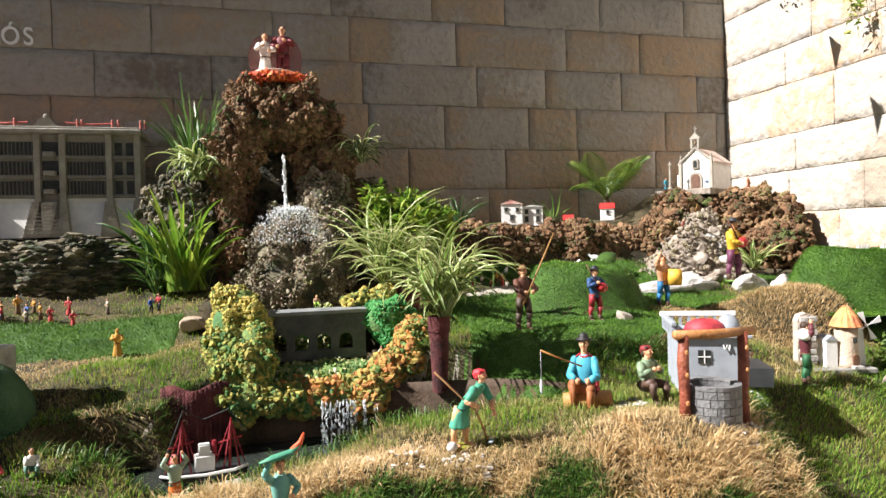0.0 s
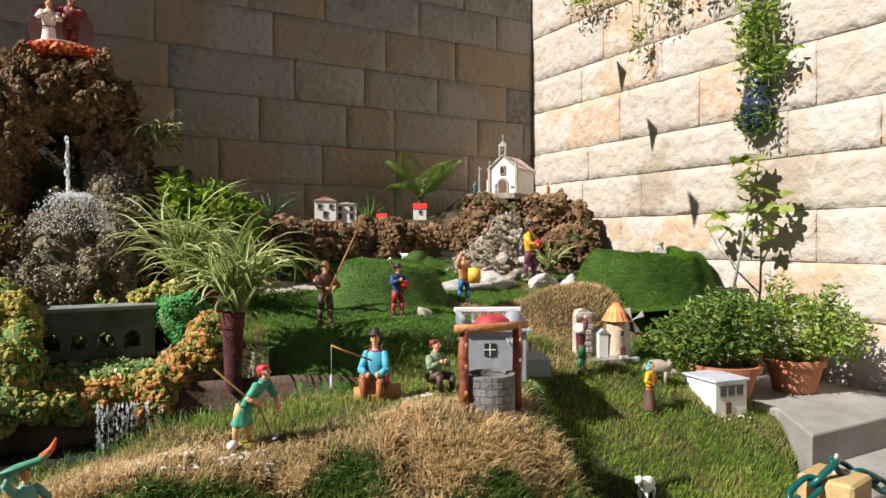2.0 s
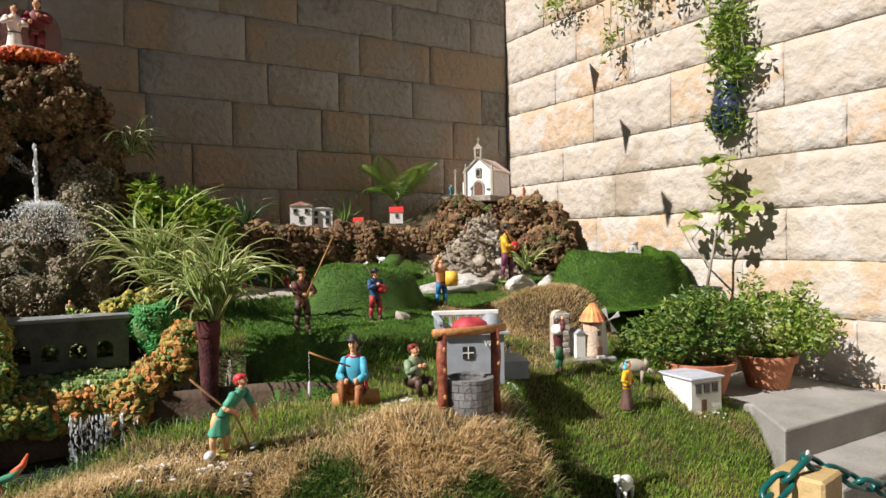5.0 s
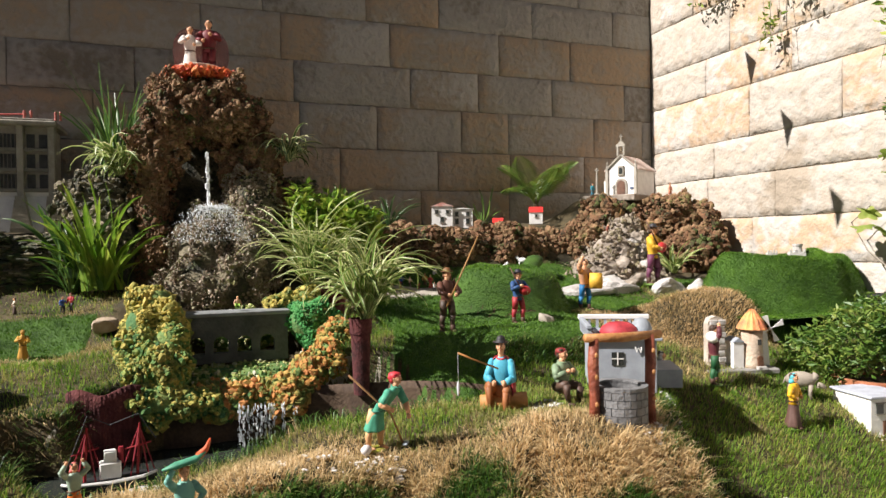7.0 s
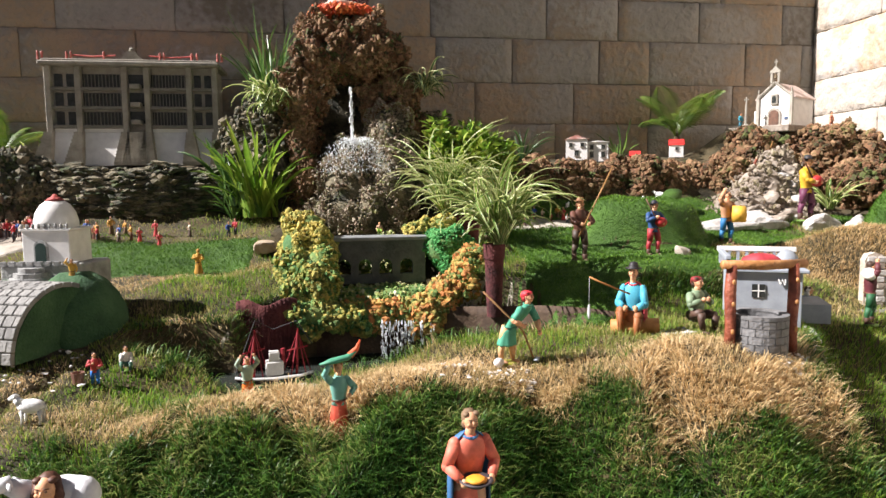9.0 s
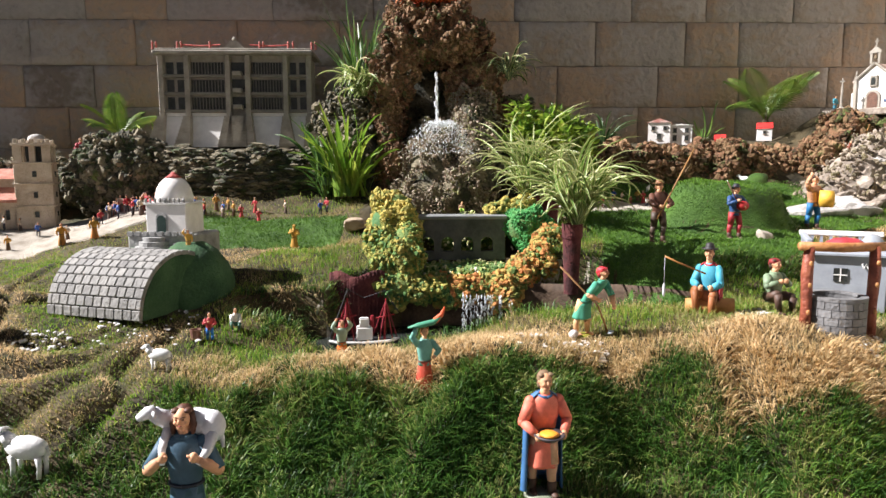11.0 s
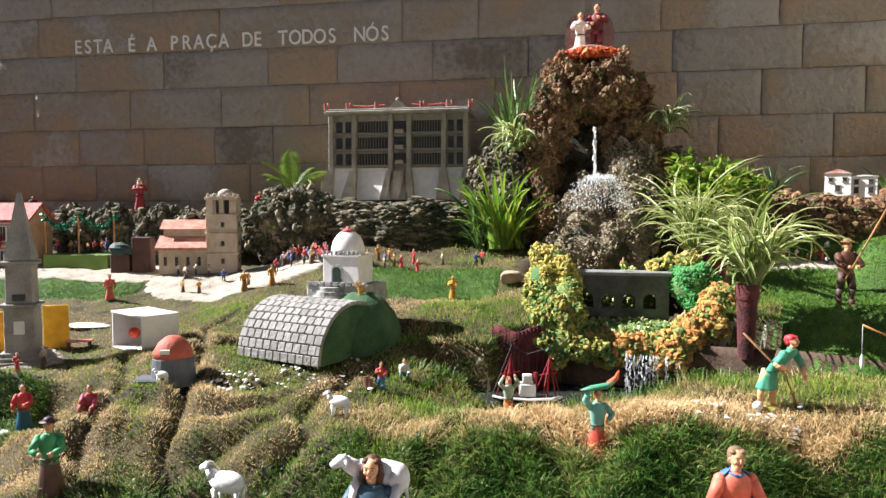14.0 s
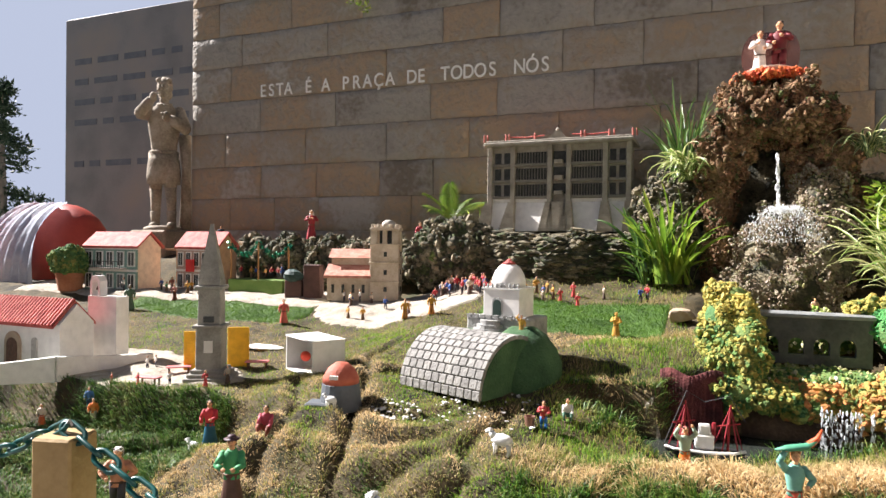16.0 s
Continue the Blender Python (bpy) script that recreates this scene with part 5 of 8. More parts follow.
for dx, dy in ((0, 0), (-0.7, -0.36), (-1.5, -0.79)):
    part("pennant", Mesh().add([(dx - 0.075, dy - 0.06, 0), (dx + 0.075, dy + 0.06, 0), (dx, dy, -0.26), (dx - 0.075, dy - 0.058, 0), (dx + 0.075, dy + 0.062, 0), (dx, dy + 0.002, -0.26)], [(0, 1, 2), (5, 4, 3)]), M_PENNANT, bunt)


# ---- palace ----
M_GRANITE = mat("model_granite", [(0.24, 0.22, 0.18), (0.33, 0.30, 0.25), (0.4, 0.37, 0.31)], 0.85, 12, 5, 0.25, 90)
M_GLAZE = mat("dark_glazing", [(0.02, 0.022, 0.02), (0.05, 0.055, 0.05)], 0.25, 20, 3, 0.0, 60)
M_REDROOF = mat("red_roof", [(0.32, 0.045, 0.04), (0.48, 0.09, 0.075), (0.55, 0.15, 0.12)], 0.75, 14, 5, 0.25, 90)
M_RAIL = paint("grey_rail", (120, 115, 104))


def palace(at):
    t = thing("model_palace", "large grey model palace with glazed galleries and red roof", "model building", at)
    W, H0, H1 = 1.19, 0.25, 0.74
    d = 0.34
    part("body", Mesh().box((0, d / 2 + 0.02, (H0 + H1) / 2), (W - 0.02, d, H1 - H0)), M_GRANITE, t)
    pil = [0.0, 0.175, 0.45, 0.585, 0.84, 1.0]
    X = [-W / 2 + W * p for p in pil]
    for k, x in enumerate(X):
        part("pilaster", Mesh().box((x, -0.005, (H0 + H1) / 2), (0.042, 0.06, H1 - H0), bev=0.004), M_GRANITE, t)
        buttress = None
        for q in range(9):
            f = q / 9
            me = Mesh().box((x * (1 + 0.05 * (1 - f)), -0.09 * (1 - f), H0 * (f + 0.5 / 9)), (0.05 + 0.075 * (1 - f), 0.12, H0 / 9 + 0.001))
            if q:
                part("step", me, M_GRANITE, buttress)
            else:
                buttress = part("stepped_buttress", me, M_GRANITE, t)
    for k in range(5):
        a, b = X[k] + 0.02, X[k + 1] - 0.02
        if k == 2:
            stair_part = None
            for q in range(10):
                f = q / 10
                me = Mesh().box(((a + b) / 2, -0.10 * (1 - f) + 0.02, H0 * (f + 0.05)), (b - a + 0.05 * (1 - f), 0.16, H0 / 10 + 0.001))
                if q:
                    part("step", me, M_GRANITE, stair_part)
                else:
                    stair_part = part("stair", me, M_GRANITE, t)
        else:
            me = Mesh().add([(a - 0.02, -0.085, 0), (b + 0.02, -0.085, 0), (b, -0.005, H0), (a, -0.005, H0), (a - 0.02, 0.05, 0), (b + 0.02, 0.05, 0), (b, 0.05, H0), (a, 0.05, H0)], [(0, 1, 2, 3), (4, 7, 6, 5), (0, 3, 7, 4), (1, 5, 6, 2), (3, 2, 6, 7), (0, 4, 5, 1)])
            part("white_slope", me, M_WHITE, t)
        rows = ((H0 + 0.055, H0 + 0.155), (H0 + 0.195, H0 + 0.295), (H0 + 0.335, H0 + 0.435)) if k != 2 else ((H0 + 0.07, H0 + 0.16), (H0 + 0.2, H0 + 0.3), (H0 + 0.335, H0 + 0.435))
        if k != 2:
            part("plinth_band", Mesh().box(((a + b) / 2, 0.012, H0 + 0.022), (b - a, 0.02, 0.04)), M_WHITE, t)
        for z0, z1 in rows:
            n = 2 if k in (0, 4) else 1
            for i in range(n):
                w = (b - a) / n
                cx = a + w * (i + 0.5)
                pw = w * (0.66 if n == 2 else 0.97)
                win = part("window", Mesh().box((cx, 0.018, (z0 + z1) / 2), (pw, 0.012, z1 - z0)), M_GLAZE, t)
                if n == 1 and k != 2:
                    for j in range(11):
                        part("mullion", Mesh().box((cx - pw / 2 + pw * (j + 0.5) / 11, 0.008, (z0 + z1) / 2), (0.004, 0.012, z1 - z0)), M_RAIL, win)
            if k != 2:
                part("balcony_rail", Mesh().box(((a + b) / 2, -0.012, z0 - 0.012), (b - a, 0.03, 0.026), bev=0.003), M_RAIL, t)
            else:
                part("balcony", Mesh().box(((a + b) / 2, -0.03, z0 + 0.005), ((b - a) * 0.6, 0.07, 0.035), bev=0.004), M_GRANITE, t)
    part("cornice", Mesh().box((0, 0.14, H1 + 0.012), (W + 0.08, d + 0.12, 0.03), bev=0.006).box((0, 0.15, H1 + 0.036), (W + 0.05, d + 0.08, 0.02), bev=0.004), M_GRANITE, t)
    # roof colour toned down to limit red bounce on the wall behind
    part("roof", Mesh().add([(-W / 2, 0.0, H1 + 0.047), (W / 2, 0.0, H1 + 0.047), (W / 2, d, H1 + 0.047), (-W / 2, d, H1 + 0.047), (-W / 2 + 0.12, d / 2, H1 + 0.062), (W / 2 - 0.12, d / 2, H1 + 0.062)], [(0, 1, 5, 4), (1, 2, 5), (2, 3, 4, 5), (3, 0, 4), (3, 2, 1, 0)]), mat("dull_red_roof", [(0.16, 0.09, 0.075), (0.25, 0.14, 0.115)], 0.85, 14, 5, 0.25, 90), t)
    part("pediment", Mesh().prism([(-0.1, H1 + 0.04), (0.1, H1 + 0.04), (0.06, H1 + 0.07), (0.03, H1 + 0.11), (-0.03, H1 + 0.11), (-0.06, H1 + 0.07)], -0.03, 0.03).ball((0, 0, H1 + 0.125), 0.02, 8, 5), M_GRANITE, t)
    M_PINK = paint("pink_terracotta", (176, 96, 84))
    for x in (-0.66, -0.63, -0.46, -0.43, -0.2, 0.2, 0.23, 0.43, 0.47, 0.62, 0.65):
        part("finial", Mesh().lathe((x, 0.0, H1 + 0.046), [(0, 0.011), (0.02, 0.008), (0.055, 0.009), (0.065, 0.004)], 8), M_PINK, t)
    for x0, x1 in ((-0.44, -0.12), (0.12, 0.44)):
        part("ridge_rail", Mesh().tube([(x0, 0.01, H1 + 0.085), ((x0 + x1) / 2, 0.01, H1 + 0.075), (x1, 0.01, H1 + 0.085)], 0.006, 6), M_REDROOF, t)


palace((-1.49, 5.24, 1.6))


# ---- chapel ----
M_DOOR = mat("dark_wood", [(0.07, 0.03, 0.015), (0.14, 0.06, 0.03)], 0.6, 30, 4, 0.2, 90)
M_TILE = mat("terracotta_tile", [(0.36, 0.13, 0.09), (0.5, 0.22, 0.16), (0.58, 0.32, 0.25)], 0.8, 18, 5, 0.3, 90)


def arch_outline(w, h, n=8):
    return [(-w / 2, 0), (w / 2, 0)] + [(w / 2 * math.cos(math.pi * k / n), h - w / 2 + w / 2 * math.sin(math.pi * k / n)) for k in range(n + 1)]


def chapel(at, rz):
    t = thing("model_chapel", "white model chapel with stone trim and bell gable", "model building", at, rz)
    w, h, r, L = 0.30, 0.25, 0.37, 0.40
    part("wall", Mesh().prism([(-w / 2, 0), (w / 2, 0), (w / 2, h), (0, r), (-w / 2, h)], 0, L), M_WHITE, t)
    for s in (-1, 1):
        me = Mesh().add([(0, -0.004, r + 0.012), (s * (w / 2 + 0.02), -0.004, h + 0.0), (s * (w / 2 + 0.02), L + 0.01, h + 0.0), (0, L + 0.01, r + 0.012), (0, -0.004, r - 0.004), (s * (w / 2 + 0.02), -0.004, h - 0.014), (s * (w / 2 + 0.02), L + 0.01, h - 0.014), (0, L + 0.01, r - 0.004)], [(0, 1, 2, 3), (4, 7, 6, 5), (0, 4, 5, 1), (1, 5, 6, 2), (2, 6, 7, 3), (3, 7, 4, 0)])
        # sunlight on the roof is put into this pale tile colour
        part("roof", me, mat("sunlit_tile", [(0.5, 0.34, 0.28), (0.62, 0.48, 0.42), (0.7, 0.6, 0.55)], 0.8, 18, 5, 0.3, 90), t)
        part("corner_pilaster", Mesh().box((s * (w / 2 - 0.008), -0.006, h / 2), (0.028, 0.022, h), bev=0.003), M_GRANITE, t)
        part("pinnacle", Mesh().lathe((s * (w / 2 - 0.01), -0.002, h), [(0, 0.016), (0.03, 0.014), (0.04, 0.007), (0.065, 0.008), (0.085, 0.001)], 8), M_GRANITE, t)
        me = Mesh().tube([(s * (w / 2), -0.008, h + 0.002), (0, -0.008, r + 0.012)], 0.011, 6)
        part("gable_trim", me, M_GRANITE, t)
    d = part("door_frame", Mesh().prism(arch_outline(0.115, 0.165), -0.012, 0.004), M_GRANITE, t)
    part("door", Mesh().prism(arch_outline(0.082, 0.145), -0.016, -0.004), M_DOOR, d)
    f = part("niche_frame", Mesh().box((0, -0.008, 0.235), (0.06, 0.02, 0.09), bev=0.004), M_GRANITE, t)
    # the hollow is a flat dark plate, its shade put into the colour
    part("niche", Mesh().prism([(x, z + 0.205) for x, z in arch_outline(0.034, 0.06)], -0.022, -0.01), M_GLAZE, f)
    b = part("bell_gable", Mesh().box((-0.03, 0.0, r + 0.05), (0.018, 0.03, 0.09)).box((0.03, 0.0, r + 0.05), (0.018, 0.03, 0.09)).box((0, 0, r + 0.1), (0.09, 0.035, 0.018)).prism([(-0.04, r + 0.108), (0.04, r + 0.108), (0, r + 0.15)], -0.014, 0.014), M_GRANITE, t)
    part("bell", Mesh().lathe((0, 0, r + 0.045), [(0, 0.017), (0.015, 0.013), (0.03, 0.008), (0.036, 0.003)], 10), paint("bronze", (96, 78, 48)), b)
    part("cross", Mesh().box((0, 0, r + 0.18), (0.008, 0.008, 0.06)).box((0, 0, r + 0.186), (0.034, 0.008, 0.008)), M_GRANITE, b)
    part("side_annex", Mesh().box((-w / 2 - 0.035, 0.2, 0.08), (0.07, 0.22, 0.16)), M_WHITE, t)
    part("sign", Mesh().box((0.1, -0.004, 0.07), (0.03, 0.008, 0.02)), paint("blue_sign", (70, 90, 120)), t)
    part("churchyard", Mesh().box((-0.05, 0.1, -0.03), (0.56, 0.66, 0.06), bev=0.008), PALE, t)
    part("wayside_cross", Mesh().lathe((-0.17, -0.16, 0), [(0, 0.03), (0.02, 0.028), (0.03, 0.012), (0.2, 0.009)], 8).box((-0.17, -0.16, 0.23), (0.01, 0.01, 0.07)).box((-0.17, -0.16, 0.24), (0.04, 0.01, 0.01)), M_GRANITE, t)


chapel((3.78, 5.16, 1.90), -60)


def cottage(name, label, at, rz, w, d, h, roof_h, wall, roof, windows, door=True, gable="x"):
    """A small model house: walls, gabled roof, windows and a door on its front."""
    t = thing(name, label, "model house", at, rz)
    part("wall", Mesh().box((0, d / 2, h / 2 - 0.01), (w, d, h + 0.02)), wall, t)
    o = 0.06 * w
    if gable == "x":
        me = Mesh().prism([(-o, h), (d + o, h), (d / 2, h + roof_h)], -w / 2 - o, w / 2 + o, "x")
    elif gable == "y":
        me = Mesh().prism([(-w / 2 - o, h), (w / 2 + o, h), (0, h + roof_h)], -o, d + o)
    else:
        me = Mesh().box((0, d / 2, h + roof_h / 2), (w + 2 * o, d + 2 * o, roof_h), bev=0.003)
    part("roof", me, roof, t)
    for x, z, ww, hh, side in windows:
        c, s = ((x, -0.001, z), (ww, 0.008, hh)) if side == 0 else ((w / 2 * side + 0.001 * side, x, z), (0.008, ww, hh))
        win = part("window", Mesh().box(c, s), M_GLAZE, t)
        for top in (1, -1):
            if side == 0:
                fr = Mesh().box((c[0], -0.004, z + top * hh / 2), (ww + 0.01, 0.009, 0.005))
            else:
                fr = Mesh().box((c[0] + 0.003 * side, x, z + top * hh / 2), (0.009, ww + 0.01, 0.005))
            part("lintel" if top > 0 else "sill", fr, M_RAIL, win)
    if door:
        part("door", Mesh().box((-w * 0.1, -0.002, h * 0.22), (w * 0.16, 0.008, h * 0.44)), M_DOOR, t)
    return t


M_PINKTILE = mat("faded_tile", [(0.42, 0.13, 0.10), (0.55, 0.30, 0.25), (0.66, 0.55, 0.50)], 0.8, 18, 5, 0.3, 90)
cottage("model_cottage", "white model house with arched windows and faded red roof", (1.93, 5.0, gz(1.95, 5.05) + 0.03), -22, 0.17, 0.16, 0.145, 0.035, M_WHITE, M_PINKTILE, [(-0.045, 0.1, 0.026, 0.032, 0), (0.045, 0.1, 0.026, 0.032, 0), (0.0, 0.035, 0.03, 0.045, 0), (0.08, 0.1, 0.03, 0.035, 1)], False, "y")
cottage("model_cottage", "white arcaded wing of the model house", (2.095, 4.97, gz(2.1, 5.0) + 0.03), -22, 0.17, 0.14, 0.135, 0.012, M_WHITE, M_WHITE, [(-0.045, 0.095, 0.028, 0.036, 0), (0.045, 0.095, 0.028, 0.036, 0), (-0.045, 0.035, 0.03, 0.045, 0), (0.045, 0.035, 0.03, 0.045, 0)], False, "y")
cottage("model_cottage", "tiny white house with a bright red roof", (2.82, 5.05, 1.66), -25, 0.11, 0.09, 0.08, 0.05, M_WHITE, paint("bright_red", (206, 40, 34)), [(0, 0.05, 0.02, 0.025, 0)], False)
cottage("model_cottage", "tiny brick-red house among the rocks", (2.42, 4.98, 1.6), -25, 0.08, 0.07, 0.05, 0.04, paint("brick_red", (186, 70, 52)), paint("bright_red", (206, 40, 34)), [(0, 0.03, 0.016, 0.018, 0)], False)


# ---- bridge ----
def bridge(at):
    t = thing("model_bridge", "dark grey model bridge with small round arches", "bridge", at)
    M_B = mat("dark_slate", [(0.05, 0.055, 0.055), (0.09, 0.095, 0.095), (0.13, 0.135, 0.13)], 0.7, 9, 5, 0.2, 80)
    W, H = 0.56, 0.24
    xs = [-0.17, -0.055, 0.06, 0.175]
    r, spring, sill = 0.036, 0.1, 0.05
    top = spring + r + 0.01
    edges = [-W / 2] + [e for x in xs for e in (x - r, x + r)] + [W / 2]
    for q, w in zip(edges[::2], edges[1::2]):
        part("pier", Mesh().box(((q + w) / 2, 0, (sill + top) / 2), (w - q, 0.05, top - sill)), M_B, t)
    for x in xs:
        n = 8
        pts = [(x + r * math.cos(math.pi * k / n), spring + r * math.sin(math.pi * k / n)) for k in range(n + 1)]
        part("arch_head", Mesh().prism(pts + [(x - r, top), (x + r, top)], -0.025, 0.025), M_B, t)
    part("base_wall", Mesh().box((0, 0, sill / 2), (W, 0.05, sill)), M_B, t)
    part("spandrel_wall", Mesh().box((0, 0, (top + H) / 2), (W, 0.052, H - top)), M_B, t)
    part("deck", Mesh().box((0, 0.03, H + 0.01), (W + 0.02, 0.15, 0.022), bev=0.004), mat("slate_deck", [(0.18, 0.19, 0.19), (0.28, 0.29, 0.29)], 0.6, 9, 4, 0.15, 80), t)


bridge((0.22, 3.52, 0.89))

# ---- couple on the fountain ----
M_ORANGE = mat("orange_flowers", [(0.42, 0.05, 0.02), (0.66, 0.13, 0.03), (0.78, 0.28, 0.07)], 0.7, 20, 4, 0.3, 90, vary="island", spread=0.3)
fl = thing("flower_ring", "ring of orange-red flowers on top of the fountain", "flowers", (0.09, 4.70, 2.62))
rg = np.random.default_rng(4)
ang = rg.uniform(0, 2 * np.pi, 420)
rad_ = np.sqrt(rg.uniform(0.1, 1, 420))
part("flower_bed", lumps("flower_bed", np.stack([0.24 * rad_ * np.cos(ang), 0.2 * rad_ * np.sin(ang), rg.uniform(0, 0.05, 420)], -1), (0.010, 0.022), M_ORANGE, 5), None, fl, kind="stuff")
part("shell_dish", Mesh().lathe((0.0, 0, 0.03), [(0, 0.05), (0.02, 0.12), (0.04, 0.15), (0.045, 0.14), (0.025, 0.04)], 20), paint("shell_white", (214, 196, 180)), fl, smooth=True)


# ---- painted figures ----
def limb(me, pts, r0, r1):
    n = len(pts)
    me.tube(pts, [r0 + (r1 - r0) * i / (n - 1) for i in range(n)], 8)


ARMS = {
    "bowl": ((0.18, -0.03, 0.62), (0.10, -0.16, 0.54)), "down": ((0.17, -0.02, 0.62), (0.16, -0.07, 0.48)), "fwd": ((0.16, -0.10, 0.64), (0.06, -0.17, 0.60)), "up": ((0.2, -0.04, 0.86), (0.12, -0.05, 1.02)),
    "hip": ((0.22, -0.01, 0.64), (0.12, -0.09, 0.56)), "carry": ((0.21, -0.04, 0.6), (0.09, -0.12, 0.71)), "chest": ((0.17, -0.06, 0.66), (0.04, -0.14, 0.72)), "low": ((0.13, -0.12, 0.6), (0.08, -0.19, 0.45)), "mouth": ((0.15, -0.12, 0.74), (0.05, -0.15, 0.84)),
}


def figure_mesh(top, legs, skin=(214, 160, 120), hair=(60, 40, 26), robe=False, sit=False, arms=("down", "down"), hat="", hat_col=(40, 36, 34), cape=None, lean=0.0, base=(92, 120, 48), extra=None, n=22, tunic=False, bare=False, boots=True, belt=(92, 66, 44), beard=False, long_hair=False):
    """One painted figure, one unit high and facing -y, as a single mesh with painted areas."""
    me = Mesh()
    fine = n > 8
    mats = [paint("fig_%d_%d_%d" % c, c, 0.5, 0.22, 0.08) for c in (skin, top, legs, hair, hat_col, cape or top, base, (74, 50, 36), belt, (150, 70, 60))]
    z = -0.30 if sit else 0.0
    ly = -lean

    def drape(rings, folds, phase=0.0):
        """Cloth round an upright axis: rings of (z, rx, ry, dy, depth of the folds)."""
        vs = []
        for h, rx, ry, dy, amp in rings:
            for k in range(n):
                q = 2 * math.pi * k / n
                f = 1 + amp * (math.sin(folds * q + phase + 2.5 * h) + 0.5 * math.sin((folds + 3) * q - phase - 4 * h))
                vs.append((rx * f * math.cos(q), dy + ry * f * math.sin(q), h))
        m = len(rings)
        me.add(vs, [(i * n + k, i * n + (k + 1) % n, (i + 1) * n + (k + 1) % n, (i + 1) * n + k) for i in range(m - 1) for k in range(n)] + [tuple(range(n))[::-1], tuple((m - 1) * n + k for k in range(n))])

    me.cur = 6
    if base != (0, 0, 0):
        me.lathe((0, -0.01, 0), [(0, 0.15, 0.13), (0.018, 0.145, 0.125), (0.03, 0.1, 0.09)], 12)
    me.cur = 2
    if robe and not sit:
        drape([(0.035, 0.15, 0.125, 0, 0.10), (0.06, 0.152, 0.127, 0, 0.10), (0.18, 0.135, 0.11, 0, 0.08), (0.32, 0.112, 0.092, ly * 0.05, 0.05), (0.44, 0.098, 0.078, ly * 0.1, 0.03), (0.52, 0.088, 0.066, ly * 0.25, 0.01)], 7)
        me.cur = 7
        for s in (-1, 1):
            me.ball((s * 0.05, -0.12, 0.03), (0.03, 0.05, 0.022), 8, 5)
    elif sit:
        me.ball((0, 0.0, 0.2), (0.125, 0.12, 0.09), 14, 8)
        for s, kn, ft in ((-1, (0.13, -0.18, 0.27), (0.10, -0.19, 0.05)), (1, (0.10, -0.20, 0.22), (0.07, -0.22, 0.05))):
            me.cur = 2
            limb(me, [(s * 0.06, 0, 0.2), (s * (kn[0] + 0.06) / 2, kn[1] / 2, (0.2 + kn[2]) / 2 + 0.015), (s * kn[0], kn[1], kn[2])], 0.068, 0.05)
            limb(me, [(s * kn[0], kn[1], kn[2]), (s * (kn[0] + ft[0]) / 2, (kn[1] + ft[1]) / 2 + 0.01, (kn[2] + ft[2]) / 2), (s * ft[0], ft[1], ft[2])], 0.05, 0.032)
            me.cur = 7 if boots else 0
            me.ball((s * ft[0], ft[1] - 0.035, ft[2] - 0.022), (0.03, 0.062, 0.026), 10, 6)
    else:
        for s, k in ((-1, 0.035), (1, -0.045)):
            me.cur = 2
            limb(me, [(s * 0.05, ly * 0.1, 0.5), (s * 0.058, -0.012 + k * 0.5, 0.39), (s * 0.062, -0.02 + k, 0.27)], 0.066, 0.047)
            limb(me, [(s * 0.062, -0.02 + k, 0.28), (s * 0.066, 0.006 + k, 0.18), (s * 0.068, k, 0.055)], 0.048, 0.03)
            me.cur = 7 if boots else 0
            if boots:
                me.lathe((s * 0.068, k, 0.02), [(0, 0.036, 0.038), (0.05, 0.034, 0.036), (0.10, 0.04, 0.042), (0.105, 0.034, 0.036)], 10)
            me.ball((s * 0.073, -0.038 + k, 0.028), (0.033, 0.066, 0.027), 10, 6)
    me.cur = 1
    if tunic:
        drape([(0.25, 0.135, 0.112, 0, 0.09), (0.27, 0.134, 0.11, 0, 0.09), (0.36, 0.118, 0.095, ly * 0.05, 0.05), (0.44, 0.104, 0.08, ly * 0.12, 0.02), (0.5, 0.092, 0.068, ly * 0.22, 0.01)], 6, 1.0)
    drape([(0.44 + z, 0.103, 0.078, ly * 0.1, 0.02), (0.5 + z, 0.09, 0.066, ly * 0.22, 0.01), (0.57 + z, 0.1, 0.074, ly * 0.4, 0.025), (0.66 + z, 0.118, 0.084, ly * 0.62, 0.02), (0.73 + z, 0.128, 0.078, ly * 0.82, 0.01), (0.775 + z, 0.112, 0.066, ly * 0.93, 0), (0.81 + z, 0.062, 0.05, ly, 0), (0.828 + z, 0.036, 0.036, ly, 0)], 5, 0.6)
    for s, a in ((-1, arms[0]), (1, arms[1])):
        e, h = ARMS[a]
        sh = (s * 0.113, ly * 0.9, 0.758 + z)
        el = (s * e[0], e[1] + ly * 0.8, e[2] + z)
        hd = (s * h[0], h[1] + ly * 0.8, h[2] + z)

        def along(f):
            return tuple(el[i] + (hd[i] - el[i]) * f for i in range(3))

        me.cur = 1
        me.ball(sh, (0.05, 0.05, 0.052), 10, 6)
        me.tube([sh, tuple((sh[i] + el[i]) / 2 for i in range(3)), el], [0.05, 0.046, 0.043], 10)
        if bare:
            me.cur = 0
        else:
            me.ball(el, 0.043, 8, 6)
        me.tube([el, along(0.45), along(0.8)], [0.04, 0.038 if not bare else 0.034, 0.031 if not bare else 0.024], 10)
        me.cur = 0
        me.ball(el, 0.038, 8, 6)
        me.tube([along(0.75), along(0.95)], [0.022, 0.022], 8)
        me.ball(hd, (0.028, 0.03, 0.033), 10, 6)
        me.tube([hd, (hd[0] - s * 0.03, hd[1] - 0.02, hd[2] + 0.02)], [0.012, 0.008], 6)
    me.cur = 0
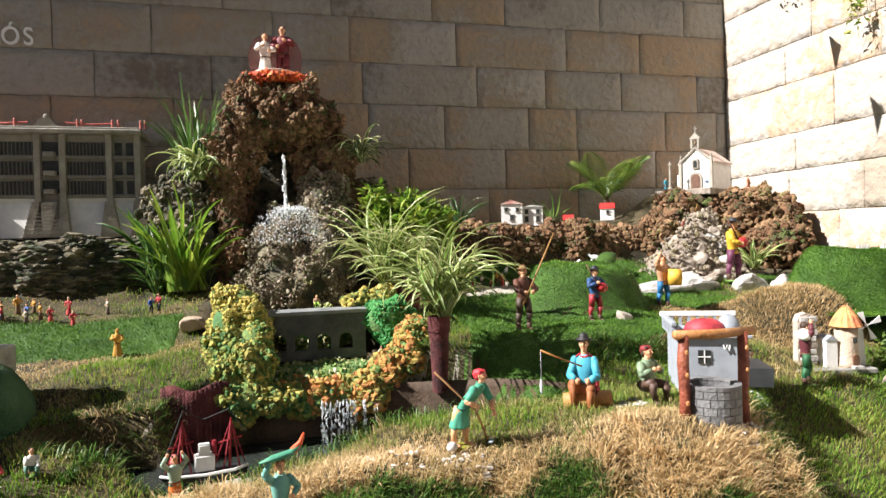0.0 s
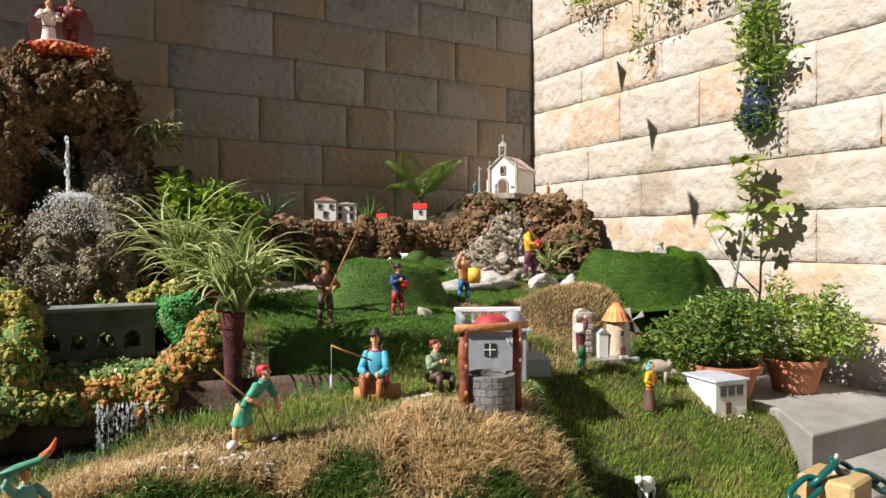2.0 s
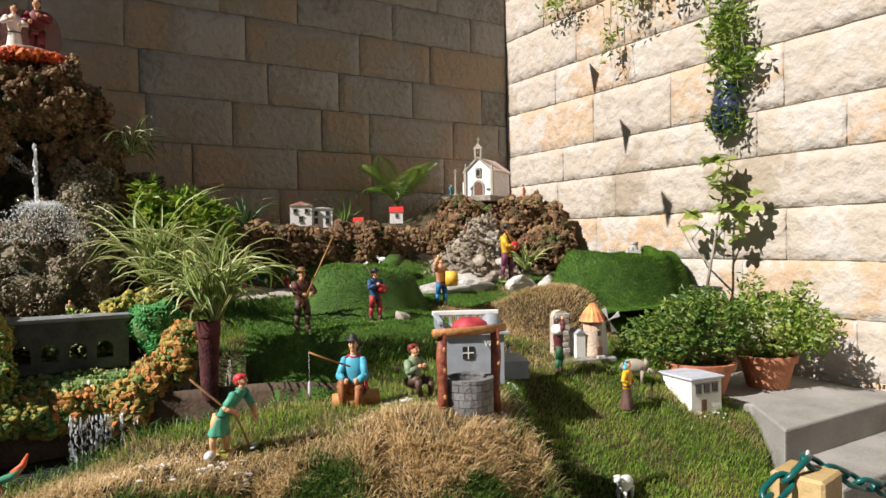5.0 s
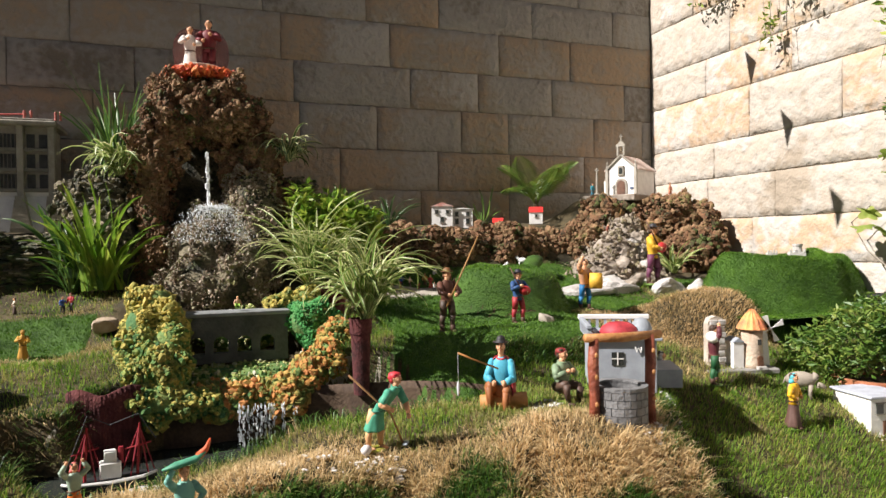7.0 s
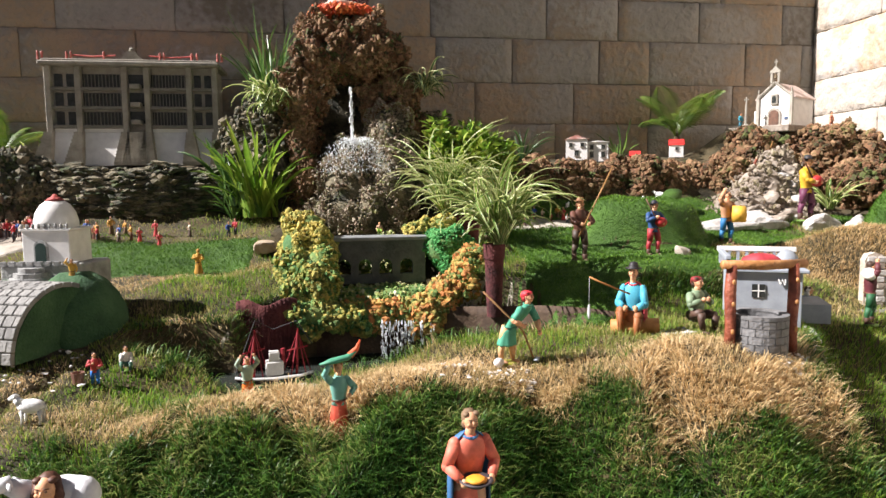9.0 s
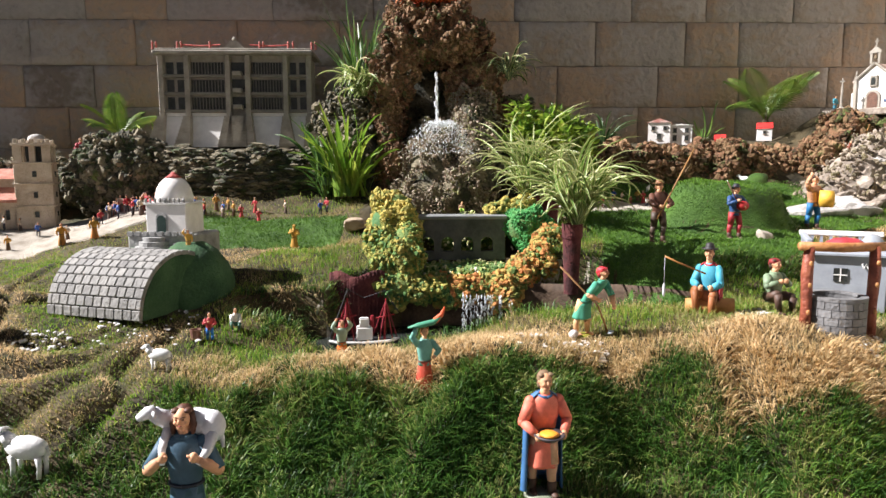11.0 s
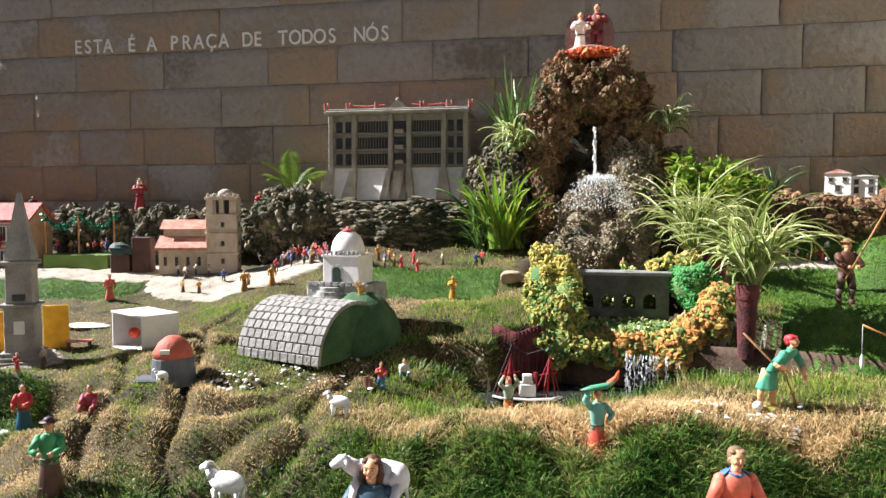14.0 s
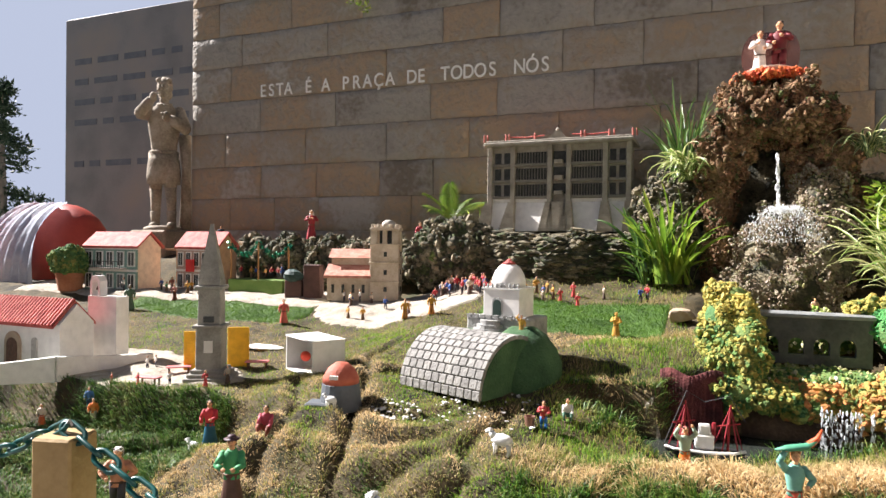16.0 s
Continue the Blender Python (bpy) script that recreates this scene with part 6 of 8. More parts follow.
    me.tube([(0, ly, 0.80 + z), (0, ly - 0.012, 0.88 + z)], [0.038, 0.033], 10)
    hz = 0.92 + z
    me.ball((0, ly - 0.018, hz), (0.05, 0.058, 0.066), 16, 12)
    if fine:
        me.ball((0, ly - 0.042, hz - 0.042), (0.029, 0.032, 0.028), 10, 6)
        me.tube([(0, ly - 0.074, hz + 0.012), (0, ly - 0.087, hz - 0.016)], [0.007, 0.011], 6)
        for s in (-1, 1):
            me.cur = 0
            me.ball((s * 0.05, ly - 0.01, hz - 0.004), (0.008, 0.012, 0.017), 6, 4)
            me.ball((s * 0.026, ly - 0.058, hz - 0.016), (0.017, 0.014, 0.015), 6, 4)
            me.cur = 3
            me.ball((s * 0.021, ly - 0.0715, hz + 0.008), (0.008, 0.005, 0.0045), 6, 4)
            me.tube([(s * 0.01, ly - 0.074, hz + 0.022), (s * 0.034, ly - 0.064, hz + 0.021)], 0.003, 5)
        me.cur = 9
        me.ball((0, ly - 0.072, hz - 0.034), (0.013, 0.005, 0.004), 6, 4)
        if beard:
            me.cur = 3
            me.ball((0, ly - 0.045, hz - 0.055), (0.034, 0.03, 0.03), 10, 6, 0.1, random.Random(3))
    me.cur = 3
    me.ball((0, ly + 0.012, hz + 0.018), (0.06, 0.058, 0.062), 16, 10, 0.05 if fine else 0.0, random.Random(1))
    if fine:
        for s in (-1, 1):
            me.ball((s * 0.036, ly - 0.022, hz + 0.05), (0.026, 0.03, 0.018), 8, 6)
            if long_hair:
                me.tube([(s * 0.045, ly - 0.005, hz + 0.03), (s * 0.058, ly - 0.01, hz - 0.04), (s * 0.06, ly - 0.02, hz - 0.10)], [0.024, 0.026, 0.012], 8)
        me.ball((0, ly + 0.03, hz - (0.06 if long_hair else 0.03)), (0.055, 0.034, 0.09 if long_hair else 0.045), 10, 6)
        me.cur = 8
        me.tube([(0.1 * math.sin(q), ly * 0.22 - 0.074 * math.cos(q), 0.503 + z) for q in np.linspace(0, 2 * math.pi, 18)], 0.012, 6)
        me.cur = 5
        me.tube([(0.05 * math.sin(q), ly - 0.003 - 0.045 * math.cos(q), 0.815 + z - 0.012 * math.cos(q)) for q in np.linspace(0, 2 * math.pi, 16)], 0.013, 6)
    me.cur = 4
    if hat == "wide":
        me.lathe((0, ly - 0.008, hz + 0.036), [(0, 0.06), (0.002, 0.098), (0.01, 0.1), (0.012, 0.06), (0.03, 0.056), (0.055, 0.046), (0.066, 0.02)], 18)
    elif hat == "cap":
        me.ball((0, ly + 0.004, hz + 0.032), (0.064, 0.07, 0.046), 14, 8)
        me.tube([(0, ly + 0.04, hz + 0.03), (0.02, ly + 0.08, hz - 0.01), (0.025, ly + 0.085, hz - 0.06)], [0.045, 0.032, 0.012], 8)
    elif hat == "scarf":
        me.ball((0, ly + 0.006, hz + 0.012), (0.062, 0.062, 0.068), 14, 8)
        me.lathe((0, ly + 0.02, hz - 0.1), [(0, 0.08, 0.055), (0.04, 0.066, 0.05), (0.08, 0.055, 0.045)], 12)
    if cape:
        me.cur = 5
        rows = []
        cols = np.linspace(-2.1, 2.1, 25)
        for zz, w, d in ((0.06, 0.175, 0.13), (0.2, 0.17, 0.125), (0.4, 0.165, 0.115), (0.6, 0.165, 0.105), (0.74, 0.155, 0.09), (0.80, 0.11, 0.075), (0.835, 0.055, 0.05)):
            zz = max(0.05, zz + (z if zz > 0.3 else 0))
            fold = 0.09 * max(0.0, 1 - zz / 0.85)
            row = [(w * math.sin(q) * (1 + fold * math.sin(q * 6.0)), ly * zz * 1.1 + 0.01 + d * math.cos(q) * (1 + fold * math.sin(q * 6.0 + 1)), zz) for q in cols]
            rows.append(row + [(p[0] * 0.94, p[1] - 0.012 * math.copysign(1, p[1]), p[2]) for p in row[::-1]])
        m = len(rows[0])
        me.add([p for r in rows for p in r], [(i * m + k, i * m + (k + 1) % m, (i + 1) * m + (k + 1) % m, (i + 1) * m + k) for i in range(len(rows) - 1) for k in range(m)])
    if extra:
        extra(me, mats)
    return me, mats


def figurine(label, at, h, rz=0.0, name="figurine", group="", wide=1.05, **kw):
    me, mats = figure_mesh(**kw)
    ob = new(name, me.data(name, mats, smooth=True))
    ob.location, ob.rotation_euler, ob.scale = at, (0, 0, radians(rz)), (h * wide, h * wide, h)
    return tagged(ob, label, "figurine", group)


def add_col(mats, rgb):
    mats.append(paint("fig_%d_%d_%d" % rgb, rgb, 0.5, 0.22, 0.08))
    return len(mats) - 1


def on(x, y, dz=0.0):
    return (x, y, gz(x, y) + dz)


def x_club(me, mats):
    me.cur = add_col(mats, (150, 110, 70))
    me.tube([(-0.42, 0.05, 1.0), (0.06, -0.2, 0.45), (0.18, -0.28, 0.08)], 0.012, 6)
    me.cur = add_col(mats, (170, 180, 190))
    me.box((0.22, -0.3, 0.06), (0.14, 0.06, 0.03), 20, 0.01)
    me.cur = add_col(mats, (226, 220, 216))
    me.ball((-0.2, -0.02, 0.06), (0.08, 0.06, 0.06), 8, 6)


figurine("barefoot figure in a green tunic and red headcloth hoeing", (0.64, 2.2, 0.765), 0.285, 42, top=(70, 150, 122), legs=(214, 166, 120), hair=(176, 36, 44), hat="cap", hat_col=(206, 56, 66), lean=0.3, tunic=True, bare=True, boots=False, base=(150, 150, 50), belt=(52, 120, 98), arms=("hip", "low"), extra=x_club)


def x_rod(me, mats):
    me.cur = add_col(mats, (170, 120, 64))
    me.tube([(0.0, -0.2, 0.44), (-0.3, -0.33, 0.54), (-0.44, -0.42, 0.60)], 0.010, 6)
    me.tube([(-0.24, -0.12, 0.1), (0.3, 0.06, 0.12)], 0.08, 9)
    me.cur = add_col(mats, (190, 190, 196))
    me.tube([(-0.44, -0.42, 0.60), (-0.44, -0.42, 0.34)], 0.003, 4)
    me.ball((-0.44, -0.42, 0.28), (0.02, 0.012, 0.07), 8, 6)


figurine("angler in blue shirt and red cape sitting on a log", on(1.22, 2.38, -0.01), 0.44, -35, wide=0.76, top=(70, 160, 184), legs=(150, 92, 50), hair=(40, 24, 18), cape=(186, 50, 58), hat="wide", hat_col=(34, 30, 32), sit=True, arms=("fwd", "fwd"), extra=x_rod)
figurine("seated flute player in a green vest beside the well", on(1.49, 2.36), 0.33, 20, top=(120, 140, 110), legs=(84, 62, 50), hat="cap", hat_col=(130, 40, 40), sit=True, arms=("chest", "chest"))


def x_bag(me, mats):
    me.cur = add_col(mats, (178, 40, 40))
    me.ball((0.06, -0.12, 0.62), (0.12, 0.08, 0.09), 10, 6)
    me.cur = add_col(mats, (90, 60, 36))
    me.tube([(-0.02, -0.1, 0.66), (-0.16, 0.02, 1.05)], 0.012, 6)


def x_drum(me, mats):
    me.cur = add_col(mats, (226, 176, 60))
    me.tube([(-0.05, -0.16, 0.58), (0.1, -0.3, 0.58)], 0.15, 16)
    me.cur = add_col(mats, (236, 224, 196))
    me.tube([(0.1, -0.301, 0.58), (0.105, -0.306, 0.58)], 0.145, 16)


def x_pole(me, mats):
    me.cur = add_col(mats, (150, 110, 60))
    me.tube([(-0.1, -0.14, 0.4), (0.5, -0.1, 1.5)], 0.012, 6)


figurine("bagpiper in blue jacket and red trousers on the turf", on(1.79, 3.36), 0.31, 15, top=(40, 74, 120), legs=(150, 36, 44), hat="wide", hat_col=(30, 32, 44), arms=("chest", "fwd"), extra=x_bag)
figurine("drummer in blue trousers with a yellow drum", on(2.36, 3.56), 0.33, 20, top=(190, 140, 104), legs=(24, 100, 150), arms=("up", "fwd"), extra=x_drum)
figurine("tall piper in yellow shirt and purple breeches on a rock", (3.25, 4.03, gz(3.25, 4.03) + 0.03), 0.45, 25, top=(206, 160, 40), legs=(96, 42, 70), hat="wide", hat_col=(40, 40, 44), arms=("fwd", "fwd"), extra=x_bag)
figurine("fiddler in a green cape on the stony path", (3.34, 4.72, gz(3.34, 4.72) + 0.02), 0.29, 25, top=(120, 60, 40), legs=(130, 56, 40), cape=(30, 110, 104), arms=("up", "fwd"), extra=x_pole)
figurine("small figure in red and orange on the path", (3.26, 4.5, gz(3.26, 4.5) + 0.02), 0.13, 25, top=(214, 90, 40), legs=(60, 90, 120))
figurine("dark shepherd figure carrying a long pole in the shade", on(1.3, 3.22), 0.34, 10, top=(88, 52, 36), legs=(66, 50, 36), hair=(110, 70, 40), hat="wide", hat_col=(120, 80, 44), arms=("fwd", "fwd"), extra=x_pole)


def x_sack(me, mats):
    me.cur = add_col(mats, (228, 224, 214))
    me.ball((-0.06, 0.03, 0.8), (0.17, 0.1, 0.1), 10, 6)


figurine("farm hand in dark red jacket with a white sack", on(2.62, 2.72), 0.32, 60, top=(92, 40, 46), legs=(30, 84, 48), arms=("up", "down"), extra=x_sack)
figurine("kneeling woman with white headscarf behind the well house", on(2.28, 2.72), 0.26, 60, top=(120, 70, 90), legs=(24, 70, 84), hat="scarf", hat_col=(226, 220, 210), sit=True, arms=("low", "low"))
figurine("countrywoman in yellow blouse and brown skirt", on(2.82, 2.4), 0.275, 25, top=(224, 170, 30), legs=(92, 66, 58), robe=True, hat="scarf", hat_col=(80, 170, 180), arms=("hip", "hip"))


def x_bowl(me, mats):
    me.cur = add_col(mats, (70, 64, 66))
    me.lathe((-0.02, -0.2, 0.52), [(0, 0.06), (0.04, 0.12), (0.05, 0.115), (0.03, 0.08)], 14)
    me.cur = add_col(mats, (226, 150, 40))
    me.ball((-0.02, -0.2, 0.565), (0.08, 0.08, 0.02), 8, 4)


figurine("figure in salmon tunic and blue cloak holding a bowl", (0.37, 1.56, 0.44), 0.39, 10, top=(222, 116, 92), legs=(206, 160, 128), tunic=True, hair=(128, 104, 78), cape=(60, 104, 148), arms=("bowl", "bowl"), lean=0.03, base=(122, 130, 110), belt=(200, 96, 74), wide=0.98, extra=x_bowl)


def x_lamb(me, mats):
    wool = add_col(mats, (214, 214, 216))
    me.cur = wool
    rng = random.Random(2)
    me.ball((0.06, 0.075, 0.86), (0.15, 0.08, 0.085), 18, 12, 0.05, rng)
    me.ball((0.16, 0.05, 0.84), (0.075, 0.075, 0.10), 14, 9, 0.05, rng)
    me.ball((-0.05, 0.07, 0.875), (0.09, 0.075, 0.075), 14, 9, 0.05, rng)
    me.tube([(-0.1, 0.05, 0.88), (-0.155, 0.02, 0.915), (-0.185, 0.0, 0.945)], [0.06, 0.05, 0.042], 10)
    me.tube([(-0.165, 0.0, 0.965), (-0.205, -0.02, 0.955), (-0.26, -0.04, 0.925)], [0.036, 0.04, 0.02], 10)
    for s in (-1, 1):
        me.tube([(-0.17, s * 0.028, 0.965), (-0.145, s * 0.065, 0.94)], [0.015, 0.008], 6)
    me.tube([(-0.1, 0.02, 0.84), (-0.115, -0.06, 0.74), (-0.1, -0.11, 0.66)], [0.034, 0.024, 0.017], 8)
    me.tube([(0.17, 0.02, 0.82), (0.15, -0.06, 0.72), (0.11, -0.11, 0.66)], [0.045, 0.028, 0.017], 8)
    me.tube([(0.2, 0.06, 0.82), (0.215, 0.05, 0.7)], [0.02, 0.012], 6)


figurine("shepherd in a blue tunic with a lamb on the shoulders", (-0.63, 1.4, 0.36), 0.435, 0, top=(58, 88, 106), legs=(58, 88, 106), hair=(84, 50, 32), robe=True, bare=True, long_hair=True, belt=(40, 44, 54), wide=1.02, arms=("carry", "carry"), extra=x_lamb)
figurine("crouching hooded figure with a white lamb", on(-0.42, 1.4, -0.06), 0.30, 10, top=(110, 60, 48), legs=(90, 56, 46), hair=(140, 120, 96), hat="cap", hat_col=(136, 120, 100), sit=True, arms=("chest", "chest"))


def x_fish(me, mats):
    me.cur = add_col(mats, (70, 140, 110))
    me.tube([(-0.26, -0.04, 1.0), (-0.1, -0.03, 1.02), (0.12, -0.03, 1.05), (0.24, -0.02, 1.12)], [0.02, 0.08, 0.08, 0.04], 10, 0.5)
    me.cur = add_col(mats, (214, 90, 46))
    me.tube([(0.16, -0.02, 1.07), (0.26, -0.02, 1.15), (0.31, -0.02, 1.26)], [0.05, 0.035, 0.012], 8)


figurine("fishwife in red skirt carrying fish on the head", (0.02, 1.95, 0.62), 0.25, 15, wide=0.95, top=(110, 164, 150), legs=(206, 84, 62), robe=True, arms=("up", "hip"), hair=(150, 90, 40), extra=x_fish)
figurine("woman in orange skirt and pale shawl by the pond", on(-0.31, 2.27), 0.18, 20, top=(150, 170, 150), legs=(214, 110, 34), robe=True, hat="scarf", hat_col=(206, 110, 100), arms=("up", "up"))
figurine("washerwoman in blue trousers on a tiny stand", on(-0.88, 2.42), 0.135, 20, top=(176, 60, 60), legs=(40, 110, 190), hair=(70, 44, 30), arms=("chest", "fwd"))
figurine("kneeling washerwoman in white beside the pond", on(-0.8, 2.52), 0.14, 20, top=(220, 214, 206), legs=(70, 110, 90), sit=True, arms=("low", "low"))
solid("bucket", Mesh().lathe((0, 0, 0), [(0, 0.018), (0.045, 0.024), (0.045, 0.02), (0.01, 0.014)], 14), paint("brown_bucket", (120, 84, 70)), "small brown bucket beside the washerwoman", "bucket", on(-0.94, 2.42))
figurine("golden saint statuette seated on the grass bank", on(-0.78, 3.8), 0.16, 10, top=(206, 160, 60), legs=(190, 140, 50), skin=(206, 160, 70), hair=(170, 120, 40), robe=True, arms=("chest", "fwd"))
figurine("figurine with wide hat and green shirt on the lower slope", on(-1.91, 1.69, -0.05), 0.29, 25, top=(64, 150, 96), legs=(90, 60, 50), hat="wide", hat_col=(60, 34, 44), arms=("fwd", "fwd"), robe=True)
figurine("bare-chested figure with a white cap beside the post", on(-2.4, 1.6), 0.28, 30, top=(190, 130, 96), legs=(60, 56, 60), hat="cap", hat_col=(232, 230, 226), arms=("hip", "hip"))
figurine("woman in red shawl and blue skirt on the slope", on(-2.48, 2.2), 0.22, 25, top=(190, 48, 56), legs=(24, 96, 124), robe=True, hair=(60, 36, 24), arms=("down", "fwd"))
figurine("seated woman in dark pink on the slope", on(-2.06, 2.09), 0.2, 20, top=(170, 60, 80), legs=(130, 60, 36), sit=True, arms=("low", "low"))
figurine("couple figure in orange and blue by the church wall", on(-3.44, 2.34), 0.145, 30, top=(226, 120, 40), legs=(200, 190, 170))
figurine("blue-clad figure by the church wall", on(-3.5, 2.36), 0.13, 30, top=(60, 110, 170), legs=(40, 70, 110))
figurine("woman in white and orange by the church wall", on(-3.7, 2.22), 0.125, 30, top=(226, 206, 190), legs=(206, 90, 40), robe=True)
figurine("red and green robed couple figure on the lawn", on(-3.3, 3.9), 0.19, 30, top=(200, 90, 80), legs=(206, 100, 84), robe=True)
figurine("green-robed statuette on the village lawn", on(-5.0, 3.98), 0.23, 35, top=(80, 110, 84), legs=(74, 100, 80), robe=True, skin=(150, 130, 100))
figurine("golden camel rider figure on the sand edge", on(-2.3, 3.98), 0.15, 30, top=(196, 140, 50), legs=(170, 116, 40), robe=True)
figurine("golden robed king figure on the sand edge", on(-2.1, 4.0), 0.15, 30, top=(206, 150, 56), legs=(190, 120, 50), robe=True)
figurine("tiny figure sitting on the bridge deck", (0.25, 3.53, 1.165), 0.09, 5, top=(190, 150, 120), legs=(150, 190, 70), hair=(210, 170, 110), sit=True)
figurine("tiny white figure by the foam bush", (0.55, 3.3, 0.885), 0.085, 5, top=(224, 220, 210), legs=(200, 180, 150))
figurine("small figure in turquoise beside the chapel", (3.36, 5.0, 1.86), 0.14, 25, top=(60, 150, 170), legs=(40, 110, 130), robe=True)
figurine("small pink figure beside the chapel", (4.2, 5.0, 1.87), 0.15, 25, top=(220, 150, 120), legs=(206, 130, 100))
figurine("figure in a long red dress on the village rocks", (-3.9, 5.15, 1.5), 0.3, 30, top=(150, 36, 46), legs=(150, 36, 46), robe=True, hat="scarf", hat_col=(226, 220, 220), arms=("chest", "chest"), lean=0.05)
figurine("dark blue robed figure on the village rocks", (-5.15, 5.3, 1.45), 0.2, 30, top=(36, 40, 60), legs=(36, 40, 60), robe=True)
figurine("red and white figure behind the dark boulder", (-2.75, 5.2, 1.46), 0.22, 30, top=(176, 48, 60), legs=(220, 210, 206), robe=True)

# bride and groom with a clear heart disc on the fountain top
figurine("bride figurine in a pale dress on the fountain", (0.03, 4.70, 2.63), 0.34, 5, top=(226, 214, 204), legs=(224, 214, 204), robe=True, hair=(110, 70, 40), arms=("chest", "fwd"), base=(206, 190, 176))
figurine("groom figurine in a dark red suit on the fountain", (0.15, 4.72, 2.63), 0.40, -10, top=(110, 24, 30), legs=(100, 22, 28), hair=(50, 30, 22), arms=("fwd", "chest"), base=(206, 190, 176))
M_DISC = bpy.data.materials.new("rose_acrylic")
M_DISC.use_nodes = True
_b = M_DISC.node_tree.nodes["Principled BSDF"]
_b.inputs["Base Color"].default_value = (0.55, 0.32, 0.28, 1)
_b.inputs["Roughness"].default_value = 0.15
_b.inputs["Transmission Weight"].default_value = 0.7
heart = [(0.2 * math.sin(a) * (1.0 + 0.08 * math.cos(2 * a)), 0.21 + 0.19 * math.cos(a) - 0.03 * math.exp(-8 * a * a)) for a in np.linspace(-math.pi, math.pi, 32)[:-1]]
solid("heart_disc", Mesh().prism(heart, -0.004, 0.004), M_DISC, "clear rosy acrylic heart behind the couple", "ornament", (0.1, 4.80, 2.61))


# ---- sheep ----
def sheep(label, at, h, rz, rgb=(222, 222, 220), graze=False):
    me = Mesh()
    c = paint("sheep_%d" % rgb[0], rgb, 0.7, 0.15, 0.25)
    rng = random.Random(3)
    me.ball((0, 0, 0.56), (0.42, 0.2, 0.23), 16, 10, 0.035, rng)
    hz = 0.42 if graze else 0.86
    me.tube([(-0.3, 0, 0.66), (-0.44, 0, 0.62 if graze else 0.8)], [0.15, 0.1], 9)
    me.tube([(-0.42, 0, hz), (-0.52, 0, hz - 0.02), (-0.64, 0, hz - 0.07)], [0.10, 0.09, 0.055], 9)
    for s in (-1, 1):
        me.tube([(-0.44, s * 0.08, hz + 0.04), (-0.42, s * 0.17, hz - 0.02)], [0.03, 0.015], 6)
        for x in (-0.25, 0.28):
            me.tube([(x, s * 0.1, 0.42), (x + 0.02, s * 0.1, 0.2), (x, s * 0.1, 0.0)], [0.07, 0.045, 0.04], 7)
    me.tube([(0.4, 0, 0.6), (0.46, 0, 0.42)], [0.03, 0.02], 6)
    ob = new("toy_sheep", me.data("toy_sheep", c, smooth=True))
    ob.location, ob.rotation_euler, ob.scale = at, (0, 0, radians(rz)), (h, h, h)
    tagged(ob, label, "sheep figure", "sheep on the grass")


sheep("white toy sheep standing on the grass slope", on(-1.22, 1.68), 0.165, -8)
sheep("small white toy sheep on a green base", on(-0.96, 2.09), 0.105, -5)
sheep("white toy sheep near the concrete steps", on(2.80, 1.6), 0.15, 30)
sheep("white toy sheep at the foot of the gully", on(2.32, 1.95), 0.15, 20)
sheep("grey speckled toy sheep grazing by the pots", on(3.05, 2.56), 0.18, 140, (150, 140, 126), True)
sheep("small white toy goat on the dry ledge", on(-2.56, 2.18), 0.085, 0)
sheep("tiny white toy sheep by the red dome", on(-1.82, 2.24), 0.07, 0)

# ---- village crowds ----
CROWD = []
for tp, lg, rb, ht in (((176, 40, 48), (40, 36, 44), False, "cap"), ((206, 190, 170), (90, 70, 60), True, ""), ((44, 80, 150), (50, 50, 60), False, ""), ((190, 60, 60), (190, 60, 60), True, "scarf"), ((200, 150, 60), (96, 70, 40), True, ""), ((70, 120, 80), (120, 90, 60), False, "wide"), ((226, 220, 214), (60, 60, 70), False, ""), ((150, 80, 60), (110, 60, 46), True, "scarf")):
    m, mt = figure_mesh(tp, lg, robe=rb, hat=ht, hat_col=(90, 30, 40) if ht == "cap" else (200, 180, 160), n=8, arms=("down", "fwd"), base=(0, 0, 0))
    CROWD.append(m.data("tiny_figure", mt, smooth=True))
crng = random.Random(44)


def crowd(label, group, n, x0, x1, y0, y1, h0, h1, kinds, z=None):
    for _ in range(n):
        x, y = crng.uniform(x0, x1), crng.uniform(y0, y1)
        ob = new("tiny_figure", CROWD[crng.choice(kinds)])
        h = crng.uniform(h0, h1)
        ob.location, ob.rotation_euler, ob.scale = (x, y, (gz(x, y) if z is None else z)), (0, 0, radians(crng.uniform(-60, 60))), (h, h, h)
        tagged(ob, label, "figurine", group)


crowd("tiny marching figure in red uniform on the sand", "marching band", 30, -2.25, -1.75, 4.35, 4.6, 0.11, 0.14, (0, 3, 7, 1, 2, 0))
crowd("tiny painted villager on the turf by the rock wall", "villagers on the turf", 16, -1.65, -0.65, 4.28, 4.5, 0.09, 0.13, (0, 1, 2, 4, 7, 3))
crowd("tiny painted villager on the sand near the church", "villagers by the church", 9, -3.3, -2.3, 4.1, 4.45, 0.09, 0.12, (1, 4, 2, 7, 6))
crowd("tiny painted villager in front of the houses", "villagers by the houses", 12, -5.6, -4.2, 4.3, 4.6, 0.1, 0.16, (1, 4, 5, 7, 2, 6))
crowd("tiny painted picnicker on the pale ground", "picnickers", 16, 1.1, 1.75, 4.05, 4.4, 0.06, 0.1, (1, 6, 3, 4, 7, 2))
crowd("tiny painted figure at the market tables", "market folk", 8, -3.6, -2.75, 2.45, 2.95, 0.07, 0.11, (1, 3, 4, 6, 5, 7))
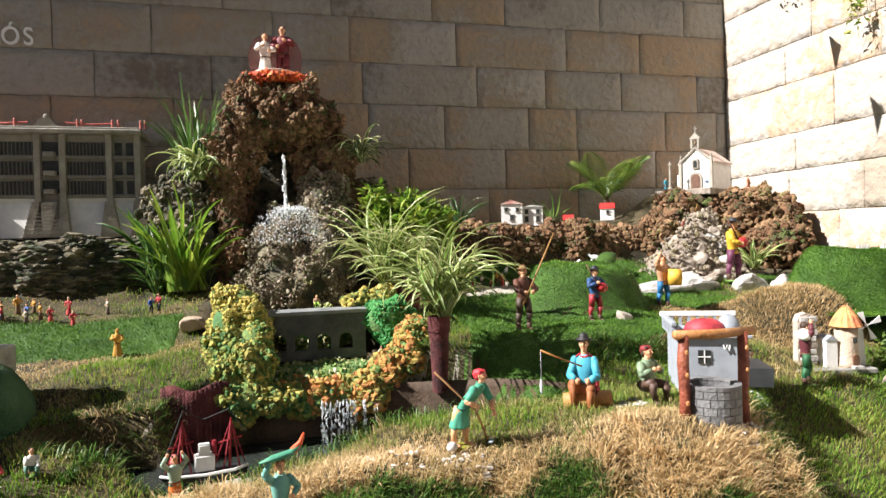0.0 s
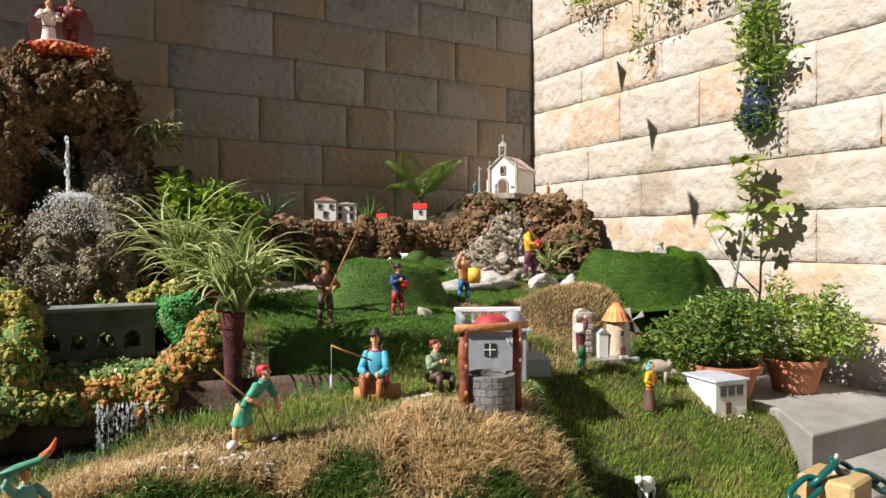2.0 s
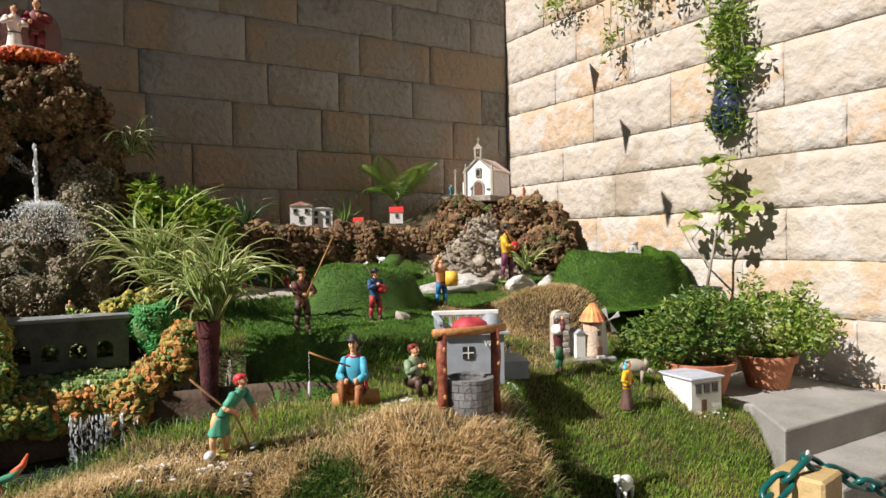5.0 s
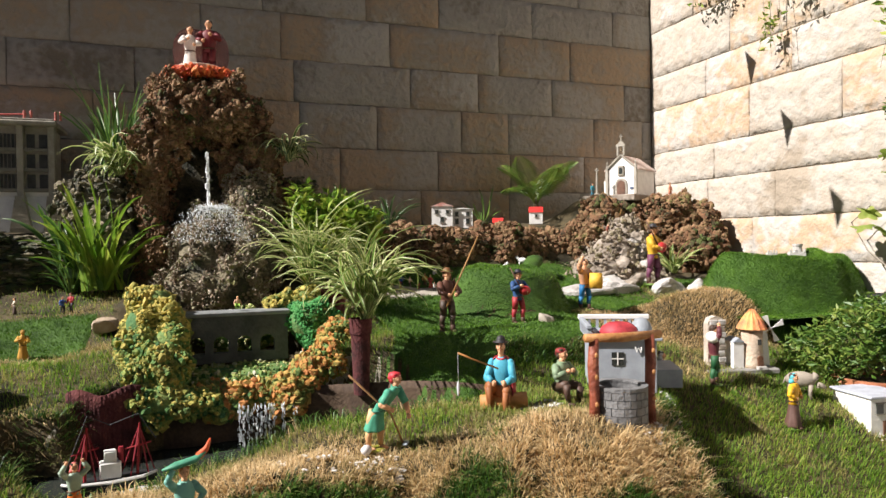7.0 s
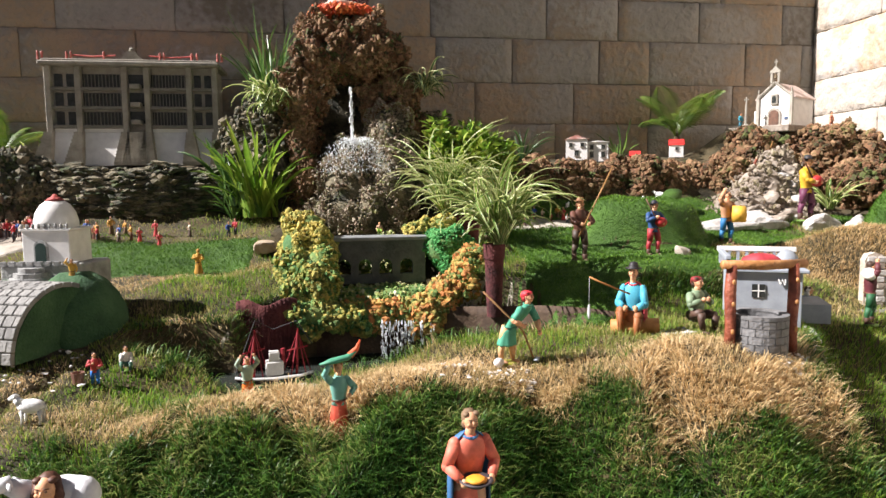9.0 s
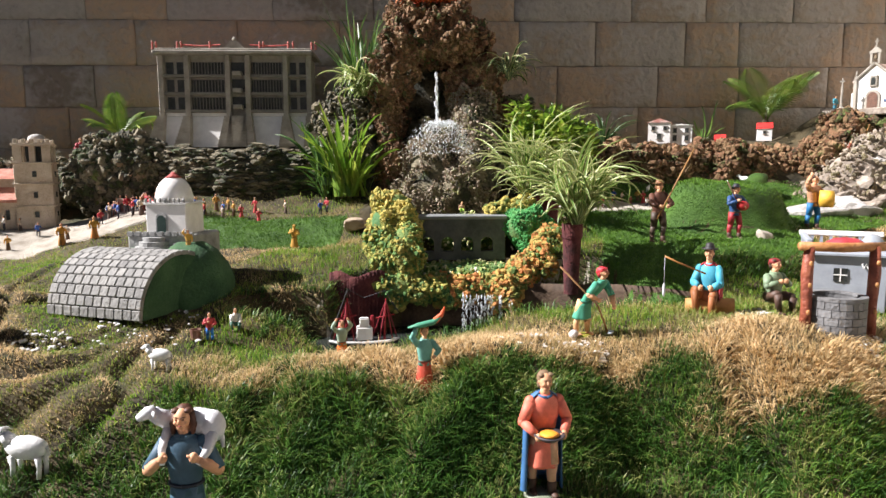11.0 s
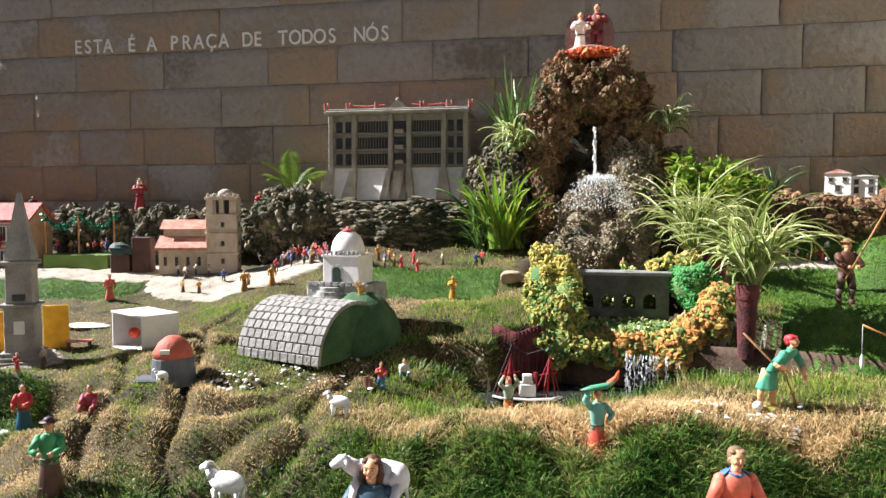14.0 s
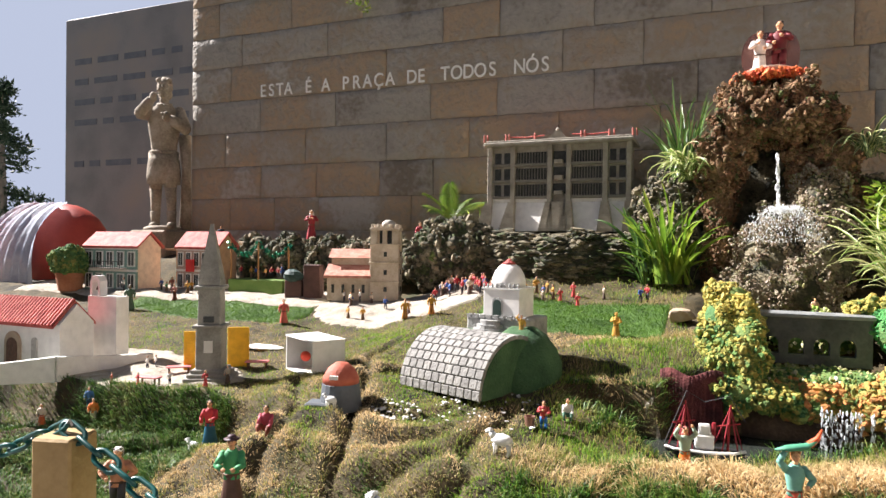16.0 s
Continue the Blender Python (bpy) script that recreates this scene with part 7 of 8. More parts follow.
crowd("tiny painted figure on the green stage", "stage players", 10, -4.45, -3.95, 4.75, 4.9, 0.09, 0.13, (0, 2, 4, 3, 5), 1.14)
for x, y, h in ((1.95, 4.45, 0.07), (2.15, 4.5, 0.07), (2.3, 4.6, 0.08), (1.7, 4.55, 0.06), (2.05, 4.62, 0.06), (2.5, 4.7, 0.09)):
    sheep("tiny white toy sheep on the turf", on(x, y), h, crng.uniform(0, 360))

# ---- well, farmhouse, windmill, hut ----
M_LOG = mat("red_brown_log", [(0.13, 0.03, 0.015), (0.24, 0.06, 0.03), (0.32, 0.10, 0.05)], 0.55, 12, 5, 0.4, 60)
M_BEAM = mat("orange_log", [(0.30, 0.12, 0.03), (0.46, 0.21, 0.07), (0.55, 0.3, 0.12)], 0.6, 12, 5, 0.3, 60)
M_GREYST = mat("grey_painted_stone", [(0.10, 0.10, 0.10), (0.17, 0.17, 0.17), (0.23, 0.23, 0.23)], 0.75, 14, 5, 0.3, 90, vary="object", spread=0.15)
M_GREYWALL = paint("grey_wall_paint", (150, 156, 164), wear=0.12)


def well(at):
    t = thing("model_well", "grey stone model well under a log frame", "well", at)
    part("lining", Mesh().lathe((0, 0, 0), [(0, 0.092), (0.15, 0.092), (0.15, 0.078), (0.06, 0.078)], 24, caps=False), mat("well_lining", [(0.09, 0.09, 0.09), (0.16, 0.16, 0.16)], 0.8, 20, 3, 0.2, 90), t)
    a = 2 * math.pi / 14
    sm = Mesh().add([(r * math.cos(q), r * math.sin(q), z) for z in (0.0, 0.026) for r in (0.088, 0.103) for q in (-a * 0.47, 0.0, a * 0.47)], [(3, 4, 10, 9), (4, 5, 11, 10), (0, 6, 7, 1), (1, 7, 8, 2), (6, 9, 10, 7), (7, 10, 11, 8), (0, 1, 4, 3), (1, 2, 5, 4), (0, 3, 9, 6), (2, 8, 11, 5)]).data("stone", M_GREYST)
    for r in range(5):
        for k in range(14):
            ob = new("stone", sm)
            ob.parent = t
            ob.matrix_basis = pose(0, 0, 0.002 + 0.0285 * r, 0, 0, math.degrees(a) * (k + 0.5 * (r % 2)))
    part("rim", Mesh().lathe((0, 0, 0), [(0.144, 0.104), (0.158, 0.104), (0.158, 0.078), (0.144, 0.078)], 24, caps=False), M_GREYST, t)
    for s in (-1, 1):
        part("post", Mesh().tube([(s * 0.125, -0.02, -0.02), (s * 0.122, -0.02, 0.12), (s * 0.127, -0.02, 0.24), (s * 0.122, -0.02, 0.34)], [0.021, 0.019, 0.021, 0.018], 9), M_LOG, t, smooth=True)
        for z in (0.1, 0.2, 0.28):
            part("knot", Mesh().ball((s * 0.125, -0.04, z), (0.008, 0.006, 0.01), 8, 5), M_BEAM, t)
    part("beam", Mesh().tube([(-0.16, -0.02, 0.342), (0, -0.02, 0.335), (0.17, -0.02, 0.338)], [0.016, 0.018, 0.016], 9), M_BEAM, t, smooth=True)


well((1.545, 2.03, gz(1.53, 2.03) - 0.012))


def farm(at, rz):
    t = thing("model_farmhouse", "grey model farmhouse with a railed roof terrace", "model house", at, rz, scale=1.06)
    part("wall", Mesh().box((0, 0.15, 0.115), (0.27, 0.3, 0.23), bev=0.003), M_GREYWALL, t)
    w = part("window", Mesh().box((-0.03, -0.002, 0.15), (0.05, 0.006, 0.055)), M_GLAZE, t)
    part("bar", Mesh().box((-0.03, -0.006, 0.15), (0.004, 0.004, 0.055)).box((-0.03, -0.006, 0.15), (0.05, 0.004, 0.004)), M_WHITE, w)
    part("eave", Mesh().box((0, 0.15, 0.235), (0.31, 0.34, 0.014), bev=0.003), M_GREYWALL, t)
    rail = part("terrace_rail", Mesh().box((0.0, 0.31, 0.295), (0.33, 0.02, 0.022), bev=0.003), M_WHITE, t)
    for k in range(9):
        part("baluster", Mesh().box((-0.15 + 0.0375 * k, 0.31, 0.262), (0.012, 0.014, 0.05)), M_GREYWALL, rail)
        part("baluster", Mesh().box((-0.15, -0.0 + 0.036 * k, 0.258), (0.012, 0.012, 0.045)), M_GREYWALL, rail)
    part("side_rail", Mesh().box((-0.15, 0.15, 0.287), (0.022, 0.33, 0.018), bev=0.003), M_GREYWALL, t)
    part("ramp", Mesh().prism([(0.12, 0.0), (0.36, 0.0), (0.36, 0.08), (0.12, 0.08)], 0.13, 0.27, "x"), M_GREYWALL, t)
    M_STR = paint("red_white_cloth", (178, 54, 62), wear=0.4)
    part("terrace_cover", Mesh().ball((-0.0, 0.14, 0.245), (0.09, 0.08, 0.05), 14, 6), M_STR, t, "folded red checked cloth", smooth=True)
    part("terrace_sack", Mesh().ball((0.1, 0.16, 0.25), (0.05, 0.06, 0.06), 12, 6), paint("sack_grey", (140, 146, 152)), t, smooth=True)
    part("bracket", Mesh().tube([(0.045, -0.004, 0.2), (0.05, -0.01, 0.18), (0.058, -0.01, 0.2), (0.066, -0.01, 0.18), (0.07, -0.004, 0.2)], 0.003, 5), M_WHITE, t)


farm((1.875, 2.46, gz(1.83, 2.46) - 0.01), -26)


def windmill(at):
    t = thing("model_windmill", "beige model windmill with orange conical roof", "windmill", at, -15)
    M_BEIGE = mat("beige_plaster", [(0.38, 0.28, 0.2), (0.5, 0.39, 0.29), (0.56, 0.46, 0.36)], 0.8, 14, 5, 0.3, 80)
    part("base_plate", Mesh().box((-0.09, 0.02, 0.004), (0.42, 0.2, 0.03), bev=0.006), M_CONCRETE, t)
    part("tower", Mesh().lathe((0, 0, 0.018), [(0, 0.068), (0.02, 0.062), (0.12, 0.055), (0.235, 0.058)], 20), M_BEIGE, t, smooth=True)
    n = 28
    rings = []
    for z, r in ((0.235, 0.078), (0.29, 0.05), (0.345, 0.008)):
        rings.append([((r + (0.005 if k % 2 else 0)) * math.cos(2 * math.pi * k / n), (r + (0.005 if k % 2 else 0)) * math.sin(2 * math.pi * k / n), z) for k in range(n)])
    part("roof", Mesh().add([p for q in rings for p in q], [(i * n + k, i * n + (k + 1) % n, (i + 1) * n + (k + 1) % n, (i + 1) * n + k) for i in range(2) for k in range(n)] + [tuple(range(n))[::-1], tuple(range(2 * n, 3 * n))]), mat("orange_tiles", [(0.5, 0.12, 0.07), (0.62, 0.24, 0.09), (0.66, 0.38, 0.12)], 0.7, 12, 4, 0.2, 80), t)
    part("door", Mesh().prism([(x + 0.012, z + 0.02) for x, z in arch_outline(0.03, 0.07)], -0.07, -0.058), M_DOOR, t)
    part("window", Mesh().box((0.012, -0.055, 0.165), (0.02, 0.012, 0.03)), M_GLAZE, t)
    part("step", Mesh().box((0.012, -0.08, 0.025), (0.05, 0.03, 0.016)), M_GREYROCK, t)
    part("mill_house", Mesh().box((-0.095, 0.02, 0.09), (0.06, 0.1, 0.15)), M_WHITE, t)
    part("mill_house_roof", Mesh().prism([(-0.13, 0.165), (-0.06, 0.165), (-0.095, 0.19)], -0.035, 0.075), M_GREYWALL, t)
    part("back_wall", Mesh().prism([(0.075, 0.0), (0.12, 0.0), (0.105, 0.2), (0.075, 0.22)], 0.02, 0.07), M_WHITE, t)
    hub = part("hub", Mesh().ball((0.105, -0.01, 0.235), 0.01, 8, 5), M_WHITE, t)
    for k in range(4):
        a = radians(30 + 90 * k)
        c, s = math.cos(a), math.sin(a)
        part("sail", Mesh().prism([(0.105 + c * 0.01, 0.235 + s * 0.01), (0.105 + c * 0.085 - s * 0.012, 0.235 + s * 0.085 + c * 0.012), (0.105 + c * 0.075 + s * 0.022, 0.235 + s * 0.075 - c * 0.022)], -0.016, -0.012), M_WHITE, hub)
    sl = part("stone_arch", Mesh().prism([(-0.26, 0.0), (-0.16, 0.0), (-0.16, 0.27), (-0.175, 0.3), (-0.21, 0.31), (-0.245, 0.3), (-0.26, 0.27)], 0.0, 0.05), mat("pale_model_stone", [(0.4, 0.33, 0.26), (0.55, 0.48, 0.4)], 0.85, 12, 5, 0.4, 70), t)
    for r in range(8):
        for k in range(2):
            part("stone", Mesh().box((-0.235 + 0.05 * k + 0.008 * (r % 2), -0.003, 0.03 + 0.035 * r), (0.044, 0.012, 0.03), bev=0.004), M_GREYROCK if r % 3 else PALE, sl)


windmill((3.0, 2.84, gz(3.0, 2.84)))
cottage("model_hut", "small white flat-roofed model house on the grass", (3.3, 2.26, gz(3.3, 2.26) - 0.015), -8, 0.22, 0.24, 0.2, 0.014, M_WHITE, paint("grey_roof", (176, 180, 190)), [(-0.06, 0.15, 0.04, 0.055, 0), (0.0, 0.15, 0.04, 0.055, 0), (0.06, 0.15, 0.04, 0.055, 0)], True, "flat")

# ---- boat ----
bt = thing("model_boat", "black and white model fishing boat with red masts", "boat", (-0.25, 2.62, 0.578), 8, scale=1.2)
hull = Mesh()
sec = []
for x, w, z0 in ((-0.13, 0.012, 0.05), (-0.1, 0.035, 0.012), (0.0, 0.045, 0.0), (0.09, 0.038, 0.006), (0.13, 0.012, 0.03)):
    sec.append([(x, -w, 0.055 + 0.25 * x * x), (x, -w * 0.7, z0 + 0.01), (x, 0, z0), (x, w * 0.7, z0 + 0.01), (x, w, 0.055 + 0.25 * x * x)])
hull.add([p for s in sec for p in s], [(i * 5 + k, i * 5 + k + 1, (i + 1) * 5 + k + 1, (i + 1) * 5 + k) for i in range(4) for k in range(4)] + [(i * 5, (i + 1) * 5, (i + 1) * 5 + 4, i * 5 + 4) for i in range(4)] + [(0, 4, 3, 2, 1), (20, 21, 22, 23, 24)])
part("hull", hull, paint("black_hull", (26, 24, 26)), bt, smooth=False)
part("gunwale", Mesh().tube([(x, -w - 0.001, 0.058 + 0.25 * x * x) for x, w in ((-0.13, 0.012), (-0.1, 0.035), (0, 0.045), (0.09, 0.038), (0.13, 0.012))], 0.005, 6), M_WHITE, bt)
part("cabin", Mesh().box((0.0, 0, 0.085), (0.06, 0.045, 0.05), bev=0.004), M_WHITE, bt)
part("wheelhouse", Mesh().box((0.0, 0, 0.125), (0.035, 0.034, 0.035), bev=0.003), M_WHITE, bt)
part("funnel", Mesh().lathe((0.03, 0, 0.1), [(0, 0.008), (0.05, 0.007)], 8), paint("wine_sail", (140, 26, 40)), bt)
for x, hh in ((-0.07, 0.17), (0.075, 0.165)):
    ms = part("mast", Mesh().tube([(x, 0, 0.05), (x + 0.008, 0, 0.05 + hh)], [0.0045, 0.003], 6), paint("red_mast", (150, 30, 36)), bt)
    for dx, dy in ((-0.045, 0.02), (-0.02, -0.02), (0.03, -0.02), (0.05, 0.02)):
        part("stay", Mesh().tube([(x + dx, dy, 0.06), (x + 0.008, 0, 0.05 + hh * 0.95)], 0.0024, 4), paint("wine_sail", (140, 26, 40)), ms)
    part("boom", Mesh().tube([(x - 0.035, 0, 0.09 + hh * 0.3), (x + 0.04, 0, 0.07 + hh * 0.5)], 0.003, 5), paint("red_mast", (150, 30, 36)), ms)
part("rigging", Mesh().tube([(-0.13, 0, 0.07), (-0.06, 0, 0.255), (0.0, 0, 0.22), (0.08, 0, 0.245), (0.13, 0, 0.16)], 0.0016, 4), M_PLASTIC, bt)

# ---- white pebbles and flat stones ----
def pebbles(label, spots, seed):
    rng = np.random.default_rng(seed)
    pts = []
    for x, y, r, n in spots:
        a, q = rng.uniform(0, 2 * np.pi, n), r * np.sqrt(rng.uniform(0, 1, n))
        px, py = x + q * np.cos(a), y + q * np.sin(a) * 0.7
        pts.append(np.stack([px, py, ground_z(px, py) + 0.012], -1))
    ob = new("white_pebbles", lumps("white_pebbles", np.concatenate(pts), (0.004, 0.010), mat("white_pebble", [(0.55, 0.52, 0.5), (0.7, 0.68, 0.66), (0.8, 0.78, 0.77)], 0.7, 20, 4, 0.2, 90, vary="island", spread=0.25), seed, (1.2, 1.2, 0.7)))
    tagged(ob, label, "pebbles", kind="stuff")


pebbles("loose white pebbles scattered on the grass", [(0.62, 2.06, 0.1, 70), (0.45, 2.12, 0.2, 45), (1.38, 2.35, 0.1, 70), (1.62, 1.95, 0.1, 60), (-1.55, 2.35, 0.12, 50), (-1.15, 2.45, 0.3, 60), (2.05, 2.35, 0.08, 26), (3.45, 3.95, 0.2, 40), (3.3, 2.22, 0.1, 20)], 3)
solid("flat_stone", Mesh().ball((0, 0, 0.01), (0.16, 0.05, 0.02), 14, 6, 0.1, random.Random(2)), M_GREYROCK, "flat grey stone at the water's edge", "stone", (-0.1, 2.52, 0.6), smooth=True)


# ---- cobbled barrel, green hill and domed temple ----
M_COB = mat("cobble_grey", [(0.17, 0.165, 0.155), (0.25, 0.245, 0.23), (0.32, 0.31, 0.285)], 0.85, 9, 5, 0.35, 70, vary="object", spread=0.2)
M_GREENCLOTH = mat("green_felt", [(0.02, 0.06, 0.025), (0.04, 0.10, 0.04), (0.07, 0.14, 0.06)], 0.95, 7, 5, 0.4, 90)
vault = thing("cobbled_vault", "half-round vault paved with small grey stones", "vault", (-1.58, 2.90, 0.775), -20)
R, LEN = 0.265, 0.52
half = [(-R * 0.965 * math.cos(math.pi * k / 16), R * 0.965 * math.sin(math.pi * k / 16)) for k in range(17)]
part("vault_body", Mesh().prism(half, 0.0, LEN, "x"), M_GREENCLOTH, vault)
rows_, cols_ = 11, 11
part("bedding", Mesh().prism([(-R * 0.985 * math.cos(radians(118) * k / 14), R * 0.985 * math.sin(radians(118) * k / 14)) for k in range(15)], 0.004, LEN - 0.004, "x"), M_MORTAR, vault)
da = radians(112) / rows_
cob = Mesh().box((0, 0, 0), (LEN / cols_ - 0.003, R * da - 0.003, 0.02), bev=0.003).data("cobble", M_COB)
for i in range(rows_):
    a = da * (i + 0.5)
    for k in range(cols_ + (i % 2)):
        x = LEN / cols_ * (k + (0.5 if i % 2 == 0 else 0.0))
        x = min(max(x, LEN / cols_ * 0.28), LEN - LEN / cols_ * 0.28) if i % 2 else x
        ob = new("cobble", cob)
        ob.parent = vault
        ob.matrix_basis = pose(x, -R * math.cos(a), R * math.sin(a), 90 - math.degrees(a) + crng.uniform(-2, 2), crng.uniform(-2, 2), 0) @ Matrix.Diagonal((0.5 if i % 2 and k in (0, cols_) else 1, 1, 1, 1))
hillt = thing("green_hill", "hill covered in dark green felt under the temple", "hill")
for b in ((-1.12, 2.95, 0.8, 0.2, 0.26, 0.27), (-1.25, 3.12, 0.78, 0.28, 0.26, 0.28), (-1.38, 3.0, 0.78, 0.2, 0.2, 0.26)):
    part("felt", Mesh().ball(b[:3], b[3:], 18, 10, 0.04, random.Random(int(b[0] * -100))), M_GREENCLOTH, hillt, smooth=True)


def temple(at, rz):
    t = thing("model_temple", "white domed model temple on a round stone terrace", "model building", at, rz)
    M_S = mat("grey_model_stone", [(0.22, 0.22, 0.21), (0.32, 0.32, 0.31), (0.4, 0.4, 0.38)], 0.85, 14, 5, 0.4, 90)
    part("terrace", Mesh().box((0.0, 0.05, -0.03), (0.34, 0.3, 0.12), bev=0.008), M_S, t)
    for k in range(5):
        part("step", Mesh().lathe((-0.03, -0.09, -0.09 + 0.022 * k), [(0, 0.13 - 0.018 * k), (0.022, 0.13 - 0.018 * k)], 20), M_S, t)
    for k in range(9):
        part("merlon", Mesh().box((-0.155 + 0.039 * k, -0.095, 0.035), (0.025, 0.02, 0.02)), M_S, t)
    part("hall", Mesh().box((0.0, 0.06, 0.10), (0.21, 0.19, 0.15), bev=0.004), M_WHITE, t)
    d = part("door_frame", Mesh().prism([(x - 0.02, z + 0.03) for x, z in arch_outline(0.062, 0.105)], -0.042, -0.03), M_S, t)
    part("door", Mesh().prism([(x - 0.02, z + 0.03) for x, z in arch_outline(0.046, 0.092)], -0.046, -0.034), paint("dark_green_door", (24, 52, 44)), d)
    part("parapet", Mesh().box((0.0, 0.06, 0.18), (0.225, 0.205, 0.012), bev=0.003), M_WHITE, t)
    for k in range(9):
        part("baluster", Mesh().lathe((-0.1 + 0.025 * k, -0.038, 0.186), [(0, 0.005), (0.012, 0.007), (0.022, 0.004)], 7), M_S, t)
    part("dome", Mesh().lathe((0.0, 0.06, 0.186), [(0, 0.092), (0.03, 0.092), (0.07, 0.082), (0.105, 0.06), (0.128, 0.03), (0.135, 0.008)], 24), M_WHITE, t, smooth=True)
    part("dome_cap", Mesh().lathe((0.0, 0.06, 0.186), [(0.1225, 0.042), (0.134, 0.025), (0.143, 0.012), (0.152, 0.008)], 14), M_REDROOF, t, "red cap", smooth=True)


temple((-1.26, 3.05, 1.07), -8)
figurine("golden angel statuette in front of the temple", (-1.12, 2.9, 1.02), 0.11, 10, top=(206, 160, 60), legs=(180, 140, 60), robe=True, arms=("up", "down"))


# ---- village ----
def obelisk(at, rz):
    t = thing("stone_obelisk", "tall grey model obelisk with stepped plinth", "obelisk", at, rz)
    M_O = mat("obelisk_stone", [(0.22, 0.21, 0.19), (0.31, 0.30, 0.27), (0.38, 0.36, 0.33)], 0.85, 9, 5, 0.3, 80)
    for k in range(3):
        part("plinth_step", Mesh().box((0, 0, 0.012 + 0.022 * k), (0.26 - 0.035 * k, 0.26 - 0.035 * k, 0.024), bev=0.004), M_O, t)
    part("lower_shaft", Mesh().box((0, 0, 0.185), (0.145, 0.145, 0.25), bev=0.004), M_O, t)
    part("lower_ledge", Mesh().box((0, 0, 0.318), (0.18, 0.18, 0.018), bev=0.004), M_O, t)
    part("upper_shaft", Mesh().box((0, 0, 0.43), (0.13, 0.13, 0.21), bev=0.004, top=0.95), M_O, t)
    part("upper_ledge", Mesh().box((0, 0, 0.545), (0.165, 0.165, 0.022), bev=0.005), M_O, t)
    part("collar", Mesh().box((0, 0, 0.575), (0.13, 0.13, 0.04), bev=0.005), M_O, t)
    part("spire", Mesh().box((0, 0, 0.755), (0.125, 0.125, 0.33), top=0.14), M_O, t)
    part("plaque", Mesh().box((0.0, -0.074, 0.2), (0.05, 0.006, 0.07)), M_WHITE, t)
    # dark plate drawn in place of a shaded hollow
    part("niche", Mesh().box((0.0, -0.067, 0.36), (0.06, 0.006, 0.035)), M_GLAZE, t)


obelisk((-2.98, 2.76, 0.665), 28)
M_YEL = paint("yellow_card", (226, 168, 24))
for x, y, r in ((-3.2, 2.86, 32), (-2.98, 3.0, 32)):
    solid("yellow_board", Mesh().box((0, 0, 0.12), (0.13, 0.014, 0.25), bev=0.002), M_YEL, "upright yellow board behind the obelisk", "board", on(x, y), r)


def white_church():
    t = thing("white_church", "white model church with red tiled roof and yard wall", "model building", (-4.35, 2.5, 0.655))
    part("nave", Mesh().prism([(-0.0, 0.0), (0.24, 0.0), (0.24, 0.3), (0.12, 0.42), (0.0, 0.3)], -0.5, 0.42, "x"), M_WHITE, t)
    for s in (0, 1):
        rf = part("roof", Mesh().prism([(-0.03, 0.278), (0.12, 0.428), (0.12, 0.445), (-0.03, 0.295)] if s == 0 else [(0.27, 0.278), (0.27, 0.295), (0.12, 0.445), (0.12, 0.428)], -0.5, 0.40, "x"), M_REDROOF, t)
        if s == 0:
            tube = Mesh().tube([(0, -0.034, 0.296), (0, 0.12, 0.450)], 0.009, 6).data("roof_tile", M_REDROOF)
            for k in range(30):
                ob = new("roof_tile", tube)
                ob.parent = rf
                ob.location = (-0.485 + 0.03 * k, 0, 0)
    part("belfry_wall", Mesh().box((0.36, 0.40, 0.225), (0.26, 0.1, 0.45)), M_WHITE, t)
    bl = part("bell_arch", Mesh().prism([(x + 0.28, z + 0.45) for x, z in [(-0.045, 0), (-0.03, 0), (-0.03, 0.09), (-0.015, 0.11), (0.015, 0.11), (0.03, 0.09), (0.03, 0), (0.045, 0), (0.045, 0.1), (0.02, 0.135), (-0.02, 0.135), (-0.045, 0.1)]], 0.36, 0.42), M_WHITE, t)
    part("bell", Mesh().lathe((0.28, 0.39, 0.49), [(0, 0.016), (0.02, 0.01), (0.03, 0.003)], 10), M_DOOR, bl)
    f = part("door_frame", Mesh().prism([(x - 0.0, z) for x, z in arch_outline(0.15, 0.24)], -0.012, 0.004), mat("tan_stone", [(0.36, 0.27, 0.19), (0.47, 0.37, 0.28)], 0.85, 14, 5, 0.3, 80), t)
    part("door", Mesh().prism(arch_outline(0.1, 0.2), -0.016, -0.008), M_DOOR, f)
    for x in (-0.19, 0.2):
        part("window", Mesh().prism([(q + x, z + 0.08) for q, z in arch_outline(0.05, 0.13)], -0.01, 0.004), M_GREYROCK, t)
    w = Mesh()
    pts = [(-0.5, -0.32), (0.28, -0.30), (0.52, -0.1), (0.56, 0.15), (0.74, 0.42)]
    hs = [0.1, 0.1, 0.13, 0.1, 0.09]
    for (a, h0), (b, h1) in zip(zip(pts, hs), zip(pts[1:], hs[1:])):
        d = Vector((b[0] - a[0], b[1] - a[1])).normalized()
        nx, ny = -d.y * 0.02, d.x * 0.02
        w.add([(a[0] - nx, a[1] - ny, -0.02), (b[0] - nx, b[1] - ny, -0.02), (b[0] + nx, b[1] + ny, -0.02), (a[0] + nx, a[1] + ny, -0.02), (a[0] - nx, a[1] - ny, h0), (b[0] - nx, b[1] - ny, h1), (b[0] + nx, b[1] + ny, h1), (a[0] + nx, a[1] + ny, h0)], [(3, 2, 1, 0), (4, 5, 6, 7), (0, 1, 5, 4), (1, 2, 6, 5), (2, 3, 7, 6), (3, 0, 4, 7)])
    part("yard_wall", w, M_WHITE, t)


white_church()


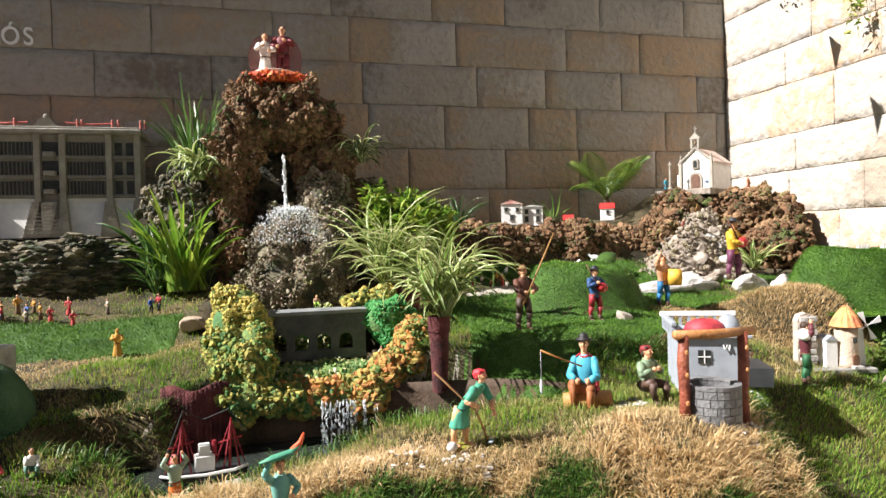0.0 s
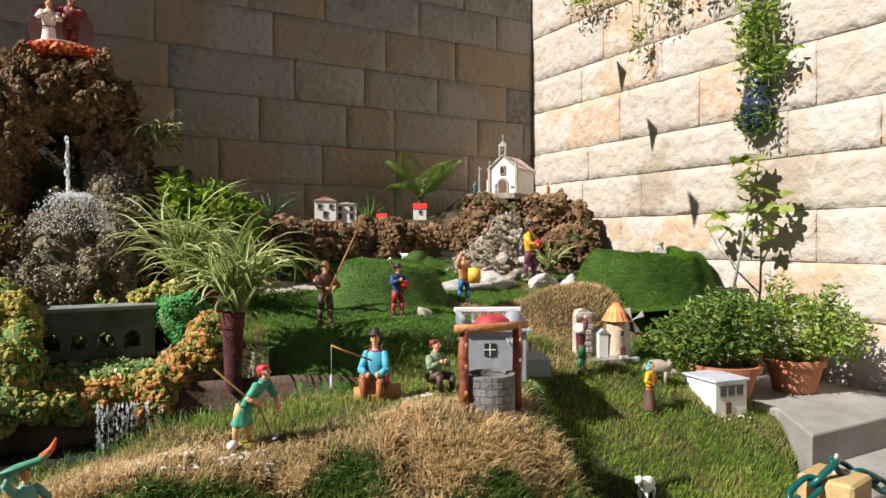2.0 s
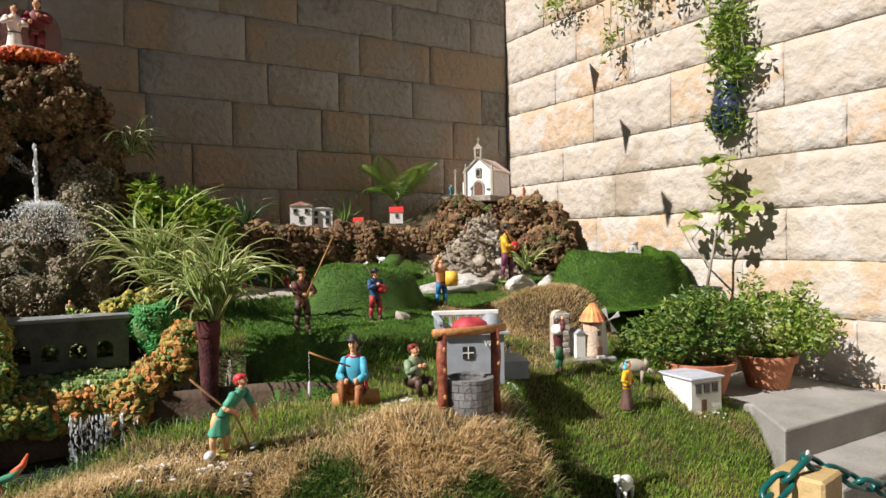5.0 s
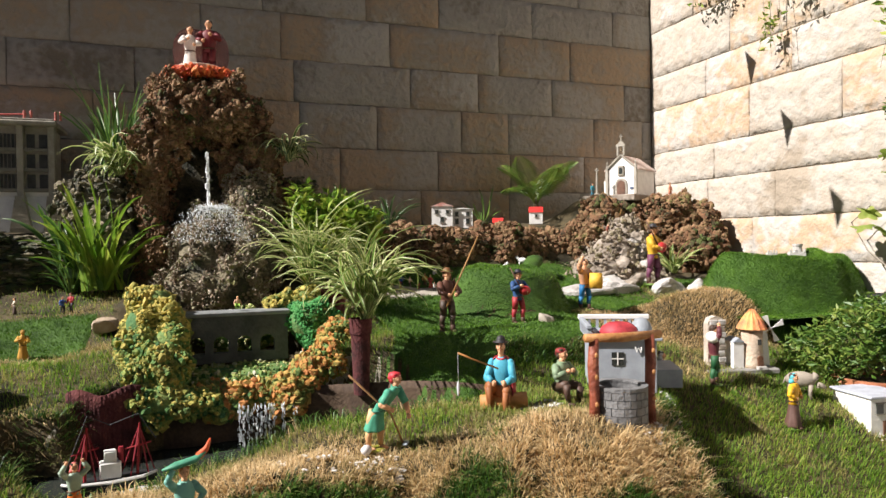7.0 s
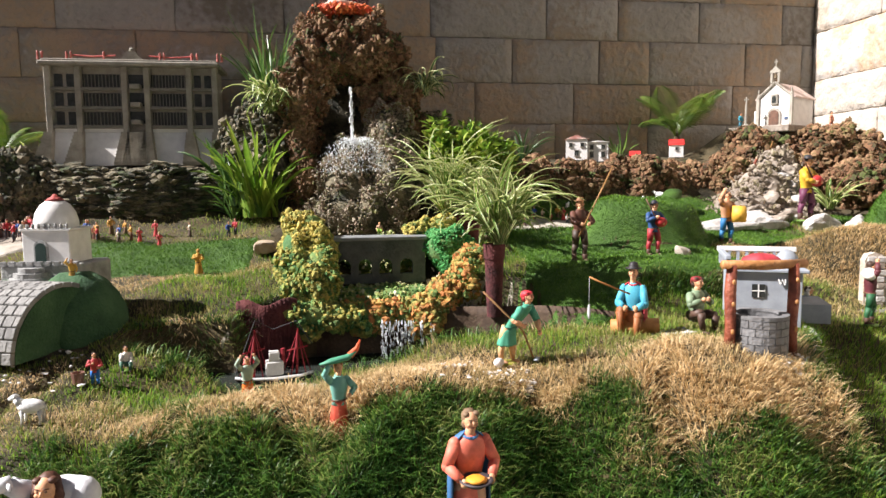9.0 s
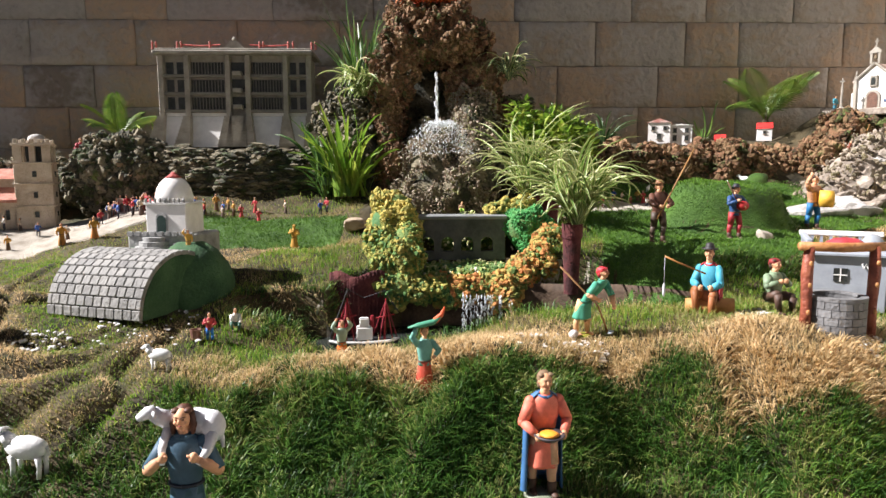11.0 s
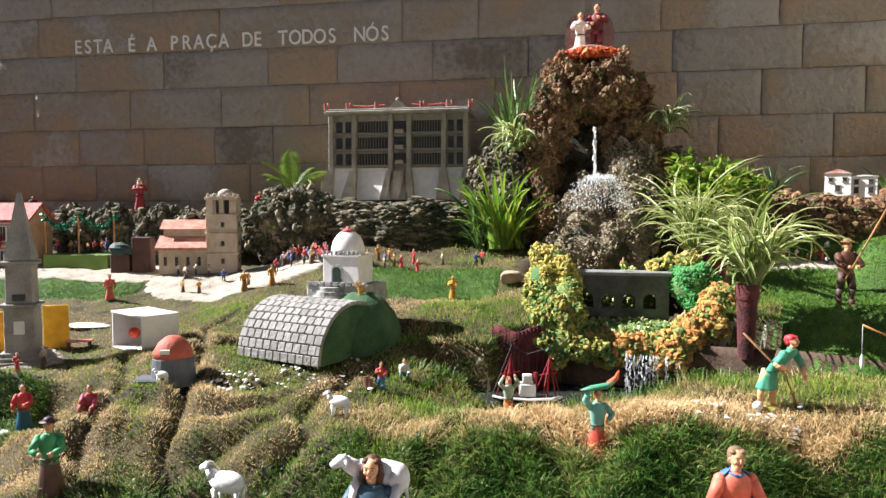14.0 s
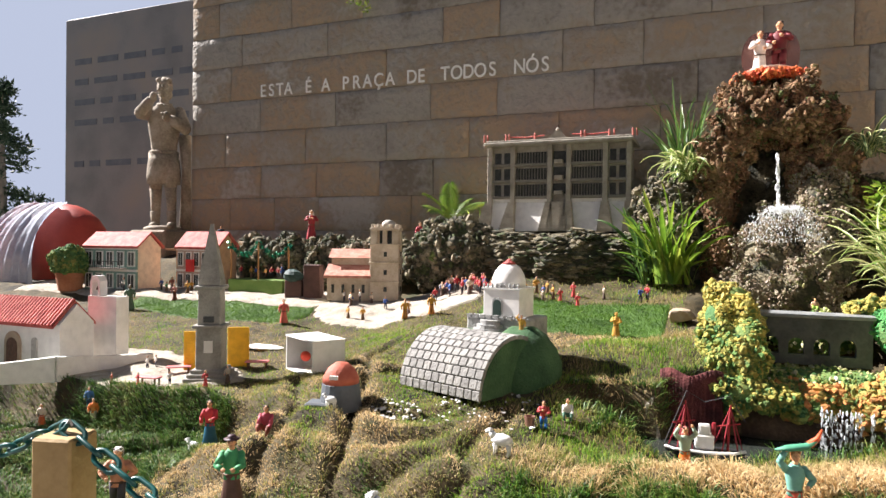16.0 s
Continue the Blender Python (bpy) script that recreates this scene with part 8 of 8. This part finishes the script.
def townhouse(label, at, w, d, h, r, front, side, shutters, balcony):
    t = thing("model_townhouse", label, "model house", at)
    part("wall", Mesh().prism([(0, 0), (d, 0), (d, h), (d / 2, r), (0, h)], 0, w, "x"), side, t)
    part("front", Mesh().box((w / 2, -0.006, h / 2), (w - 0.004, 0.012, h)), front, t)
    for s in (0, 1):
        part("roof", Mesh().prism([(-0.03, h - 0.012), (d / 2, r + 0.005), (d / 2, r + 0.025), (-0.03, h + 0.012)] if s == 0 else [(d + 0.03, h - 0.012), (d + 0.03, h + 0.012), (d / 2, r + 0.025), (d / 2, r + 0.005)], -0.02, w + 0.02, "x"), M_REDROOF, t)
    part("storey_band", Mesh().box((w / 2, -0.015, h * 0.48), (w, 0.02, 0.022)), M_WHITE, t)
    part("eave_band", Mesh().box((w / 2, -0.015, h * 0.97), (w, 0.02, 0.02)), M_WHITE, t)
    n = 5
    for row in range(2):
        for k in range(n):
            x = w * (k + 0.5) / n
            z = h * (0.24 + 0.5 * row)
            f = part("window", Mesh().box((x, -0.015, z), (w / n * 0.66, 0.012, h * 0.34)), M_WHITE, t)
            part("pane", Mesh().box((x - w / n * 0.14, -0.020, z), (w / n * 0.2, 0.008, h * 0.29)).box((x + w / n * 0.14, -0.020, z), (w / n * 0.2, 0.008, h * 0.29)), M_GLAZE, f)
    if balcony:
        part("balcony", Mesh().box((w / 2, -0.045, h * 0.53), (w * 0.6, 0.07, 0.012)), M_GREYROCK, t)
        rl = part("railing", Mesh().box((w / 2, -0.078, h * 0.68), (w * 0.6, 0.006, 0.008)), M_PLASTIC, t)
        for k in range(14):
            part("rail_bar", Mesh().box((w * 0.2 + w * 0.6 * (k + 0.5) / 14, -0.078, h * 0.6), (0.005, 0.005, h * 0.15)), M_PLASTIC, rl)
    return t


townhouse("two-storey green and white model house with balcony", (-6.15, 4.46, 0.97), 0.72, 0.28, 0.44, 0.57, paint("sage_green", (116, 150, 140)), paint("cream_plaster", (222, 206, 186)), None, True)
th = townhouse("two-storey tan model house with red banner", (-5.14, 4.68, 0.99), 0.50, 0.26, 0.42, 0.56, paint("pink_grey_plaster", (176, 156, 144)), paint("tan_plaster", (196, 158, 126)), None, False)
part("banner", Mesh().box((0.2, -0.05, 0.25), (0.1, 0.01, 0.12)), paint("bright_red", (206, 40, 34)), th, "bright red banner")
solid("house_link", Mesh().box((-5.28, 4.86, 1.39), (0.30, 0.12, 0.02)).box((-5.28, 4.95, 1.19), (0.28, 0.02, 0.4)), paint("tan_plaster", (196, 158, 126)), "flat tan roof joining the two model houses", "roof")


def tower_church(at, rz):
    t = thing("tower_church", "beige model church with square battlemented tower", "model building", at, rz)
    M_T = mat("beige_model_stone", [(0.40, 0.32, 0.23), (0.52, 0.43, 0.33), (0.6, 0.52, 0.42)], 0.85, 10, 5, 0.25, 80)
    w = 0.24
    part("tower", Mesh().box((0, 0.12, 0.235), (w, w, 0.47), bev=0.004), M_T, t)
    for z in (0.16, 0.32, 0.47):
        part("string_course", Mesh().box((0, 0.12, z), (w + 0.025, w + 0.025, 0.014), bev=0.003), M_T, t)
    for sx in (-1, 1):
        for sy in (-1, 1):
            part("belfry_pier", Mesh().box((sx * (w / 2 - 0.03), 0.12 + sy * (w / 2 - 0.03), 0.53), (0.055, 0.055, 0.12)), M_T, t)
    for s in (-1, 1):
        part("belfry_mullion", Mesh().box((0, 0.12 + s * (w / 2 - 0.03), 0.53), (0.035, 0.05, 0.12)), M_T, t)
        part("belfry_mullion", Mesh().box((s * (w / 2 - 0.03), 0.12, 0.53), (0.05, 0.035, 0.12)), M_T, t)
    # dark block added inside the openings to give them their shade
    part("belfry_core", Mesh().box((0, 0.12, 0.53), (0.1, 0.1, 0.12)), M_GLAZE, t)
    part("belfry_top", Mesh().box((0, 0.12, 0.598), (w + 0.01, w + 0.01, 0.02), bev=0.003), M_T, t)
    for k in range(5):
        for s in (-1, 1):
            part("merlon", Mesh().box((-0.1 + 0.05 * k, 0.12 + s * 0.1, 0.622), (0.026, 0.03, 0.035), bev=0.003), M_T, t)
    part("bell_top", Mesh().ball((0.02, 0.12, 0.64), (0.06, 0.04, 0.04), 10, 6), M_GREYROCK, t, smooth=True)
    for z in (0.1, 0.24, 0.39):
        part("slit_window", Mesh().box((0.01, -0.004, z), (0.025, 0.012, 0.04)).box((w / 2 + 0.001, 0.12, z), (0.012, 0.025, 0.04)), M_GLAZE, t)
    part("nave", Mesh().prism([(0.02, 0.0), (0.5, 0.0), (0.5, 0.2), (0.2, 0.2), (0.02, 0.2)], -0.48, -w / 2 + 0.01, "x"), M_T, t)
    part("aisle_roof", Mesh().prism([(-0.02, 0.19), (0.16, 0.285), (0.16, 0.3), (-0.02, 0.21)], -0.5, -w / 2 + 0.01, "x"), M_TILE, t)
    part("clerestory", Mesh().box((-0.3, 0.24, 0.28), (0.34, 0.18, 0.16)), M_T, t)
    part("nave_roof", Mesh().prism([(0.11, 0.355), (0.25, 0.43), (0.38, 0.355), (0.25, 0.415)], -0.49, -w / 2 + 0.01, "x"), M_TILE, t)
    for k in range(4):
        part("nave_window", Mesh().box((-0.43 + 0.085 * k, 0.016, 0.1), (0.022, 0.012, 0.07)), M_GLAZE, t)


tower_church((-2.76, 4.52, 1.0), 20)
M_CARD = paint("white_card", (228, 226, 222), wear=0.08)
bx = thing("white_box_stall", "open white box used as a market stall", "box", (-2.36, 2.92, gz(-2.36, 2.92) - 0.005), -30)
for c, s in (((0, 0.1, 0.1), (0.34, 0.008, 0.2)), ((-0.17, 0, 0.1), (0.008, 0.2, 0.2)), ((0.17, 0, 0.1), (0.008, 0.2, 0.2)), ((0, 0, 0.004), (0.34, 0.2, 0.008)), ((0, 0.0, 0.2), (0.35, 0.21, 0.008))):
    part("panel", Mesh().box(c, s), M_CARD, bx)
part("red_goods", Mesh().ball((-0.08, -0.02, 0.08), (0.04, 0.03, 0.03), 10, 6), paint("tomato_red", (214, 66, 34)), bx, smooth=True)
ig = thing("domed_oven", "small grey oven with a red dome on the grass", "model oven", on(-1.84, 2.36, -0.01), 15)
part("base", Mesh().lathe((0, 0, 0), [(0, 0.1), (0.12, 0.088), (0.125, 0.085)], 20).box((-0.09, -0.04, 0.02), (0.12, 0.1, 0.04), 0, 0.008), paint("slate_grey", (86, 92, 98)), ig)
part("dome", Mesh().lathe((0, 0, 0.122), [(0, 0.086), (0.03, 0.084), (0.07, 0.062), (0.095, 0.03), (0.1, 0.005)], 20), mat("red_dome", [(0.36, 0.07, 0.04), (0.48, 0.12, 0.07)], 0.7, 9, 4, 0.2, 60), ig, smooth=True)
part("vent", Mesh().box((-0.01, -0.083, 0.16), (0.04, 0.012, 0.018)), M_WHITE, ig)
for x, y, r in ((-3.2, 2.5, 10), (-2.85, 3.02, 25), (-3.25, 2.78, 40)):
    tb = thing("toy_table", "tiny table with a pink cloth on the sand", "table", on(x, y), r, "market tables")
    part("tabletop", Mesh().box((0, 0, 0.045), (0.14, 0.06, 0.008), bev=0.002), paint("pink_cloth", (206, 120, 120)), tb)
    for sx in (-1, 1):
        for sy in (-1, 1):
            part("leg", Mesh().box((sx * 0.055, sy * 0.02, 0.02), (0.008, 0.008, 0.044)), M_DOOR, tb)
solid("white_cloth", Mesh().ball((0, 0, 0.012), (0.16, 0.07, 0.014), 14, 6, 0.15, random.Random(8)), M_WHITE, "crumpled white cloth lying on the dry grass", "cloth", on(-3.05, 3.35))
tpy = thing("topiary", "round clipped green bush in a terracotta pot", "topiary", (-6.24, 4.36, 0.965), scale=0.82)
part("pot", Mesh().lathe((0, 0, 0), [(0, 0.13), (0.2, 0.165), (0.22, 0.165), (0.22, 0.14)], 22), M_TERRA, tpy)
part("clipped_crown", lumps("clipped_crown", on_blobs([(0, 0, 0.36, 0.21, 0.21, 0.19)], 1500, 3), (0.014, 0.028), M_FG, 9), None, tpy, kind="stuff")
part("crown_core", Mesh().ball((0, 0, 0.36), (0.2, 0.2, 0.18), 16, 10), M_FG, tpy, smooth=True)
dr = thing("draped_barrel", "large red rounded barrel draped with pale blue tulle", "barrel", (-7.35, 5.15, 0.95))
part("barrel", Mesh().ball((0, 0, 0.35), (0.62, 0.4, 0.6), 24, 12), mat("red_barrel", [(0.30, 0.03, 0.02), (0.42, 0.06, 0.035)], 0.5, 5, 4, 0.1, 60), dr, smooth=True)
vs, nn = [], 26
for j in range(12):
    f = j / 11
    for i in range(nn):
        u = i / (nn - 1)
        vs.append((-0.45 - 0.42 * f * (1 - u) + 0.68 * u, -0.15 - 0.42 * math.sin(min(1, f * 1.2) * math.pi / 2) + 0.02 * math.sin(i * 1.9 + f * 3), 0.95 - 0.95 * f ** 1.5 + 0.015 * math.sin(i * 1.3)))
part("tulle", Mesh().add(vs, [(j * nn + i, j * nn + i + 1, (j + 1) * nn + i + 1, (j + 1) * nn + i) for j in range(11) for i in range(nn - 1)]), mat("pale_blue_tulle", [(0.42, 0.48, 0.62), (0.58, 0.64, 0.76), (0.7, 0.74, 0.82)], 0.8, 4, 4, 0.2, 40, trans=0.4), dr, smooth=True)
# stage with tinsel garland
stg = thing("village_stage", "low green stage with poles and tinsel garland", "stage", (-4.2, 4.8, 1.0))
part("platform", Mesh().box((0, 0.02, 0.06), (0.62, 0.3, 0.13), bev=0.004), mat("lime_board", [(0.12, 0.22, 0.04), (0.2, 0.3, 0.07)], 0.8, 6, 4, 0.2, 60), stg)
for x in (-0.3, 0.02, 0.36):
    part("pole", Mesh().tube([(x, -0.1, 0.0), (x, -0.1, 0.48)], 0.008, 7), M_BEAM, stg)
gp = [(-0.32 + 0.7 * k / 24, -0.1, 0.46 - 0.10 * math.sin(math.pi * ((k * 2 / 24) % 1.0))) for k in range(25)]
part("garland", lumps("garland", np.repeat(np.array(gp), 8, 0) + np.random.default_rng(2).normal(0, 0.012, (200, 3)), (0.006, 0.014), mat("green_tinsel", [(0.0, 0.12, 0.06), (0.02, 0.25, 0.14)], 0.25, 20, 3, 0, 60, metal=0.5), 12), None, stg, kind="stuff")
for x, y, h in ((-3.66, 4.55, 0.16), (-3.5, 4.6, 0.3)):
    solid("brown_block", Mesh().box((0, 0, h / 2), (0.15, 0.12, h), bev=0.006), mat("brown_card", [(0.06, 0.03, 0.025), (0.12, 0.06, 0.05)], 0.8, 8, 4, 0.2, 60), "dark brown block beside the stage", "block", on(x, y, -0.01), 15)
solid("cloth_bundle", Mesh().ball((0, 0, 0.04), (0.1, 0.07, 0.06), 12, 7, 0.1, random.Random(4)), mat("dark_green_cloth", [(0.01, 0.03, 0.03), (0.03, 0.07, 0.06)], 0.7, 12, 4, 0.3, 60), "dark green cloth bundle on the brown block", "cloth", on(-3.66, 4.52, 0.15))

# ---- lettering ----
WORDS = [('ESTA', -5.068, -4.618), ('É', -4.456, -4.369), ('A', -4.253, -4.126), ('PRAÇA', -3.999, -3.359), ('DE', -3.222, -3.006), ('TODOS', -2.856, -2.251), ('NÓS', -2.09, -1.733)]
lett = thing("wall_lettering", "raised pale metal letters fixed to the stone wall", "lettering", (0, 5.737, 3.108), kind="")
M_LETTER = mat("pale_metal_letter", [(0.74, 0.74, 0.72), (0.82, 0.82, 0.8)], 0.45, 9, 3, 0.05, 60)
for word, xa, xb in WORDS:
    for k, ch in enumerate(word):
        cu = bpy.data.curves.new("letter", "FONT")
        cu.body, cu.size, cu.extrude, cu.align_x, cu.offset = ch, 0.205, 0.008, "CENTER", 0.001
        tmp = bpy.data.objects.new("letter", cu)
        scene.collection.objects.link(tmp)
        me = bpy.data.meshes.new_from_object(tmp.evaluated_get(bpy.context.evaluated_depsgraph_get()))
        bpy.data.objects.remove(tmp)
        me.materials.clear()
        me.materials.append(M_LETTER)
        ob = new("letter", me)
        ob.parent = lett
        n = len(word)
        x = (xa + xb) / 2 + 0.055 if n == 1 else xa + 0.11 + (xb - xa - 0.11) * k / (n - 1)
        ob.matrix_basis = pose(x, 0, 0, 90, 0, 0) @ Matrix.Diagonal((0.8, 0.95, 1, 1))

# ---- memorial panel, statue, far tree ----
pan = solid("wall_panel", Mesh().box((-7.5, 6.55, 2.32), (3.0, 0.3, 4.66), bev=0.01), mat("polished_grey_stone", [(0.16, 0.155, 0.15), (0.22, 0.21, 0.2), (0.27, 0.23, 0.19)], 0.35, 1.5, 6, 0.03, 60), "tall polished grey memorial slab with faint lines of writing", "wall", kind="structure")
brng = random.Random(12)
M_BAR = mat("faint_lettering", [(0.09, 0.10, 0.12), (0.13, 0.14, 0.16)], 0.5, 9, 3, 0.0, 60)
for r in range(5):
    x = -8.8
    while x < -6.5:
        w = brng.uniform(0.18, 0.5)
        if x + w > -6.4 or (r == 4 and x > -7.4):
            break
        part("writing_bar", Mesh().box((x + w / 2, 6.397, 4.02 - 0.29 * r - (0.3 if r == 4 else 0)), (w, 0.006, 0.085)), M_BAR, pan)
        x += w + 0.12
M_STATUE = mat("statue_stone", [(0.17, 0.14, 0.10), (0.28, 0.23, 0.17), (0.38, 0.33, 0.26)], 0.85, 5, 6, 0.4, 40)
smesh, _ = figure_mesh((0, 0, 0), (0, 0, 0), arms=("mouth", "chest"), cape=None, n=20, base=(1, 1, 1))
smesh.mi = [0] * len(smesh.mi)
smesh.cur = 0
smesh.lathe((0, 0, 0), [(0.3, 0.125, 0.1), (0.36, 0.128, 0.102), (0.44, 0.12, 0.095), (0.5, 0.1, 0.08)], 20)
smesh.tube([(0.16, 0.03, 0.0), (0.17, 0.0, 0.4), (0.15, 0.03, 0.62)], [0.05, 0.035, 0.05], 10)
smesh.mi = [0] * len(smesh.f)
st = new("stone_statue", smesh.data("stone_statue", M_STATUE, smooth=True))
st.location, st.rotation_euler, st.scale = (-6.3, 5.62, 1.60), (0, 0, radians(35)), (1.5, 1.6, 1.82)
tagged(st, "weathered stone statue on a pedestal at the wall's end", "statue")
solid("pedestal", Mesh().box((-6.3, 5.62, 0.8), (0.55, 0.5, 1.6), bev=0.02), M_STATUE, "plain stone pedestal under the statue", "pedestal")


def conifer(at, h):
    t = thing("conifer", "dark green conifer beyond the wall", "tree", at)
    rng = np.random.default_rng(6)
    part("trunk", Mesh().tube([(0, 0, 0), (0.03, 0, h * 0.5), (0, 0, h)], [0.12, 0.07, 0.01], 9), M_BARK, t)
    pts = []
    for k in range(90):
        f = rng.uniform(0.1, 1.0)
        a, L = rng.uniform(0, 2 * np.pi), (1 - f) * h * 0.32 + 0.15
        s = rng.uniform(0.1, 1, 70)
        sag = -0.25 * L * s ** 2
        pts.append(np.stack([L * s * math.cos(a) + rng.normal(0, 0.05, 70), L * s * math.sin(a) + rng.normal(0, 0.05, 70), f * h + sag + rng.normal(0, 0.04, 70)], -1))
    leaf_cloud("crown", np.concatenate(pts), (0.06, 0.14), mat("conifer_leaf", [(0.015, 0.04, 0.02), (0.04, 0.08, 0.035), (0.07, 0.11, 0.05)], 0.6, 3, 3, 0, 30, vary="island", spread=0.25), 7, t)


conifer((-11.9, 7.4, 0), 4.2)

# ---- posts and chain in front ----
M_POST = mat("yellow_wood_post", [(0.30, 0.19, 0.07), (0.40, 0.27, 0.11), (0.46, 0.33, 0.15)], 0.7, 4, 5, 0.2, 50)
M_CHAIN = mat("green_plastic_chain", [(0.0, 0.05, 0.045), (0.005, 0.10, 0.09)], 0.35, 9, 3, 0.0, 60)


def post(at, rz):
    t = thing("wooden_post", "square yellow wooden post with a small hook", "post", at, rz, "posts along the bed")
    part("shaft", Mesh().box((0, 0, 0.5), (0.105, 0.105, 1.0), bev=0.006), M_POST, t)
    part("hook", Mesh().tube([(0, 0, 1.0), (0, 0, 1.02), (0.012, 0, 1.035), (0.02, 0, 1.02)], 0.004, 6), M_GREYROCK, t)


POSTS = [(-1.70, 0.83), (1.47, 0.65), (-3.6, 0.75), (3.1, 0.55)]
for k, (x, y) in enumerate(POSTS):
    post((x, y, 0), 15 - 5 * k)
link = Mesh()
lp = [(0.026 * math.cos(a) + (0.016 if math.cos(a) > 0 else -0.016), 0.017 * math.sin(a), 0) for a in np.linspace(0, 2 * math.pi, 17)]
link.tube(lp, 0.0062, 7, caps=False)
LINK = link.data("link", M_CHAIN, smooth=True)


def chain(a, b, sag):
    t = thing("plastic_chain", "green plastic chain hung between the wooden posts", "chain", a)
    d = Vector(b) - Vector(a)
    n = int(d.length * 1.12 / 0.068)
    pts = [d * (k / n) + Vector((0, 0, -4 * sag * (k / n) * (1 - k / n))) for k in range(n + 1)]
    for k in range(n):
        v = (pts[k + 1] - pts[k])
        ob = new("link", LINK)
        ob.parent = t
        q = v.to_track_quat("X", "Z").to_matrix().to_4x4()
        ob.matrix_basis = Matrix.Translation((pts[k] + pts[k + 1]) / 2) @ q @ pose(0, 0, 0, 45 + 90 * (k % 2), 0, 0)


chain((-1.70, 0.83, 1.02), (1.47, 0.65, 1.02), 0.36)
chain((-3.6, 0.75, 1.02), (-1.70, 0.83, 1.02), 0.22)
chain((1.47, 0.65, 1.02), (3.1, 0.55, 1.02), 0.2)


# ---- ruined castle model on the turf ----
def castle(at, rz):
    t = thing("model_castle", "small brown stone model of a ruined castle", "model castle", at, rz)
    rng = random.Random(12)
    for cx, w, h in ((-0.1, 0.075, 0.065), (0.07, 0.12, 0.07)):
        wall = part("wall", Mesh().box((cx, 0, h / 2 - 0.02), (w, 0.08, h), bev=0.004, top=0.92), M_GREYROCK, t)
        for k in range(4):
            part("merlon", Mesh().box((cx - w * 0.38 + k * w * 0.25, -0.03, h - 0.014), (w * 0.13, 0.016, 0.02 + 0.008 * rng.random()), bev=0.002), M_GREYROCK, wall)
    part("tower", Mesh().lathe((0.075, 0.0, 0.03), [(0, 0.034), (0.06, 0.031), (0.064, 0.036), (0.078, 0.036), (0.078, 0.024)], 12), M_GREYROCK, t)
    part("gate", Mesh().box((-0.1, -0.0405, 0.0), (0.02, 0.004, 0.035)), M_PLASTIC, t)


castle((4.16, 3.66, 1.335), -35)


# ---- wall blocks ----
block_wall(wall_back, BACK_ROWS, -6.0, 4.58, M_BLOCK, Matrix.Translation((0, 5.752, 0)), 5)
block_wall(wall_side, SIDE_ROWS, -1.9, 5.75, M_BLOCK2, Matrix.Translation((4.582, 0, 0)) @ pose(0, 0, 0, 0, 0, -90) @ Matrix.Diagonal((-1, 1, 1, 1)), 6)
